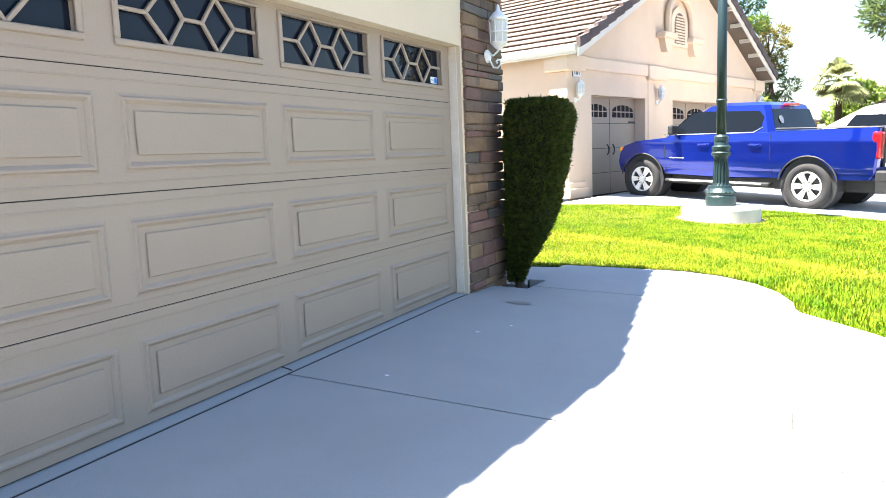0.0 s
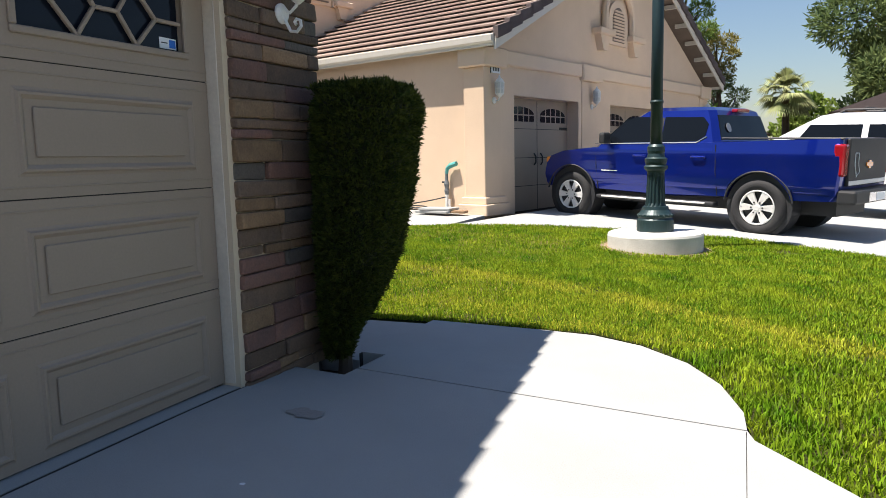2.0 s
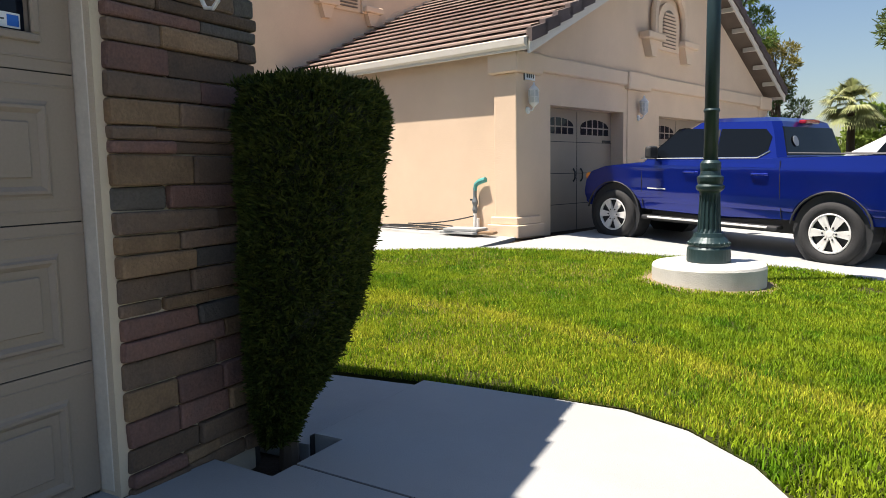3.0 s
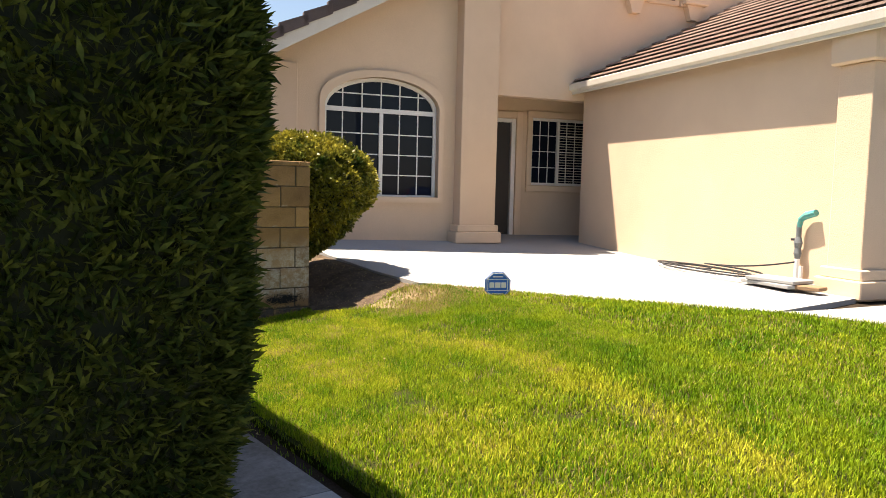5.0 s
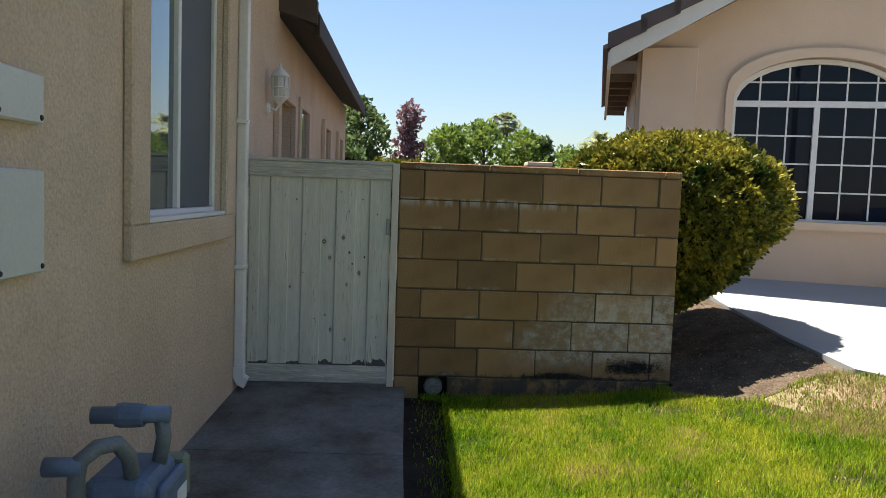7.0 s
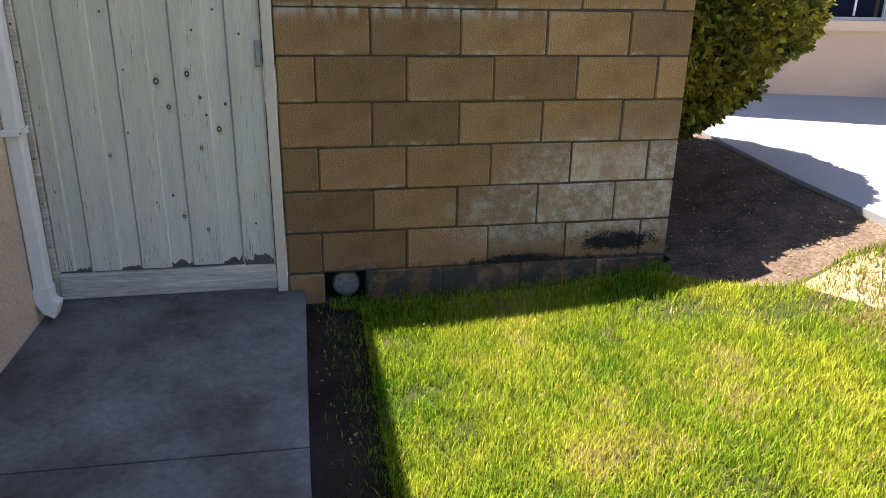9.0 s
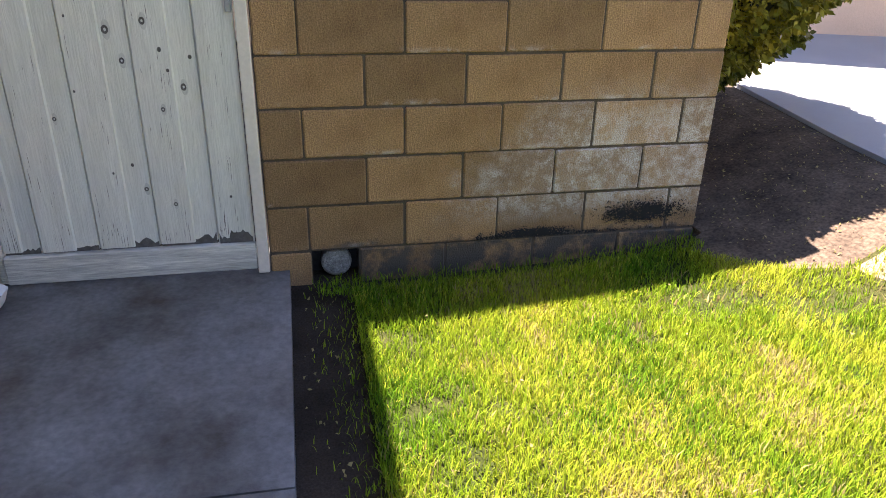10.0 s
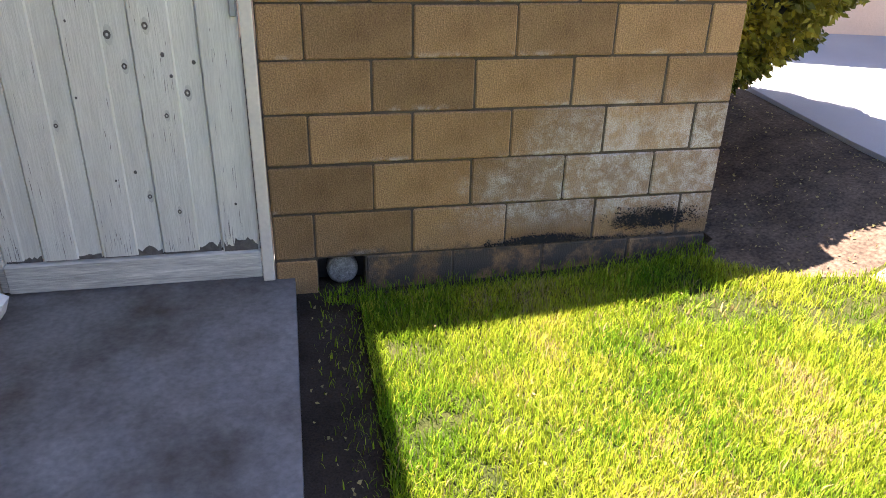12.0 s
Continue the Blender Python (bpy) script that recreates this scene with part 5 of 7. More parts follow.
    P("entry_wall", bm, STUCCO_N)
    P("entry_wall_end", box((-9, -5.62, 0.4), (U - 0.22, -5.4, 3.40)), STUCCO_N)
    P("upper_wall", box((U - 0.22, -1.70, 3.18), (U, 6.0, 5.75)), STUCCO_N)
    P("upper_gable", prism([(-5.62, 3.36), (-2.2, 3.36), (-2.2, 5.23)], U - 0.2, U - 0.02, "x"), STUCCO_N)
    P("pilaster", box((U - 0.1, -5.58, 0.4), (U + 0.06, -4.95, 3.42), 0.01), STUCCO_N)
    win = P("arched_window", prism(arch, U - 0.15, U - 0.13, "x"), GLASS, None, "white-framed arched grid window")
    tr = bmesh.new()
    ring_o = [(-3.61 + (p[0] + 3.61) * 1.0 + (0.085 if p[0] > -3.61 else -0.085), p[1] + (0.10 if p[1] > 2.9 else (-0.09 if p[1] < 1.6 else 0.05))) for p in full]
    for du0, du1 in ((0.002, 0.055),):
        a = [tr.verts.new((U + du1, *p)) for p in full]
        b = [tr.verts.new((U + du1, *p)) for p in ring_o]
        c = [tr.verts.new((U + du0, *p)) for p in ring_o]
        d = [tr.verts.new((U - 0.1, *p)) for p in full]
        for i in range(len(full)):
            j = (i + 1) % len(full)
            tr.faces.new((a[i], a[j], b[j], b[i]))
            tr.faces.new((b[i], b[j], c[j], c[i]))
            tr.faces.new((a[i], a[j], d[j], d[i]))
    bmesh.ops.recalc_face_normals(tr, faces=tr.faces[:])
    P("trim", tr, STUCCO_T, win)
    fr = bmesh.new()
    inner = [(-3.61 + (p[0] + 3.61) * 0.945, 2.1 + (p[1] - 2.1) * 0.955) for p in full]
    a = [fr.verts.new((U - 0.09, *p)) for p in full]
    b = [fr.verts.new((U - 0.09, *p)) for p in inner]
    c = [fr.verts.new((U - 0.128, *p)) for p in inner]
    for i in range(len(full)):
        j = (i + 1) % len(full)
        fr.faces.new((a[i], a[j], b[j], b[i]))
        fr.faces.new((b[i], b[j], c[j], c[i]))
    bmesh.ops.recalc_face_normals(fr, faces=fr.faces[:])
    add_box(fr, (U - 0.128, -4.515, 2.765), (U - 0.085, -2.705, 2.835))
    add_box(fr, (U - 0.128, -3.64, 1.48), (U - 0.085, -3.58, 2.765))
    P("window_frame", fr, WHITE, win)
    for k in range(1, 6):
        yy = -4.535 + 1.85 * k / 6
        top = 2.84 + 0.465 * math.sqrt(max(0, 1 - ((yy + 3.61) / 0.925) ** 2))
        P("window_bar", box((U - 0.129, yy - 0.009, 1.5), (U - 0.115, yy + 0.009, top)), WHITE, win)
    for z in (1.80, 2.12, 2.44, 3.05):
        hw = 0.9 if z < 2.8 else 0.925 * math.sqrt(1 - ((z - 2.84) / 0.465) ** 2)
        P("window_bar", box((U - 0.1285, -3.61 - hw, z - 0.009), (U - 0.1155, -3.61 + hw, z + 0.009)), WHITE, win)
    # entry column, recess, door and window
    c = P("column", box((U - 0.2, -2.39, 0.5), (U + 0.28, -1.76, 5.75), 0.015, seg=2), STUCCO_N)
    P("column_base", box((U - 0.2, -2.48, 0.74), (U + 0.37, -1.68, 0.92), 0.012), STUCCO_T, c)
    P("column_base", box((U - 0.2, -2.44, 0.92), (U + 0.33, -1.72, 1.03), 0.012), STUCCO_T, c)
    rw = -6.75
    P("recess_wall", wall_with_holes(-2.4, 1.2, 0.5, 3.45, rw - 0.2, rw, [(-1.63, -0.73, 0.6, 2.93), (-0.39, 0.81, 1.72, 2.98)]), STUCCO_N)
    P("recess_ceiling", box((rw, -1.72, 3.4), (U - 0.22, 1.2, 3.5)), STUCCO_N)
    P("recess_side", box((rw, 1.2, 0.5), (-5.6, 1.4, 3.4)), STUCCO_N)
    P("recess_side", box((rw, -2.4, 0.5), (U - 0.2, -2.2, 3.4)), STUCCO_N)
    d = P("front_door", box((rw - 0.1, -1.72, 0.80), (rw - 0.05, -0.9, 2.9)), BLACKM, None, "dark screened front door in a white frame")
    d.location.y = 0.12
    df = bmesh.new()
    add_box(df, (rw - 0.06, -0.93, 0.72), (rw + 0.015, -0.85, 2.93), 0.005)
    add_box(df, (rw - 0.06, -1.75, 2.86), (rw + 0.015, -0.93, 2.93), 0.005)
    add_box(df, (rw - 0.06, -1.75, 0.72), (rw + 0.015, -1.68, 2.86), 0.005)
    P("door_frame", df, WHITE, d)
    P("screen", box((rw - 0.045, -1.68, 0.74), (rw - 0.035, -0.94, 2.85)), BLACKM, d)
    dt = bmesh.new()
    add_box(dt, (rw + 0.002, -0.845, 0.66), (rw + 0.05, -0.72, 3.06), 0.008)
    add_box(dt, (rw + 0.002, -1.9, 2.94), (rw + 0.052, -0.845, 3.06), 0.008)
    P("door_trim", dt, STUCCO_T, d)
    w = P("window", box((rw - 0.1, -0.45, 1.72), (rw - 0.09, 0.75, 2.98)), GLASS, None, "white sliding window with blinds and grid")
    w.location.y = 0.06
    wf = bmesh.new()
    for lo, hi in (((rw - 0.09, -0.45, 1.72), (rw - 0.03, 0.75, 1.77)), ((rw - 0.09, -0.45, 2.93), (rw - 0.03, 0.75, 2.98)), ((rw - 0.09, -0.45, 1.77), (rw - 0.03, -0.41, 2.93)), ((rw - 0.09, 0.12, 1.77), (rw - 0.03, 0.17, 2.93)), ((rw - 0.09, 0.71, 1.77), (rw - 0.03, 0.75, 2.93))):
        add_box(wf, lo, hi, 0.004)
    for yy in (-0.23, -0.05, 0.35, 0.53):
        add_box(wf, (rw - 0.089, yy - 0.007, 1.77), (rw - 0.08, yy + 0.007, 2.93))
    for z in (2.06, 2.36, 2.66):
        add_box(wf, (rw - 0.0885, -0.41, z - 0.007), (rw - 0.0805, 0.71, z + 0.007))
    P("window_frame", wf, WHITE, w)
    for k in range(22):
        P("blind_slat", box((rw - 0.0895, 0.17, 1.80 + 0.051 * k), (rw - 0.087, 0.71, 1.812 + 0.051 * k)), TRIMW, w)
    wt = bmesh.new()
    for lo, hi in (((rw + 0.002, -0.56, 1.60), (rw + 0.05, 0.86, 1.715)), ((rw + 0.002, -0.56, 2.985), (rw + 0.05, 0.86, 3.10)), ((rw + 0.002, -0.56, 1.715), (rw + 0.05, -0.455, 2.985))):
        add_box(wt, lo, hi, 0.008)
    P("window_trim", wt, STUCCO_T, w)
    # upper vent seen above the garage roof
    uvn = P("upper_vent", box((U - 0.01, 1.2, 5.0), (U + 0.05, 1.9, 5.7), 0.02), STUCCO_T, None, "louvred upper vent")
    P("surround", prism([(1.05, 5.0), (1.2, 5.0), (1.2, 5.74), (1.9, 5.74), (1.9, 5.0), (2.05, 5.0), (2.05, 5.9), (1.05, 5.9)], U - 0.01, U + 0.09, "x"), STUCCO_T, uvn)
    for yy in (0.92, 2.18):
        P("corbel", box((U - 0.01, yy - 0.26, 5.02), (U + 0.2, yy + 0.26, 5.15), 0.02), STUCCO_T, uvn)
        P("corbel_foot", prism([(yy - 0.17, 5.02), (yy + 0.17, 5.02), (yy + 0.08, 4.76), (yy - 0.08, 4.76)], U - 0.01, U + 0.13, "x"), STUCCO_T, uvn)
    for k in range(8):
        P("louvre", box((U + 0.05, 1.32, 5.08 + 0.07 * k), (U + 0.075, 1.78, 5.11 + 0.07 * k)), SOFFIT, uvn)
    # roof of the entry wing
    r2 = P("entry_roof", prism([(-5.93, 3.22), (-2.3, 5.225), (-2.3, 5.365), (-5.93, 3.36)], -10.5, U + 0.42, "x"), SOFFIT, None, "tiled gable roof over the arched window")
    P("rake_board", prism([(-5.95, 3.12), (-2.3, 5.14), (-2.3, 5.34), (-5.95, 3.32)], U + 0.42, U + 0.455, "x"), FASCIA, r2)
    bm = bmesh.new()
    for i in range(11):
        a0, a1 = -5.98 + 6.25 * i / 18, -5.98 + 6.25 * (i + 1.2) / 18
        zz = lambda a: 3.32 + (a + 5.98) * 0.5415
        add_prism(bm, [(a0, zz(a0)), (a1, zz(a1) - 0.03), (a1, zz(a1) + 0.12), (a0, zz(a0) + 0.18)], U + 0.36, U + 0.48, "x")
    P("rake_tiles", bm, TILED, r2)
    bm = bmesh.new()
    for i in range(12):
        a0, a1 = -6.03 + 6.3 * i / 20, -6.03 + 6.3 * (i + 1.1) / 20
        zz = lambda a: 3.34 + (a + 5.98) * 0.5415
        add_prism(bm, [(a0, zz(a0) + 0.02), (a1, zz(a1) - 0.02), (a1, zz(a1) + 0.02), (a0, zz(a0) + 0.07)], -10.5, U + 0.36, "x")
    P("roof_tiles", bm, TILE, r2)
    P("eave_board", box((-10.5, -5.97, 3.10), (U + 0.42, -5.93, 3.30)), FASCIA, r2)
    for k in range(8):
        P("rafter_tail", box((U + 0.2 - 0.6 * k, -5.93, 3.09), (U + 0.29 - 0.6 * k, -5.64, 3.22)), SOFFIT, r2)


build_neighbour()
lantern("wall_lantern", NM @ pose(0.005, 0.20, 2.62), "white cage lantern on a beige garage column", 1.0, False)
lantern("wall_lantern", NM @ pose(0.005, 3.74, 2.66), "white cage lantern on a beige garage column", 1.0, False)
lantern("wall_lantern", NM @ pose(0.005, 10.5, 2.66), "white cage lantern on a beige garage column", 1.0, False)


def build_number_plate():
    e = empty("number_plaque", NM @ pose(0.0, 0.26, 2.98), "white address plaque with dark bars", "plaque")
    part("plate", box((0.0, -0.13, -0.07), (0.015, 0.13, 0.07), 0.004), SIGNWHITE, e)
    part("dark_edge", box((0.0, -0.155, -0.08), (0.010, -0.131, 0.08), 0.003), INK, e)
    for k in range(4):
        part("bar", box((0.0152, -0.095 + 0.052 * k, -0.04), (0.017, -0.065 + 0.052 * k, 0.04), 0.0), INK, e)


build_number_plate()


# ---- street lamp on a round footing ----
def build_street_lamp():
    x, y = -0.62, 11.72
    gz = float(ground_z(x, y))
    foot = obj("lamp_footing", lathe([(0.55, -0.08), (0.555, 0.16), (0.545, 0.185), (0.52, 0.2), (0.005, 0.205)], 96, pose(x, y, gz)), FOOTCON)
    tagged(foot, "round whitish concrete footing in the lawn", "footing")
    e = empty("street_lamp", pose(x, y, gz + 0.2) @ Matrix.Diagonal((0.9, 0.9, 1, 1)), "dark green fluted cast-iron street lamp post", "street lamp")
    part("base_drum", lathe([(0.235, 0), (0.24, 0.02), (0.235, 0.14), (0.215, 0.165), (0.225, 0.18), (0.225, 0.205), (0.20, 0.23), (0.175, 0.26), (0.165, 0.30)], 32), POST, e, smooth=False)
    for k in range(20):
        a = 2 * math.pi * k / 20
        part("bead", lathe([(0.002, -0.018), (0.016, -0.008), (0.016, 0.008), (0.002, 0.018)], 6, pose(0.222 * math.cos(a), 0.222 * math.sin(a), 0.195)), POST, e)
    bm = bmesh.new()
    n = 64
    rings = []
    for z, r in ((0.30, 0.135), (0.34, 0.128), (0.62, 0.112), (0.70, 0.110), (0.72, 0.118)):
        rings.append([bm.verts.new(((r - (0.016 if (k % 4) in (1, 2) and 0.33 < z < 0.69 else 0.0)) * math.cos(2 * math.pi * k / n), (r - (0.016 if (k % 4) in (1, 2) and 0.33 < z < 0.69 else 0.0)) * math.sin(2 * math.pi * k / n), z)) for k in range(n)])
    for a, b in zip(rings, rings[1:]):
        for k in range(n):
            bm.faces.new((a[k], a[(k + 1) % n], b[(k + 1) % n], b[k]))
    part("fluted_shaft", bm, POST, e)
    part("collar", lathe([(0.118, 0.72), (0.15, 0.74), (0.155, 0.77), (0.13, 0.79), (0.14, 0.82), (0.145, 0.86), (0.115, 0.88), (0.105, 0.92), (0.112, 0.95), (0.112, 1.0), (0.085, 1.03)], 32), POST, e)
    part("pole", lathe([(0.078, 1.02), (0.074, 2.4), (0.062, 4.2)], 24), POST, e, "dark green pole with pebbled surface", True)
    part("pole_ring", lathe([(0.08, 1.5), (0.09, 1.52), (0.08, 1.54)], 24), POST, e)
    part("lamp_globe", lathe([(0.06, 4.2), (0.16, 4.3), (0.2, 4.5), (0.14, 4.7), (0.03, 4.78)], 24), METALW, e, smooth=True)


build_street_lamp()


# ---- yard sign ----
def build_sign():
    e = empty("security_sign", pose(-5.42, 10.72, 0, 0, 0, -27), "blue octagonal security yard sign with a white mark on a stake", "sign")
    gz = float(ground_z(-5.42, 10.72))
    oc = [(0.135 * math.cos(math.pi / 8 + k * math.pi / 4), 0.135 * math.sin(math.pi / 8 + k * math.pi / 4)) for k in range(8)]
    zc = 0.685
    part("face", prism([(a, b + zc) for a, b in oc], -0.004, 0.004, "x"), SIGNBLUE, e)
    rim = bmesh.new()
    add_tube(rim, [(0.005, 0.124 * math.cos(math.pi / 8 + k * math.pi / 4), zc + 0.124 * math.sin(math.pi / 8 + k * math.pi / 4)) for k in range(9)], 0.0028, 4)
    part("rim_line", rim, SIGNWHITE, e)
    part("stake", tube([(-0.012, 0, gz - 0.15), (-0.012, 0, zc)], 0.008, 6), METALG, e)
    mk = bmesh.new()
    for a, b in ((-0.082, -0.034), (-0.026, 0.026), (0.034, 0.082)):
        add_box(mk, (0.0042, a, zc - 0.026), (0.007, b, zc + 0.026), 0.002)
    part("logo_blocks", mk, SIGNWHITE, e, "three plain white blocks of the sign's mark")
    fr = bmesh.new()
    for lo, hi in (((0.0042, -0.10, zc + 0.05), (0.006, 0.10, zc + 0.056)), ((0.0042, -0.10, zc - 0.056), (0.006, 0.10, zc - 0.05)), ((0.0042, -0.10, zc - 0.05), (0.006, -0.094, zc + 0.05)), ((0.0042, 0.094, zc - 0.05), (0.006, 0.10, zc + 0.05))):
        add_box(fr, lo, hi)
    part("mark_frame", fr, SIGNWHITE, e)
    part("caption_bar", box((0.0042, -0.05, zc + 0.075), (0.006, 0.05, zc + 0.088)), SIGNWHITE, e)
    part("caption_bar", box((0.0042, -0.05, zc - 0.09), (0.006, 0.05, zc - 0.078)), SIGNWHITE, e)


build_sign()


# ---- pickup truck ----
TX = Vector((-0.912, 0.408, 0.040)).normalized()
TZ = Vector((0.03, -0.02, 1.0))
TY = TZ.cross(TX).normalized()
TZ = TX.cross(TY).normalized()
T_LEFT_REAR = Vector((0.53, 13.84, 0.36))
T_ORIGIN = T_LEFT_REAR - TY * 0.80
TM = Matrix(((TX.x, TY.x, TZ.x, T_ORIGIN.x), (TX.y, TY.y, TZ.y, T_ORIGIN.y), (TX.z, TY.z, TZ.z, T_ORIGIN.z), (0, 0, 0, 1)))


def wheel(parent, x, y, r, side, spokes=6):
    """Tyre and alloy rim; the rim faces side."""
    m = pose(x, y, r, -90 * side, 0, 0)
    w = part("wheel", lathe([(r * 0.62, -0.12), (r * 0.86, -0.125), (r * 0.97, -0.10), (r, -0.06), (r, 0.06), (r * 0.97, 0.10), (r * 0.86, 0.125), (r * 0.64, 0.115), (r * 0.62, 0.05)], 40, m), RUBBER, parent, "black tyre on a silver alloy rim", True)
    part("rim_barrel", lathe([(r * 0.60, -0.1), (r * 0.625, 0.112), (r * 0.59, 0.112), (r * 0.56, 0.03), (r * 0.2, 0.02)], 40, m), PLASTIC, w)
    part("rim_back", lathe([(r * 0.61, 0.052), (r * 0.61, 0.056)], 32, m), BLACKM, w)
    part("rim_edge", hoop([(r * 0.57, 0.085), (r * 0.635, 0.10), (r * 0.635, 0.119), (r * 0.60, 0.124), (r * 0.575, 0.105)], 40, m), ALLOY, w)
    sp = bmesh.new()
    for k in range(spokes):
        a = 2 * math.pi * k / spokes
        for s in (-1, 1):
            q = m @ Matrix.Rotation(a, 4, "Z") @ Matrix.Rotation(s * 0.13, 4, "Z")
            add_prism_m(sp, [(r * 0.10, -0.018), (r * 0.60, -0.026), (r * 0.60, 0.026), (r * 0.10, 0.018)], 0.085, 0.118, q)
    part("spokes", sp, ALLOY, w)
    part("hub_cap", lathe([(r * 0.16, 0.06), (r * 0.16, 0.112), (r * 0.09, 0.122)], 16, m), ALLOY, w)
    for k in range(6):
        a = 2 * math.pi * k / 6
        part("lug_nut", lathe([(0.012, 0.1), (0.012, 0.126)], 6, m @ pose(r * 0.21 * math.cos(a), r * 0.21 * math.sin(a), 0)), PLASTIC, w)
    return w


def add_prism_m(bm, outline, lo, hi, m):
    a = [bm.verts.new(m @ Vector((*p, lo))) for p in outline]
    b = [bm.verts.new(m @ Vector((*p, hi))) for p in outline]
    k = len(outline)
    fs = [bm.faces.new(a), bm.faces.new(b)] + [bm.faces.new((a[i], a[(i + 1) % k], b[(i + 1) % k], b[i])) for i in range(k)]
    bmesh.ops.recalc_face_normals(bm, faces=fs)


def arch_pts(xc, zc, r, zb):
    """Points of a wheel arch from front to back along the sill, height zb."""
    a0 = math.asin((zb - zc) / r)
    return [(xc + r * math.cos(t), zc + r * math.sin(t)) for t in np.linspace(a0, math.pi - a0, 13)]


def body_skin(outline, half, crown, belt):
    """Body side outline (x, z) drawn across the width, waisted above the belt and tucked below."""
    def y_at(z):
        return half
    secs = []
    for f in (-1.0, -0.965, -0.9, 0.9, 0.965, 1.0):
        inset = {1.0: 0.035, 0.965: 0.008, 0.9: 0.0}[abs(f)]
        ring = []
        cx, cz = 1.5, 0.85
        for x, z in outline:
            d = Vector((x - cx, z - cz))
            k = 1 - inset / max(d.length, 0.3)
            ring.append((cx + d.x * k, f * y_at(z), cz + d.y * k))
        secs.append(ring)
    bm = loft(secs)
    for z in np.arange(0.46, 1.34, 0.04):
        bmesh.ops.bisect_plane(bm, geom=bm.verts[:] + bm.edges[:] + bm.faces[:], plane_co=(0, 0, z), plane_no=(0, 0, 1))
    for v in bm.verts:
        if abs(v.co.y) > 0.7:
            t = (v.co.z - 0.84) / 0.42
            crease = 0.007 * math.exp(-((v.co.z - 1.12) / 0.06) ** 2) - 0.006 * math.exp(-((v.co.z - 0.92) / 0.10) ** 2)
            v.co.y *= 1 - 0.045 * t * t + crease - (0.02 if v.co.z < 0.66 else 0.0)
    return bm


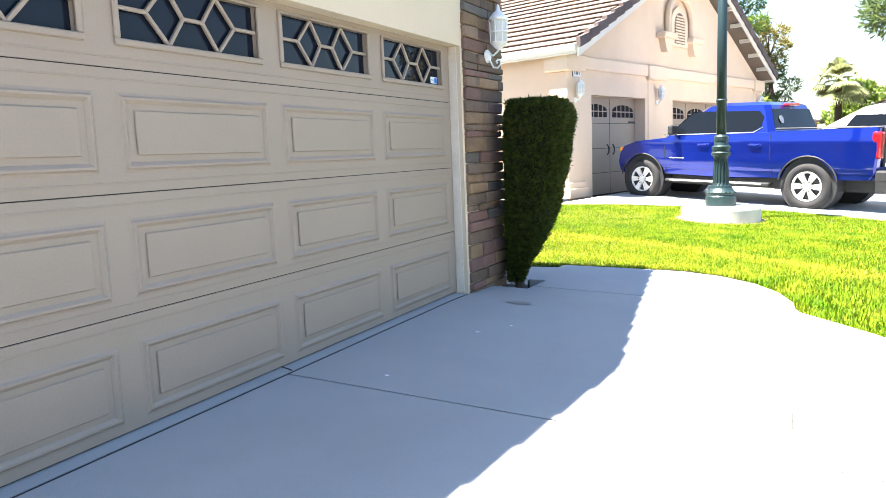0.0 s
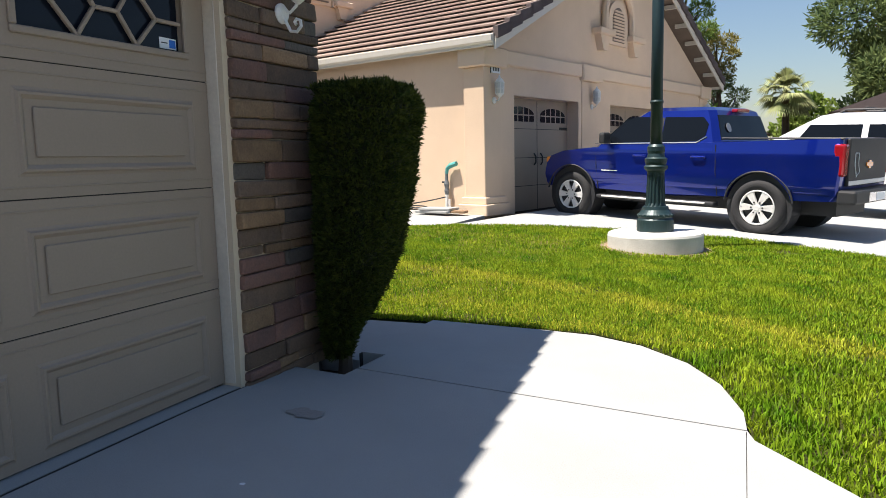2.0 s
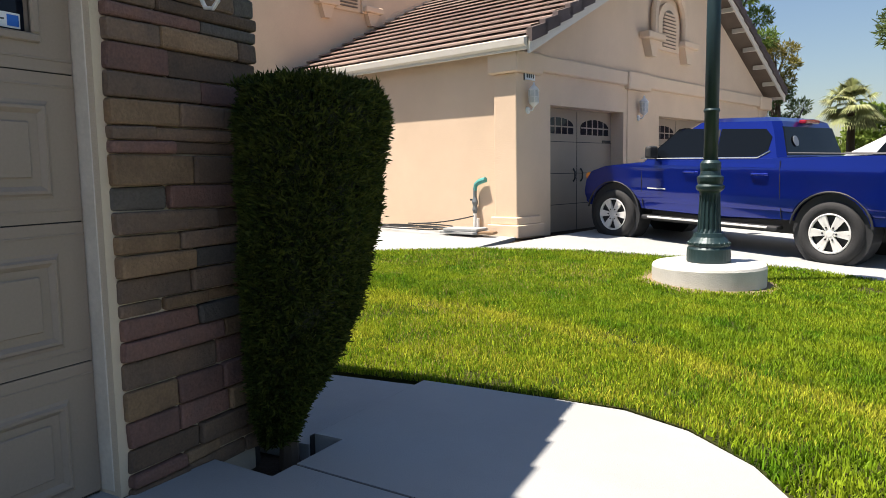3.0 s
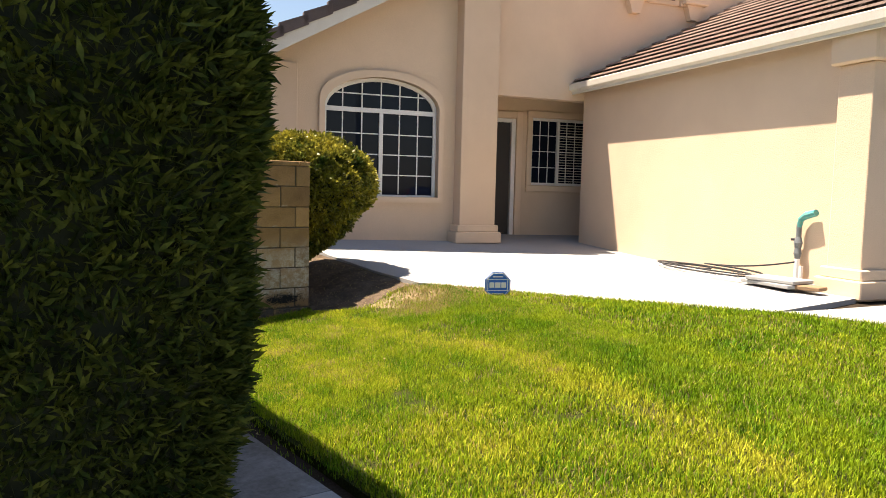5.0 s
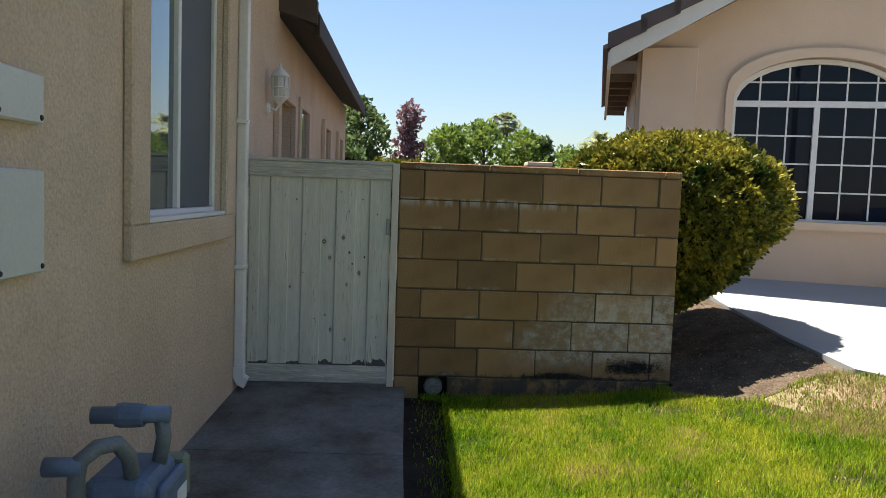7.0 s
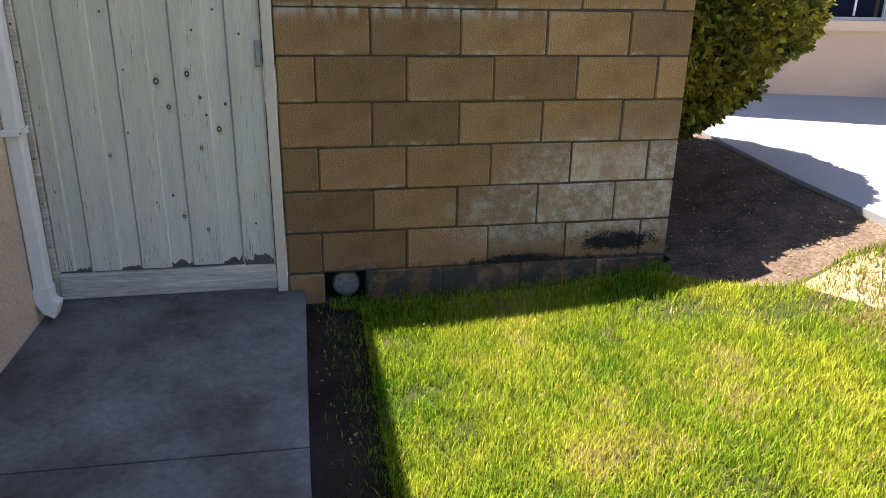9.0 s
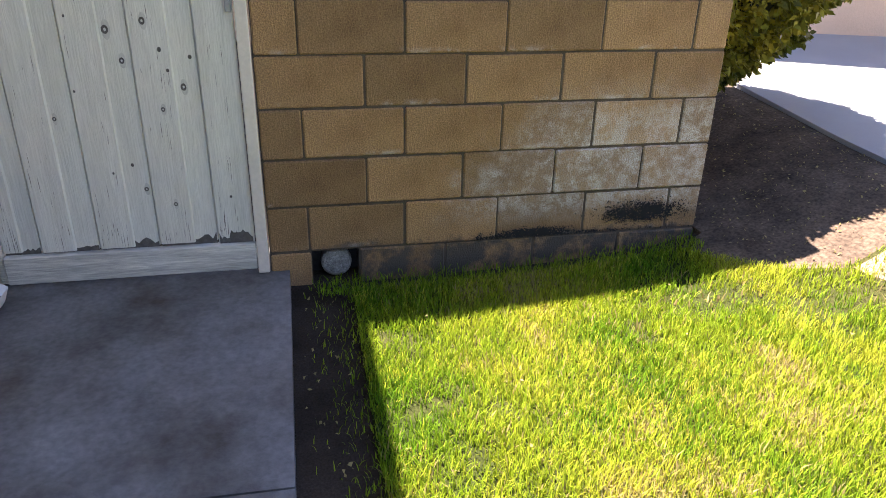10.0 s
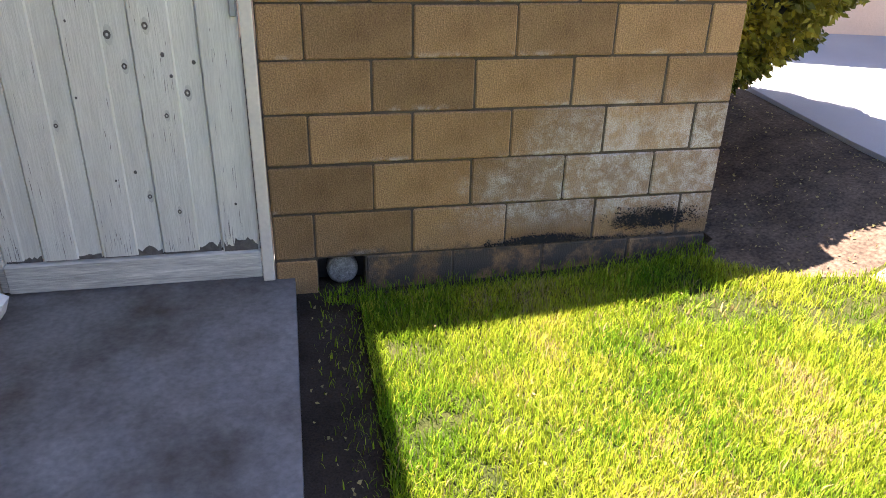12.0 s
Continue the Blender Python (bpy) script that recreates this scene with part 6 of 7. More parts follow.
def build_truck():
    e = empty("pickup_truck", TM, "metallic blue crew-cab pickup parked on the drive", "truck")
    r, wb = 0.385, 3.20
    low = 0.50
    out = [(-1.02, 0.60), (-0.95, 0.52)] + [p for p in reversed(arch_pts(0.0, r + 0.02, 0.475, low))] + [(1.6, 0.45)] + [p for p in reversed(arch_pts(wb, r + 0.02, 0.475, low))]
    out += [(3.72, 0.50), (3.77, 0.56), (3.79, 0.72), (3.76, 0.90), (3.67, 1.03), (3.40, 1.12), (2.85, 1.18), (2.5, 1.21), (0.66, 1.29), (-1.02, 1.345), (-1.05, 1.0)]
    tb = part("body", body_skin(out, 0.93, 0.03, 0.95), TRUCK, e, smooth=True)
    tb.data.set_sharp_from_angle(angle=radians(32))

    def yside(z):
        return 0.90 - (z - 1.2) * 0.30

    def ring(z, x0, x1, inset=0.0):
        y = yside(z) - inset
        c = 0.09
        return [(x0, -y + c, z), (x0 + c, -y, z), (x1 - c * 2, -y, z), (x1, -y + c * 2.4, z), (x1, y - c * 2.4, z), (x1 - c * 2, y, z), (x0 + c, y, z), (x0, y - c, z)]
    part("cab", loft([ring(1.15, 0.62, 2.88), ring(1.25, 0.62, 2.80), ring(1.62, 0.74, 2.24), ring(1.74, 0.80, 2.05), ring(1.795, 0.92, 1.90, 0.12)]), TRUCK, e)

    def glass(name, pts, side):
        bm = bmesh.new()
        f = [bm.verts.new((x, side * (yside(z) + 0.006), z)) for x, z in pts]
        g = [bm.verts.new((x, side * (yside(z) - 0.01), z)) for x, z in pts]
        k = len(pts)
        fs = [bm.faces.new(f), bm.faces.new(g)] + [bm.faces.new((f[i], f[(i + 1) % k], g[(i + 1) % k], g[i])) for i in range(k)]
        bmesh.ops.recalc_face_normals(bm, faces=fs)
        return part(name, bm, CARGLASS, e, "dark tinted glass")
    for s in (1, -1):
        glass("side_window", [(2.62, 1.25), (1.66, 1.27), (1.66, 1.65), (2.08, 1.66), (2.22, 1.61)], s)
        glass("side_window", [(1.55, 1.272), (0.97, 1.29), (0.85, 1.37), (0.83, 1.54), (0.93, 1.64), (1.55, 1.65)], s)
        part("window_trim", tube([(2.74, s * (yside(1.24) + 0.008), 1.24), (0.97, s * (yside(1.275) + 0.008), 1.275), (0.82, s * (yside(1.36) + 0.008), 1.36)], 0.009, 6), CHROME, e, "bright chrome window strip")
        for x in (1.605,):
            bm = bmesh.new()
            a = [(1.56, 1.25), (1.65, 1.25), (1.65, 1.64), (1.56, 1.64)]
            vs = [bm.verts.new((p, s * (yside(q) + 0.004), q)) for p, q in a]
            bm.faces.new(vs)
            part("window_post", bm, PLASTIC, e)
        # seams of doors and bed
        for x0, z0, x1, z1 in ((0.66, 1.24, 0.60, 0.52), (1.60, 1.24, 1.58, 0.50), (2.72, 1.18, 2.66, 0.50)):
            ya, yb = s * 0.905, s * 0.90
            part("seam", tube([(x0, ya, z0), ((x0 + x1) / 2, s * 0.932, 0.86), (x1, yb, z1)], 0.006, 4), PLASTIC, e)
        for x in (0.80, 1.78):
            part("door_handle", tube([(x, s * 0.925, 1.06), (x + 0.03, s * 0.955, 1.065), (x + 0.19, s * 0.955, 1.065), (x + 0.22, s * 0.925, 1.06)], 0.016, 8), TRUCK, e)
        part("running_board", box((0.62, s * 0.86 - 0.09, 0.36), (2.66, s * 0.86 + 0.09, 0.42), 0.02, seg=2), PLASTIC, e, "black side step")
        part("step_edge", box((0.75, s * 0.95 - 0.012, 0.385), (2.55, s * 0.95 + 0.012, 0.41), 0.006), ALLOY, e)
        mir = part("mirror", box((2.42, s * 1.02 - 0.10, 1.24), (2.53, s * 1.02 + 0.10, 1.42), 0.035, seg=2), PLASTIC, e, "black door mirror")
        part("mirror_arm", box((2.45, min(s * 0.86, s * 0.95), 1.24), (2.51, max(s * 0.86, s * 0.95), 1.28), 0.01), PLASTIC, mir)
        part("name_badge", box((2.28, min(s * 0.928, s * 0.936), 0.806), (2.58, max(s * 0.928, s * 0.936), 0.822)), ALLOY, e)
        hl = part("headlight", box((3.58, s * 0.80 - 0.10, 0.90), (3.755, s * 0.80 + 0.12, 1.01), 0.03, seg=2), AMBER, e, "amber-edged headlight")
        tl = part("tail_light", box((-1.075, s * 0.83 - 0.06, 0.85), (-0.93, s * 0.83 + 0.088, 1.27), 0.03, seg=2), REDLENS, e, "red tail light")
        part("wheel_well", lathe([(0.46, 0), (0.46, 0.3)], 28, pose(0, s * 0.86 - (0.3 if s > 0 else 0), r + 0.02, -90, 0, 0) if s > 0 else pose(0, s * 0.86, r + 0.02, -90, 0, 0)), PLASTIC, e)
        part("wheel_well", lathe([(0.46, 0), (0.46, 0.3)], 28, pose(wb, s * 0.86 - (0.3 if s > 0 else 0), r + 0.02, -90, 0, 0) if s > 0 else pose(wb, s * 0.86, r + 0.02, -90, 0, 0)), PLASTIC, e)
        for x in (0.0, wb):
            bm = bmesh.new()
            pts = [(x + 0.478 * math.cos(t), s * 0.918, r + 0.02 + 0.478 * math.sin(t)) for t in np.linspace(0.15, math.pi - 0.15, 17)]
            add_tube(bm, pts, 0.014, 6)
            part("arch_lip", bm, PLASTIC, e)
            wheel(e, x, s * 0.80, r, s)
        part("bed_rail", box((-1.03, s * 0.84 - 0.045, 1.325), (0.60, s * 0.84 + 0.03, 1.345), 0.01), PLASTIC, e)
    rw = bmesh.new()
    rows = [[rw.verts.new((0.62 + (z - 1.25) * 0.324 + dx, y, z)) for y, z in ((-0.78, 1.31), (0.78, 1.31), (0.68, 1.67), (-0.68, 1.67))] for dx in (-0.010, 0.02)]
    for q in (rows[0], rows[1][::-1], *[(rows[0][i], rows[1][i], rows[1][(i + 1) % 4], rows[0][(i + 1) % 4]) for i in range(4)]):
        rw.faces.new(q)
    bmesh.ops.recalc_face_normals(rw, faces=rw.faces[:])
    part("rear_window", rw, CARGLASS, e, "dark rear window with a round sticker")
    part("round_sticker", lathe([(0.07, 0), (0.07, 0.003)], 24, pose(0.674, 0.50, 1.49, 0, -72, 0)), METALG, e)
    part("brake_light", box((0.70, -0.20, 1.715), (0.80, 0.20, 1.765), 0.012), REDLENS, e, "red high brake light")
    part("bed_floor", box((-0.95, -0.7, 1.0), (0.55, 0.7, 1.26)), PLASTIC, e)
    tg = part("tailgate", box((-1.075, -0.74, 0.72), (-1.02, 0.74, 1.34), 0.02, seg=2), PLASTIC, e, "dark tailgate with a gold badge")
    part("badge", prism([(-0.12, 1.02), (-0.04, 1.02), (-0.04, 1.05), (0.04, 1.05), (0.04, 1.02), (0.12, 1.02), (0.12, 0.97), (0.04, 0.97), (0.04, 0.94), (-0.04, 0.94), (-0.04, 0.97), (-0.12, 0.97)], -1.09, -1.074, "x"), AMBER, tg)
    part("state_sticker", tube([(-1.078, 0.55, 1.15), (-1.078, 0.42, 1.15), (-1.078, 0.42, 1.02), (-1.078, 0.36, 0.90), (-1.078, 0.46, 0.84), (-1.078, 0.55, 1.0), (-1.078, 0.55, 1.15)], 0.006, 5), SIGNWHITE, tg)
    part("tailgate_strip", box((-1.082, -0.72, 0.73), (-1.06, 0.72, 0.79), 0.006), ALLOY, tg)
    b = part("rear_bumper", box((-1.24, -0.90, 0.50), (-1.0, 0.90, 0.68), 0.03, seg=2), PLASTIC, e, "dark rear bumper")
    part("bumper_step", box((-1.25, -0.42, 0.52), (-1.235, 0.42, 0.64), 0.01), CHROME, b)
    part("plate_holder", box((-1.255, -0.16, 0.53), (-1.247, 0.16, 0.63)), SIGNWHITE, b)
    part("grille", box((3.71, -0.6, 0.70), (3.81, 0.6, 0.93), 0.02), PLASTIC, e)
    part("windscreen", prism([(2.80, 1.225), (2.78, 1.26), (2.21, 1.66), (2.27, 1.66)], -0.66, 0.66, "y"), CARGLASS, e)
    part("chassis", box((-0.9, -0.55, 0.30), (3.6, 0.55, 0.52)), PLASTIC, e)
    part("antenna", tube([(1.05, -0.3, 1.76), (0.98, -0.3, 1.95)], 0.008, 6), PLASTIC, e)


build_truck()


def build_suv():
    m = TM @ pose(-0.9, -3.7, -0.1, 0, 0, 3)
    e = empty("white_suv", m, "white sport utility vehicle with roof rails beside the truck", "car")
    r, wb = 0.39, 2.95
    low = 0.42
    out = [(-1.05, 0.55), (-0.95, 0.45)] + [p for p in reversed(arch_pts(0.0, r + 0.02, 0.46, low))] + [p for p in reversed(arch_pts(wb, r + 0.02, 0.46, low))]
    out += [(3.75, 0.45), (3.9, 0.7), (3.82, 1.0), (3.4, 1.12), (2.6, 1.2), (-1.02, 1.25), (-1.08, 0.9)]
    sb = part("body", body_skin(out, 0.98, 0.03, 0.95), CARW, e, smooth=True)
    sb.data.set_sharp_from_angle(angle=radians(32))

    def ring(z, x0, x1, y):
        c = 0.1
        return [(x0, -y + c, z), (x0 + c, -y, z), (x1 - c, -y, z), (x1, -y + c, z), (x1, y - c, z), (x1 - c, y, z), (x0 + c, y, z), (x0, y - c, z)]
    part("cabin", loft([ring(1.16, -1.03, 2.7, 0.94), ring(1.25, -1.02, 2.6, 0.92), ring(1.68, -0.85, 1.85, 0.79), ring(1.82, -0.72, 1.6, 0.72), ring(1.87, -0.55, 1.4, 0.60)]), CARW, e)
    for s in (1, -1):
        for x0, x1 in ((-0.78, -0.12), (0.0, 0.78), (0.88, 1.72)):
            bm = bmesh.new()
            pts = [(x0, 1.28), (x1 + (0.25 if x1 > 1.5 else 0.0), 1.28), (x1, 1.66), (x0 + (0.1 if x0 < -0.5 else 0), 1.66)]
            vs = [bm.verts.new((x, s * (0.92 - (z - 1.25) * 0.302 + 0.006), z)) for x, z in pts]
            f = bm.faces.new(vs)
            ws = [bm.verts.new((x, s * (0.92 - (z - 1.25) * 0.302 - 0.01), z)) for x, z in pts]
            bm.faces.new(ws)
            for i in range(4):
                bm.faces.new((vs[i], vs[(i + 1) % 4], ws[(i + 1) % 4], ws[i]))
            bmesh.ops.recalc_face_normals(bm, faces=bm.faces[:])
            part("side_window", bm, CARGLASS, e, "dark tinted glass")
        part("roof_rail", tube([(1.3, s * 0.62, 1.87), (1.2, s * 0.62, 1.92), (-0.4, s * 0.62, 1.92), (-0.55, s * 0.62, 1.86)], 0.018, 6), PLASTIC, e)
        part("tail_light", box((-1.10, s * 0.86 - 0.07, 0.85), (-1.0, s * 0.86 + 0.07, 1.22), 0.02), REDLENS, e)
        for x in (0, wb):
            wheel(e, x, s * 0.83, r, s)
    for x in (0.3, 0.9):
        part("cross_bar", box((x - 0.03, -0.62, 1.93), (x + 0.03, 0.62, 1.96), 0.01), PLASTIC, e)
    part("rear_window", prism([(-0.72, 1.30), (0.72, 1.30), (0.64, 1.68), (-0.64, 1.68)], -1.03, -0.84, "x"), CARGLASS, e)
    part("rear_bumper", box((-1.2, -0.92, 0.45), (-1.0, 0.92, 0.72), 0.04, seg=2), CARW, e)


build_suv()


# ---- utilities on the side wall ----
def build_electric_panel():
    e = empty("electric_panel", pose(-3.04, 6.50, 0.14), "white electric service panel with a round glass meter", "electric panel")
    part("back_box", box((-0.16, -0.05, 1.22), (0.10, 0.085, 3.0), 0.006), METALW, e)
    part("upper_door", box((-0.155, 0.085, 1.585), (0.095, 0.115, 3.0), 0.006), METALW, e)
    lo = part("lower_cover", box((-0.15, 0.085, 1.235), (0.09, 0.11, 1.578), 0.006), METALW, e)
    part("seam", box((-0.03, 0.1101, 1.24), (-0.025, 0.1115, 1.5)), METALG, lo)
    part("hinge", box((0.096, 0.07, 1.92), (0.115, 0.11, 2.0), 0.003), METALG, e)
    part("latch", box((-0.175, 0.09, 2.02), (-0.156, 0.12, 2.09), 0.003), METALG, e)
    mt = part("meter_ring", lathe([(0.098, 0), (0.104, 0.01), (0.098, 0.03), (0.088, 0.034)], 32, pose(-0.075, 0.11, 1.455, -90, 0, 0)), METALW, e, "grey meter socket ring", True)
    part("meter_glass", lathe([(0.088, 0.03), (0.085, 0.125), (0.077, 0.148), (0.04, 0.154), (0.001, 0.155)], 32, pose(-0.075, 0.11, 1.455, -90, 0, 0)), METERGLASS, mt, "greenish clear meter dome", True)
    part("meter_face", lathe([(0.06, 0.04), (0.06, 0.09)], 24, pose(-0.075, 0.11, 1.455, -90, 0, 0)), METERGLASS, mt)
    part("meter_stud", box((-0.09, 0.263, 1.44), (-0.06, 0.273, 1.46), 0.003), BLACKM, mt)
    part("seal_tag", tube([(-0.03, 0.12, 1.36), (-0.025, 0.15, 1.33), (-0.035, 0.145, 1.31)], 0.008, 6), BLACKM, mt)
    part("ring_lug", box((-0.05, 0.111, 1.34), (-0.02, 0.14, 1.37), 0.004), METALG, mt)
    c = obj("conduit", tube([(-3.12, 6.54, 1.37), (-3.12, 6.54, 0.2)], 0.026, 12), METALG, smooth=True)
    tagged(c, "grey metal conduit below the panel", "conduit")
    part("collar", lathe([(0.037, 0), (0.037, 0.05)], 12, pose(-3.12, 6.54, 1.32)), METALG, c)
    for z0, z1 in ((1.775, 1.92), (1.345, 1.645)):
        b = obj("utility_box", box((-4.17, 6.468, z0), (-3.88, 6.497, z1), 0.006), METALW)
        tagged(b, "small white metal utility box on the stucco wall", "utility box", "white wall boxes")
        part("cover", box((-4.165, 6.497, z0 + 0.004), (-3.885, 6.503, z1 - 0.004), 0.002), METALW, b)
        for x in (-4.15, -3.93):
            part("screw", lathe([(0.009, 0), (0.007, 0.004)], 8, pose(x, 6.503, z0 + 0.02, -90, 0, 0)), BLACKM, b)


build_electric_panel()


def build_gas_meter():
    e = empty("gas_meter", pose(-4.12, 6.685, 0.25) @ Matrix.Scale(0.92, 4), "blue-grey gas meter with painted pipes by the wall", "gas meter")
    part("riser", tube([(0.13, -0.02, -0.1), (0.13, -0.02, 0.58), (0.125, -0.01, 0.635), (0.10, 0.03, 0.67), (0.05, 0.07, 0.665), (0.015, 0.095, 0.61), (-0.01, 0.10, 0.5)], 0.026, 12), PIPEG, e, smooth=True)
    part("stub_pipe", tube([(0.14, -0.11, 0.62), (0.13, 0.0, 0.62)], 0.03, 12), METERB, e, smooth=True)
    part("cross_pipe", tube([(-0.12, -0.08, 0.70), (-0.15, 0.17, 0.70)], 0.03, 12), METERB, e, smooth=True)
    part("fitting", lathe([(0.04, 0), (0.044, 0.02), (0.04, 0.09)], 12, pose(-0.13, 0.0, 0.70, -90, 0, 0)), METERB, e)
    part("outlet", tube([(-0.15, 0.14, 0.70), (-0.15, 0.15, 0.62), (-0.15, 0.13, 0.5)], 0.026, 12), PIPEG, e, smooth=True)
    body = part("meter_body", box((-0.25, -0.05, 0.22), (0.05, 0.17, 0.54), 0.045, seg=3), METERB, e)
    part("front_cover", box((-0.24, 0.165, 0.27), (-0.01, 0.205, 0.50), 0.03, seg=2), METERB, body)
    part("index_box", box((-0.30, 0.06, 0.36), (-0.245, 0.20, 0.52), 0.015), METERGLASS, body, "clear plastic meter index")
    part("label_plate", box((-0.22, 0.2055, 0.38), (-0.12, 0.208, 0.44)), SIGNWHITE, body)
    part("lower_case", box((-0.22, -0.03, 0.10), (0.03, 0.14, 0.225), 0.02), BLACKM, body)
    reg = part("regulator", lathe([(0.03, -0.05), (0.085, -0.03), (0.095, 0.0), (0.085, 0.03), (0.03, 0.055)], 20, pose(0.20, 0.03, 0.30, 75, 0, 20)), METERB, e, "pale blue-grey regulator", True)
    part("vent", tube([(0.28, 0.02, 0.25), (0.33, 0.02, 0.20)], 0.025, 8), BLACKM, reg)
    part("valve", box((0.15, -0.035, 0.10), (0.21, 0.035, 0.16), 0.01), PIPEG, e)
    # a concrete kerb block under the meter
    b = obj("splash_block", box((-4.34, 6.48, 0.27), (-3.86, 6.80, 0.318), 0.012), CONCRETE)
    tagged(b, "small dark concrete pad under the gas meter", "concrete pad")


build_gas_meter()


def build_side_window():
    e = empty("window_1", pose(-5.65, 6.47, 0), "white sash window with a stucco surround reflecting sky", "window", kind="structure")
    t = bmesh.new()
    for lo, hi in (((-0.83, 0.0, 1.31), (0.82, 0.042, 1.45)), ((-0.83, 0.0, 2.95), (0.82, 0.042, 3.10)), ((-0.83, 0.0, 1.45), (-0.63, 0.042, 2.95)), ((0.63, 0.0, 1.45), (0.82, 0.042, 2.95))):
        add_box(t, lo, hi, 0.008)
    part("window_surround", t, STUCCO, e)
    f = bmesh.new()
    for lo, hi in (((-0.63, -0.09, 1.45), (0.63, -0.03, 1.50)), ((-0.63, -0.09, 2.90), (0.63, -0.03, 2.95)), ((-0.63, -0.09, 1.50), (-0.585, -0.03, 2.90)), ((0.585, -0.09, 1.50), (0.63, -0.03, 2.90)), ((-0.02, -0.085, 1.50), (0.02, -0.04, 2.90))):
        add_box(f, lo, hi, 0.004)
    part("window_frame", f, WHITE, e)
    part("window_sill", box((-0.63, -0.03, 1.452), (0.63, 0.03, 1.475), 0.004), WHITE, e)
    part("pane", box((0.02, -0.075, 1.50), (0.585, -0.065, 2.90)), GLASS_B, e)
    part("pane", box((-0.585, -0.075, 1.50), (-0.02, -0.065, 2.90)), GLASS_B, e)
    part("insect_screen", box((-0.58, -0.052, 1.505), (-0.022, -0.049, 2.895)), SCREEN, e, "grey insect screen")
    part("blind", box((-0.6, -0.14, 1.46), (0.6, -0.12, 2.93)), WHITE, e)
    d = empty("downspout", pose(-6.70, 6.468, 0), "white square metal downspout with a kicked-out foot by the gate", "downspout")
    pipe = box((-0.036, 0.004, 0.43), (0.036, 0.066, 3.30), 0.009, seg=2)
    part("pipe", pipe, WHITE, d)
    foot = bmesh.new()
    path = [(0.035, 0.435), (0.035, 0.39), (0.048, 0.36), (0.082, 0.34)]
    rings = []
    for k, (y, z) in enumerate(path):
        a = (0.0, 0.25, 0.9, 1.2)[k]
        dy, dz = 0.033 * math.cos(a), 0.033 * math.sin(a)
        rings.append([(-0.038, y - dy, z - dz), (0.038, y - dy, z - dz), (0.038, y + dy, z + dz), (-0.038, y + dy, z + dz)])
    part("elbow", loft(rings), WHITE, d)
    part("joint_band", box((-0.039, 0.001, 0.425), (0.039, 0.069, 0.45), 0.004), WHITE, d)
    for z in (1.09, 2.02):
        part("strap", box((-0.058, 0.0, z), (0.058, 0.0695, z + 0.028), 0.004), WHITE, d)
        for x in (-0.05, 0.05):
            part("nail", lathe([(0.006, 0), (0.005, 0.003)], 8, pose(x, 0.0695, z + 0.014, -90, 0, 0)), METALG, d)
    lantern("wall_lantern", pose(-7.62, 6.47, 2.36, 0, 0, 90), "small lantern beside a side door", 0.85, False)
    dr = empty("door_1", pose(-8.38, 6.47, 0), "dark side door in a pale surround", "door", kind="structure")
    part("door_leaf", box((-0.36, -0.16, 0.3), (0.36, -0.12, 2.36)), SOFFIT, dr)
    t = bmesh.new()
    for lo, hi in (((-0.48, 0.0, 0.3), (-0.365, 0.05, 2.5)), ((0.365, 0.0, 0.3), (0.48, 0.05, 2.5)), ((-0.365, 0.0, 2.365), (0.365, 0.05, 2.5))):
        add_box(t, lo, hi, 0.006)
    part("door_surround", t, STUCCO, dr)
    for x in (-9.42, -11.5, -13.3):
        w = empty("window_2", pose(x, 6.47, 0), "small side window in a stucco surround", "window", kind="structure")
        t = bmesh.new()
        for lo, hi in (((-0.4, 0.0, 1.1), (0.4, 0.05, 1.2)), ((-0.4, 0.0, 2.4), (0.4, 0.05, 2.5)), ((-0.4, 0.0, 1.2), (-0.28, 0.05, 2.4)), ((0.28, 0.0, 1.2), (0.4, 0.05, 2.4))):
            add_box(t, lo, hi, 0.006)
        part("window_surround", t, STUCCO, w)
        part("pane", box((-0.28, 0.004, 1.2), (0.28, 0.012, 2.4)), GLASS_B, w)


build_side_window()


# ---- tap, hose and stones by the neighbouring wall ----
def build_tap():
    e = empty("garden_tap", NM @ pose(-0.82, -0.07, 0.60), "white standpipe with a brass valve and teal wrap", "tap")
    part("pipe", tube([(0, 0, -0.1), (0, 0, 0.30)], 0.03, 10), WHITE, e)
    part("pipe", tube([(0.06, 0.0, -0.1), (0.06, 0, 0.22)], 0.022, 8), WHITE, e)
    part("valve_body", lathe([(0.03, 0.30), (0.045, 0.36), (0.035, 0.42), (0.05, 0.48), (0.03, 0.55), (0.03, 0.70)], 12), PIPEG, e, "dull brass valve")
    part("valve_handle", box((-0.10, -0.015, 0.50), (0.02, 0.015, 0.53), 0.006), BLACKM, e)
    part("wrap", tube([(0.0, 0.0, 0.66), (0.02, 0, 0.75), (0.10, 0.0, 0.80), (0.22, 0.0, 0.83)], [0.03, 0.035, 0.045, 0.04], 10), TEAL, e, "teal and yellow insulating wrap")
    h = obj("garden_hose", hose_mesh(), PLASTIC, smooth=True)
    tagged(h, "black garden hose coiled loosely on the patio", "hose")
    for k, (u, v, sx, sy) in enumerate(((-0.75, -0.42, 0.34, 0.20), (-0.72, -0.43, 0.30, 0.18), (-0.35, -0.4, 0.16, 0.10))):
        z = 0.615 + (0.045 if k == 1 else 0)
        s = obj("paver", box((-sx, -sy, 0), (sx, sy, 0.042), 0.008), STONE_O if k == 2 else CONCRETE)
        s.matrix_basis = NM @ pose(u, v, z, 0, 0, 9 * k)
        tagged(s, "flat loose concrete paver by the tap", "paver", "pavers by the tap")


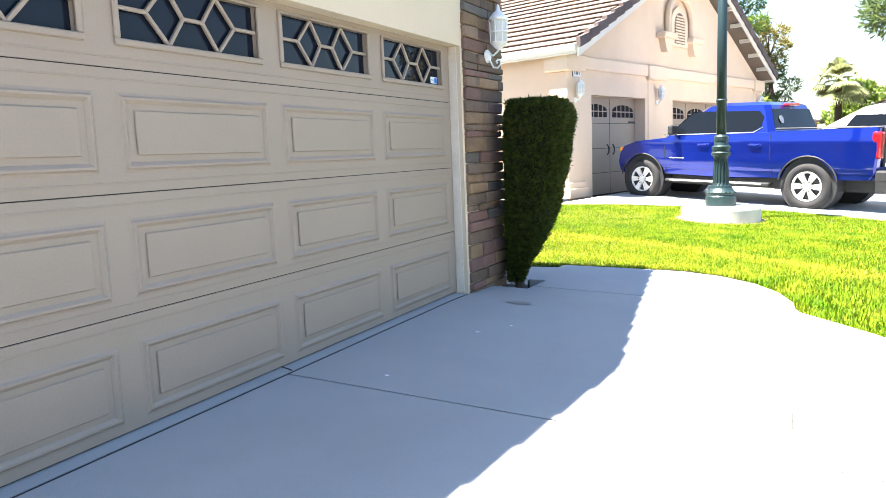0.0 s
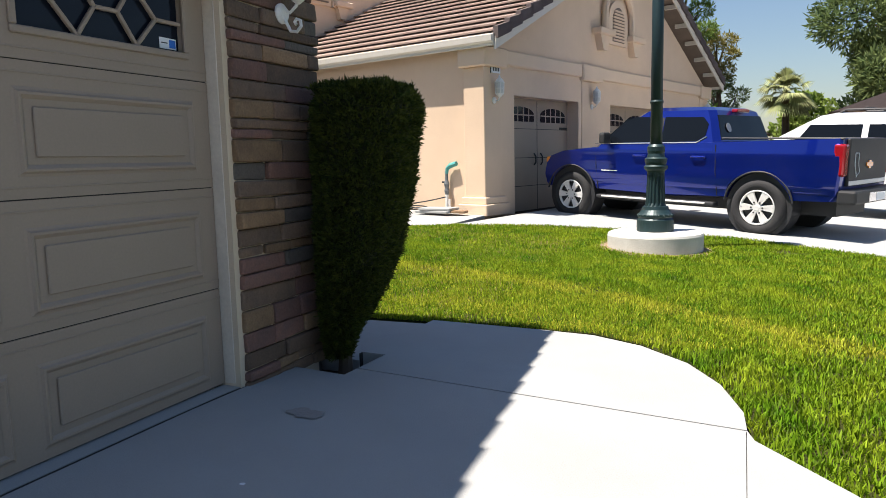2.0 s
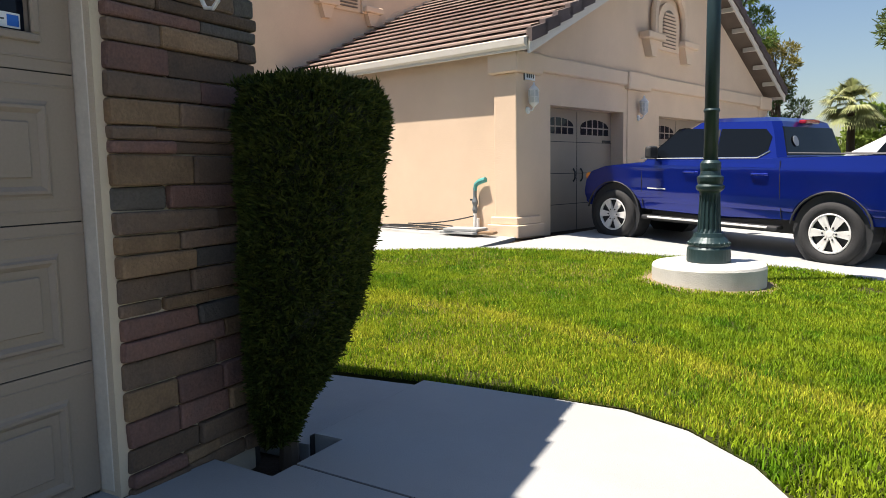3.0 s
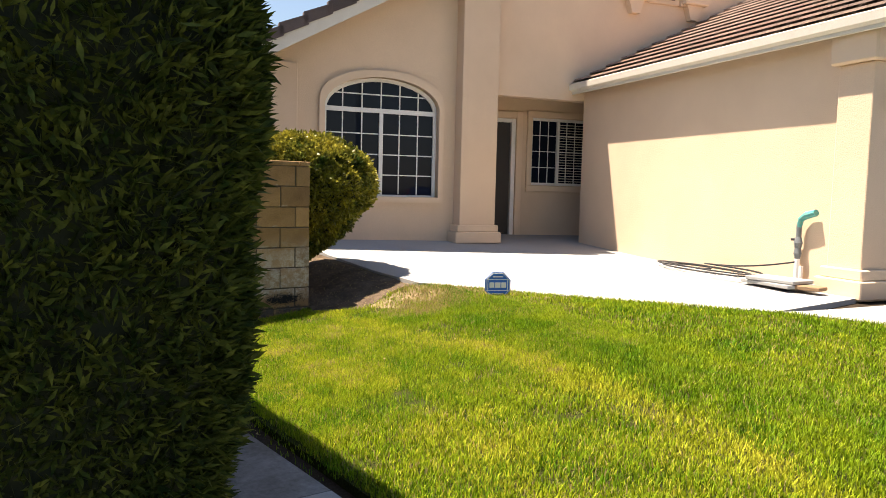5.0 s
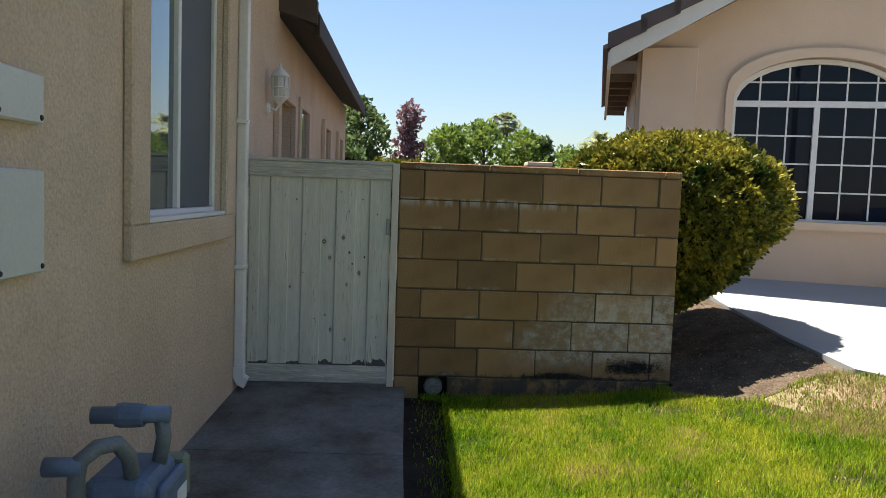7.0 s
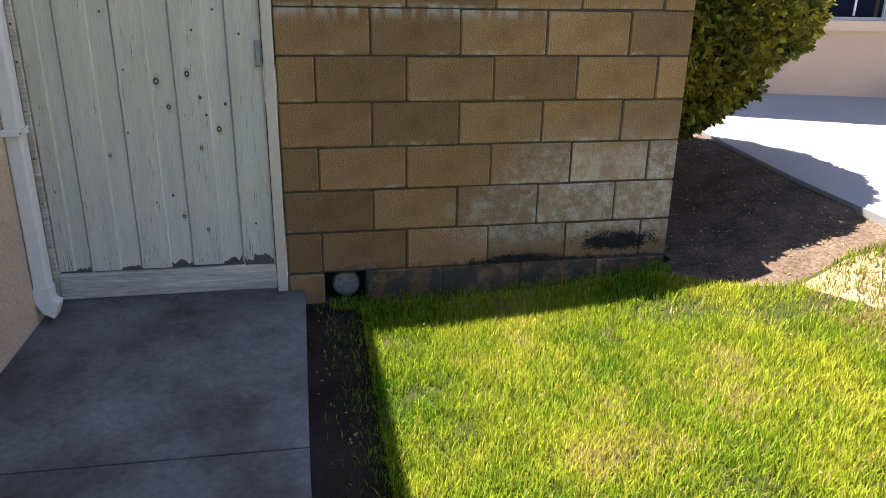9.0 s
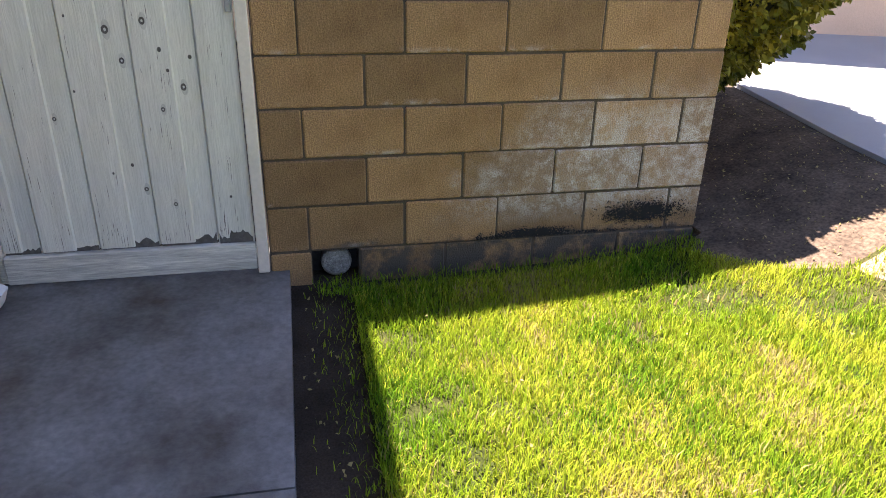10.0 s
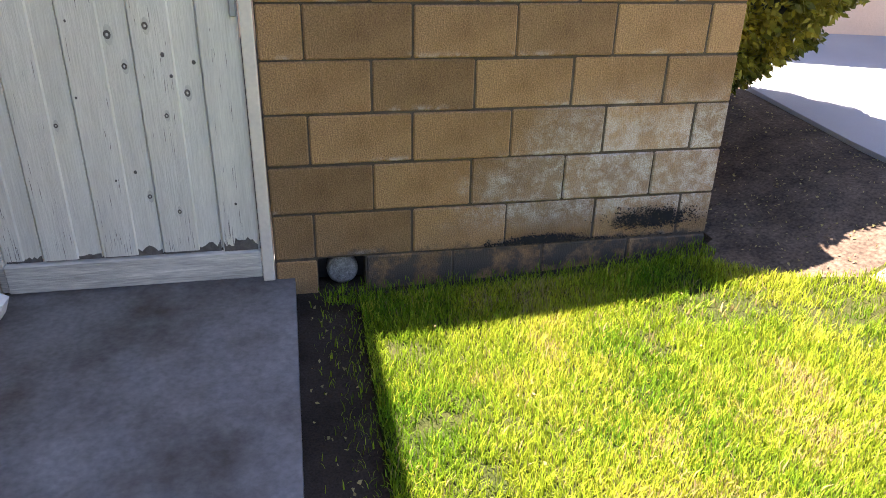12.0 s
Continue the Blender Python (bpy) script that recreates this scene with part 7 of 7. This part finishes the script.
def hose_mesh():
    bm = bmesh.new()
    pts = []
    g = random.Random(3)
    z0 = 0.655
    for k in range(150):
        t = k / 149
        a = t * 2 * math.pi * 3.3
        R = 0.32 + 0.12 * math.sin(a * 0.37)
        p = NM @ Vector((-2.05 + R * 2.0 * math.cos(a) + 0.25 * math.sin(t * 9), -0.42 + R * 0.62 * math.sin(a), 0))
        pts.append((p.x, p.y, z0 + 0.012 + 0.012 * (k // 46)))
    q = NM @ Vector((-0.82, -0.09, 0))
    last = Vector(pts[-1])
    for t in np.linspace(0.1, 1, 10):
        pts.append((last.x + (q.x - last.x) * t, last.y + (q.y - last.y) * t, last.z + 0.16 * t ** 2))
    add_tube(bm, pts, 0.011, 6)
    return bm


build_tap()


# ---- trees and distance ----
def tree(name, x, y, h, crown_r, mats, label, z0=0.1, shape="round", n=2600, leaf=0.22, seed=1, slim=0.28, bottom=0.3):
    """A tapered trunk with limbs and a crown of leaf clumps with gaps."""
    g = np.random.default_rng(seed)
    e = empty(name, pose(x, y, z0), label, "tree")
    r = random.Random(seed)
    bm = bmesh.new()
    add_tube(bm, [(0, 0, -0.2), (0.03 * h, 0.01 * h, h * 0.35), (0.0, 0.02 * h, h * 0.8)], [0.035 * h, 0.022 * h, 0.006 * h], 8)
    clumps = []
    k = 26 if shape != "cone" else 34
    for i in range(k):
        t = bottom + (1 - bottom) * (i + 0.5) / k
        a = i * 2.4 + r.uniform(-0.4, 0.4)
        prof = {"round": math.sqrt(max(0.05, 1 - (2 * (t - bottom) / (1 - bottom) - 0.9) ** 2)), "cone": 1.05 - (t - bottom) / (1 - bottom), "column": 1.0 - 0.25 * (t - bottom) / (1 - bottom), "tall": 0.45 + 0.55 * math.sin(math.pi * min(1, (t - bottom) / (1 - bottom) * 0.95 + 0.05))}[shape]
        d = crown_r * prof * r.uniform(0.45, 0.95)
        c = (d * math.cos(a), d * math.sin(a), h * t)
        clumps.append((c, crown_r * r.uniform(0.28, 0.42) * (0.6 + 0.4 * prof)))
        add_tube(bm, [(0, 0.01 * h, max(0.15, t - 0.18) * h), (c[0] * 0.6, c[1] * 0.6, h * (t - 0.05)), c], [0.008 * h, 0.005 * h, 0.002 * h], 5)
    part("trunk", bm, BARK, e)
    per = n // k
    P, N = [], []
    for c, s in clumps:
        d = g.normal(0, 1, (per, 3))
        d /= np.linalg.norm(d, axis=1, keepdims=True)
        rr = s * g.uniform(0.35, 1.0, (per, 1)) ** 0.6
        P.append(np.array(c) + d * rr * np.array([1, 1, 0.75]))
        N.append(d + np.array([0, 0, 0.4]))
    P, N = np.concatenate(P), np.concatenate(N)
    cut = np.array_split(np.arange(len(P)), len(mats))
    for j, (mt, ix) in enumerate(zip(mats, cut)):
        tufts("crown", P[ix], N[ix], leaf, mt, e, slim, 0.9, seed + j, 3)
    return e


def palm(x, y, h, fr, label, seed=5, z0=0.1, n=46):
    e = empty("palm_tree", pose(x, y, z0), label, "palm tree")
    r = random.Random(seed)
    part("trunk", tube([(0, 0, -0.2), (0.05, 0, h * 0.5), (0, 0, h)], [0.26, 0.2, 0.17], 8), BARK, e)
    P, F = [], []
    for i in range(n):
        a = i * 2.399
        el = r.uniform(-0.7, 1.25)
        L = fr * r.uniform(0.8, 1.1)
        d = Vector((math.cos(a) * math.cos(el), math.sin(a) * math.cos(el), math.sin(el)))
        side = d.cross(Vector((0, 0, 1))).normalized()
        stem = d * L * 0.45
        for k in range(17):
            sp = (k - 8) / 8 * 1.15
            q = (d * math.cos(sp) + side * math.sin(sp)).normalized()
            tip = stem + q * L * 0.6 - Vector((0, 0, 0.14 * L * (1 + abs(sp))))
            w = q.cross(Vector((0, 0, 1))).normalized() * 0.035 * fr
            b = len(P)
            mid = stem + q * L * 0.33
            P += [tuple(stem + Vector((0, 0, h))), tuple(mid + w + Vector((0, 0, h))), tuple(tip + Vector((0, 0, h))), tuple(mid - w + Vector((0, 0, h)))]
            F.append((b, b + 1, b + 2, b + 3))
        b = len(P)
        w = side * 0.02 * fr
        o = Vector((0, 0, h))
        P += [tuple(o + w), tuple(o - w), tuple(stem + o - w * 0.6), tuple(stem + o + w * 0.6)]
        F.append((b, b + 1, b + 2, b + 3))
    ob = raw("fronds", P, F, PALMG, e)
    ob["kind"] = "stuff"
    return e


# beyond the street and the neighbouring house
tree("pine_tree", -3.2, 41, 12.5, 1.6, [PINE, GREEN], "tall airy green tree behind the house", shape="tall", n=5200, leaf=0.24, seed=3, slim=0.12, bottom=0.12)
tree("pine_tree", -1.5, 44, 7.6, 1.4, [PINE, PINE, PINEG], "narrow pine with bare gaps", shape="tall", n=3600, leaf=0.22, seed=14, slim=0.12, bottom=0.1)
tree("cedar_tree", 7.6, 38, 13.5, 4.6, [PINE, PINE, PINEG], "large dense dark conifer with golden sprays", shape="column", n=24000, leaf=0.36, seed=5, slim=0.11, bottom=0.03)
tree("cedar_tree", 12.6, 40, 14.0, 4.8, [PINEG, PINE], "large conifer with golden brown sprays", shape="column", n=14000, leaf=0.36, seed=6, slim=0.11, bottom=0.05)
palm(1.9, 47, 4.5, 1.6, "fan palm with a skirt of pale fronds")
tree("round_tree", 3.2, 52, 4.6, 2.2, [GREEN], "leafy green tree in the distance", n=1500, leaf=0.3, seed=9)
tree("round_tree", -2.8, 36, 4.0, 2.0, [GREEN], "leafy green tree behind the garage", n=1500, leaf=0.26, seed=19)


def far_house(x, y, w, d, h, label, turn=0):
    e = empty("distant_house", pose(x, y, 0.1, 0, 0, turn), label, "house")
    part("wall", box((-w / 2, -d / 2, 0), (w / 2, d / 2, h)), STUCCO_N, e)
    rf = part("roof", prism([(-w / 2 - 0.5, h - 0.1), (w / 2 + 0.5, h - 0.1), (0.0, h + 1.7)], -d / 2 - 0.5, d / 2 + 0.5, "y"), TILED, e)
    for k in (-0.28, 0.28):
        wd = part("window", box((w * k - 0.6, -d / 2 - 0.03, 1.0), (w * k + 0.6, -d / 2 + 0.02, 2.2)), GLASS, e)
        part("window_frame", box((w * k - 0.68, -d / 2 - 0.02, 0.92), (w * k + 0.68, -d / 2 - 0.012, 0.99)), WHITE, wd)
    return e


far_house(7.6, 33, 9.0, 8.0, 2.7, "distant single-storey house with a grey roof")
far_house(-6, 60, 14, 8, 2.7, "distant single-storey house with a grey roof")

# behind the gate and the block wall
for i, (y, x, h, cr, mt, sd) in enumerate(((3.2, -31, 4.6, 1.9, [GREEN], 31), (5.6, -30, 4.9, 1.5, [PINE], 32), (9.3, -33, 4.3, 1.5, [GREEN], 33), (10.8, -34, 4.6, 1.7, [GREEN], 34),
                                          (12.6, -33, 4.2, 1.3, [GREEN], 35), (15.6, -38, 3.9, 1.5, [PINE, GREEN], 36), (17.5, -36, 3.7, 1.5, [GREEN], 37), (1.0, -33, 4.4, 1.8, [GREEN], 38))):
    tree("garden_tree", x, y, h, cr, mt, "sunlit green garden tree beyond the wall", n=1500, leaf=0.2, seed=sd)
tree("plum_tree", -25, 7.55, 4.3, 0.45, [PURPLE], "slender purple-leaved tree beyond the gate", shape="tall", n=520, leaf=0.17, seed=41)
tree("small_spruce", -33, 13.4, 4.0, 0.8, [PINE], "small dark spruce beyond the wall", shape="cone", n=900, leaf=0.17, seed=42)
palm(-40, 17.6, 4.2, 1.3, "small palm over distant gardens", 8)
palm(-52, 14.2, 6.6, 1.2, "small palm over distant gardens", 9)


def clipped_hedge(x, y, w, d, h, mat, label, seed):
    e = empty("garden_hedge", pose(x, y, 0.1), label, "hedge")
    # near-black box painting the shade inside the hedge
    part("core", box((-w / 2 + 0.1, -d / 2 + 0.1, 0), (w / 2 - 0.1, d / 2 - 0.1, h - 0.1)), BUSHCORE, e)
    g = np.random.default_rng(seed)
    n = 2500
    P = np.stack([g.uniform(-w / 2, w / 2, n), g.uniform(-d / 2, d / 2, n), g.uniform(0.2, h, n)], 1)
    ax = g.integers(0, 3, n)
    P[ax == 0, 0] = np.sign(P[ax == 0, 0]) * w / 2
    P[ax == 1, 1] = np.sign(P[ax == 1, 1]) * d / 2
    P[ax == 2, 2] = h
    tufts("leaves", P, np.tile([0.3, 0, 1.0], (n, 1)), 0.14, mat, e, 0.3, 0.9, seed, 2)


clipped_hedge(-21.5, 5.3, 1.2, 2.0, 2.5, PINE, "dark clipped hedge beyond the gate", 51)
clipped_hedge(-20.5, 7.3, 1.2, 1.2, 2.2, BUSH, "yellow-green clipped shrub beyond the gate", 52)
ch = empty("chimney", pose(-30, 12.6, 0.1), "pale brick chimney of a distant house", "chimney")
part("stack", box((-0.4, -0.4, 0), (0.4, 0.4, 2.75), 0.02), STUCCO_N, ch)
part("cap", box((-0.48, -0.48, 2.75), (0.48, 0.48, 2.9), 0.02), STUCCO_T, ch)
bw = obj("wall_yard", box((-40.3, -20, 0), (-40.1, 40, 2.4)), JOINT)
tagged(bw, "tan block wall at the end of the yards", "wall", kind="structure")


# ---- stains, drift and litter ----
def blot(name, cx, cy, rx, ry, zf, mat, label, seed=1, lift=0.004, n=22):
    r = random.Random(seed)
    bm = bmesh.new()
    pts = [(cx + rx * math.cos(2 * math.pi * k / n) * r.uniform(0.6, 1.1), cy + ry * math.sin(2 * math.pi * k / n) * r.uniform(0.6, 1.1)) for k in range(n)]
    vs = [bm.verts.new((x, y, float(zf(x, y)) + lift)) for x, y in pts]
    f = bm.faces.new(vs)
    if f.normal.z < 0:
        f.normal_flip()
    ob = obj(name, bm, mat)
    return tagged(ob, label, "stain", kind="stuff")


OIL = material("old_oil_stain", (0.26, 0.245, 0.23), 0.85, var=(0.34, 0.32, 0.29), scale=14, fine=(90, 0.1))
blot("oil_stain", -1.42, 5.54, 0.11, 0.07, drive_z, OIL, "dark grey oil stain on the concrete", 4)


for k, (x, y) in enumerate(((-1.45, 3.60), (-1.23, 4.84), (-1.37, 4.61))):
    blot("paint_spot", x, y, 0.016, 0.012, drive_z, SIGNWHITE, "small white spot on the concrete", k + 20, 0.0015, 10)


def build_mould():
    """Black mould in small flakes low on the free end of the block wall."""
    g = np.random.default_rng(61)
    # black mould low on the free end
    n = 60000
    Y, Z = g.uniform(8.4, 9.44, n), g.uniform(0.365, 0.52, n)
    d1 = np.exp(-((Y - 9.18) / 0.12) ** 2 - ((Z - 0.455) / 0.03) ** 2) + np.exp(-((Y - 8.66) / 0.10) ** 2 - ((Z - 0.385) / 0.014) ** 2) + 0.45 * np.exp(-((Y - 8.4) / 0.5) ** 2 - ((Z - 0.372) / 0.008) ** 2)
    nz = np.array([noise.noise((a * 22, b * 22, 3)) for a, b in zip(Y, Z)])
    keep = g.uniform(0, 1, n) < np.clip(d1 * (0.8 + nz * 1.2), 0, 1)
    Y, Z = Y[keep], Z[keep]
    m = len(Y)
    s = g.uniform(0.0012, 0.0045, m)
    x = np.full(m, -6.8955) + g.uniform(0, 0.0012, m)
    V = np.stack([np.stack([x, Y + s * np.cos(k * math.pi / 2), Z + s * np.sin(k * math.pi / 2)], 1) for k in range(4)], 1).reshape(-1, 3)
    ob = raw("mould", V, np.arange(4 * m).reshape(m, 4), TAR)
    tagged(ob, "black mould low on the block wall", "stain", kind="stuff")


build_mould()


def build_litter():
    g = np.random.default_rng(71)
    n = 1120
    X = np.concatenate([g.uniform(-6.85, -3.5, 160), g.uniform(-8.6, -6.4, 900), g.uniform(-6.6, -3.8, 60)])
    Y = np.concatenate([g.uniform(7.62, 7.95, 160), g.uniform(9.5, 10.45, 900), g.uniform(8.0, 9.6, 60)])
    Z = ground_z(X, Y) - 0.03
    Z[160:1060] += 0.013
    Z[-60:] += 0.055
    a = g.uniform(0, 2 * math.pi, n)
    s = g.uniform(0.003, 0.010, n)
    V = []
    for k, el in ((0, 1.0), (1, 0.55), (2, 1.0), (3, 0.55)):
        V.append(np.stack([X + s * el * np.cos(a + k * math.pi / 2), Y + s * el * np.sin(a + k * math.pi / 2), Z + g.uniform(0, 0.012, n)], 1))
    ob = raw("fallen_leaves", np.stack(V, 1).reshape(-1, 3), np.arange(4 * n).reshape(n, 4), DRY)
    tagged(ob, "small dry leaves and chips on the soil", "litter", kind="stuff")


build_litter()
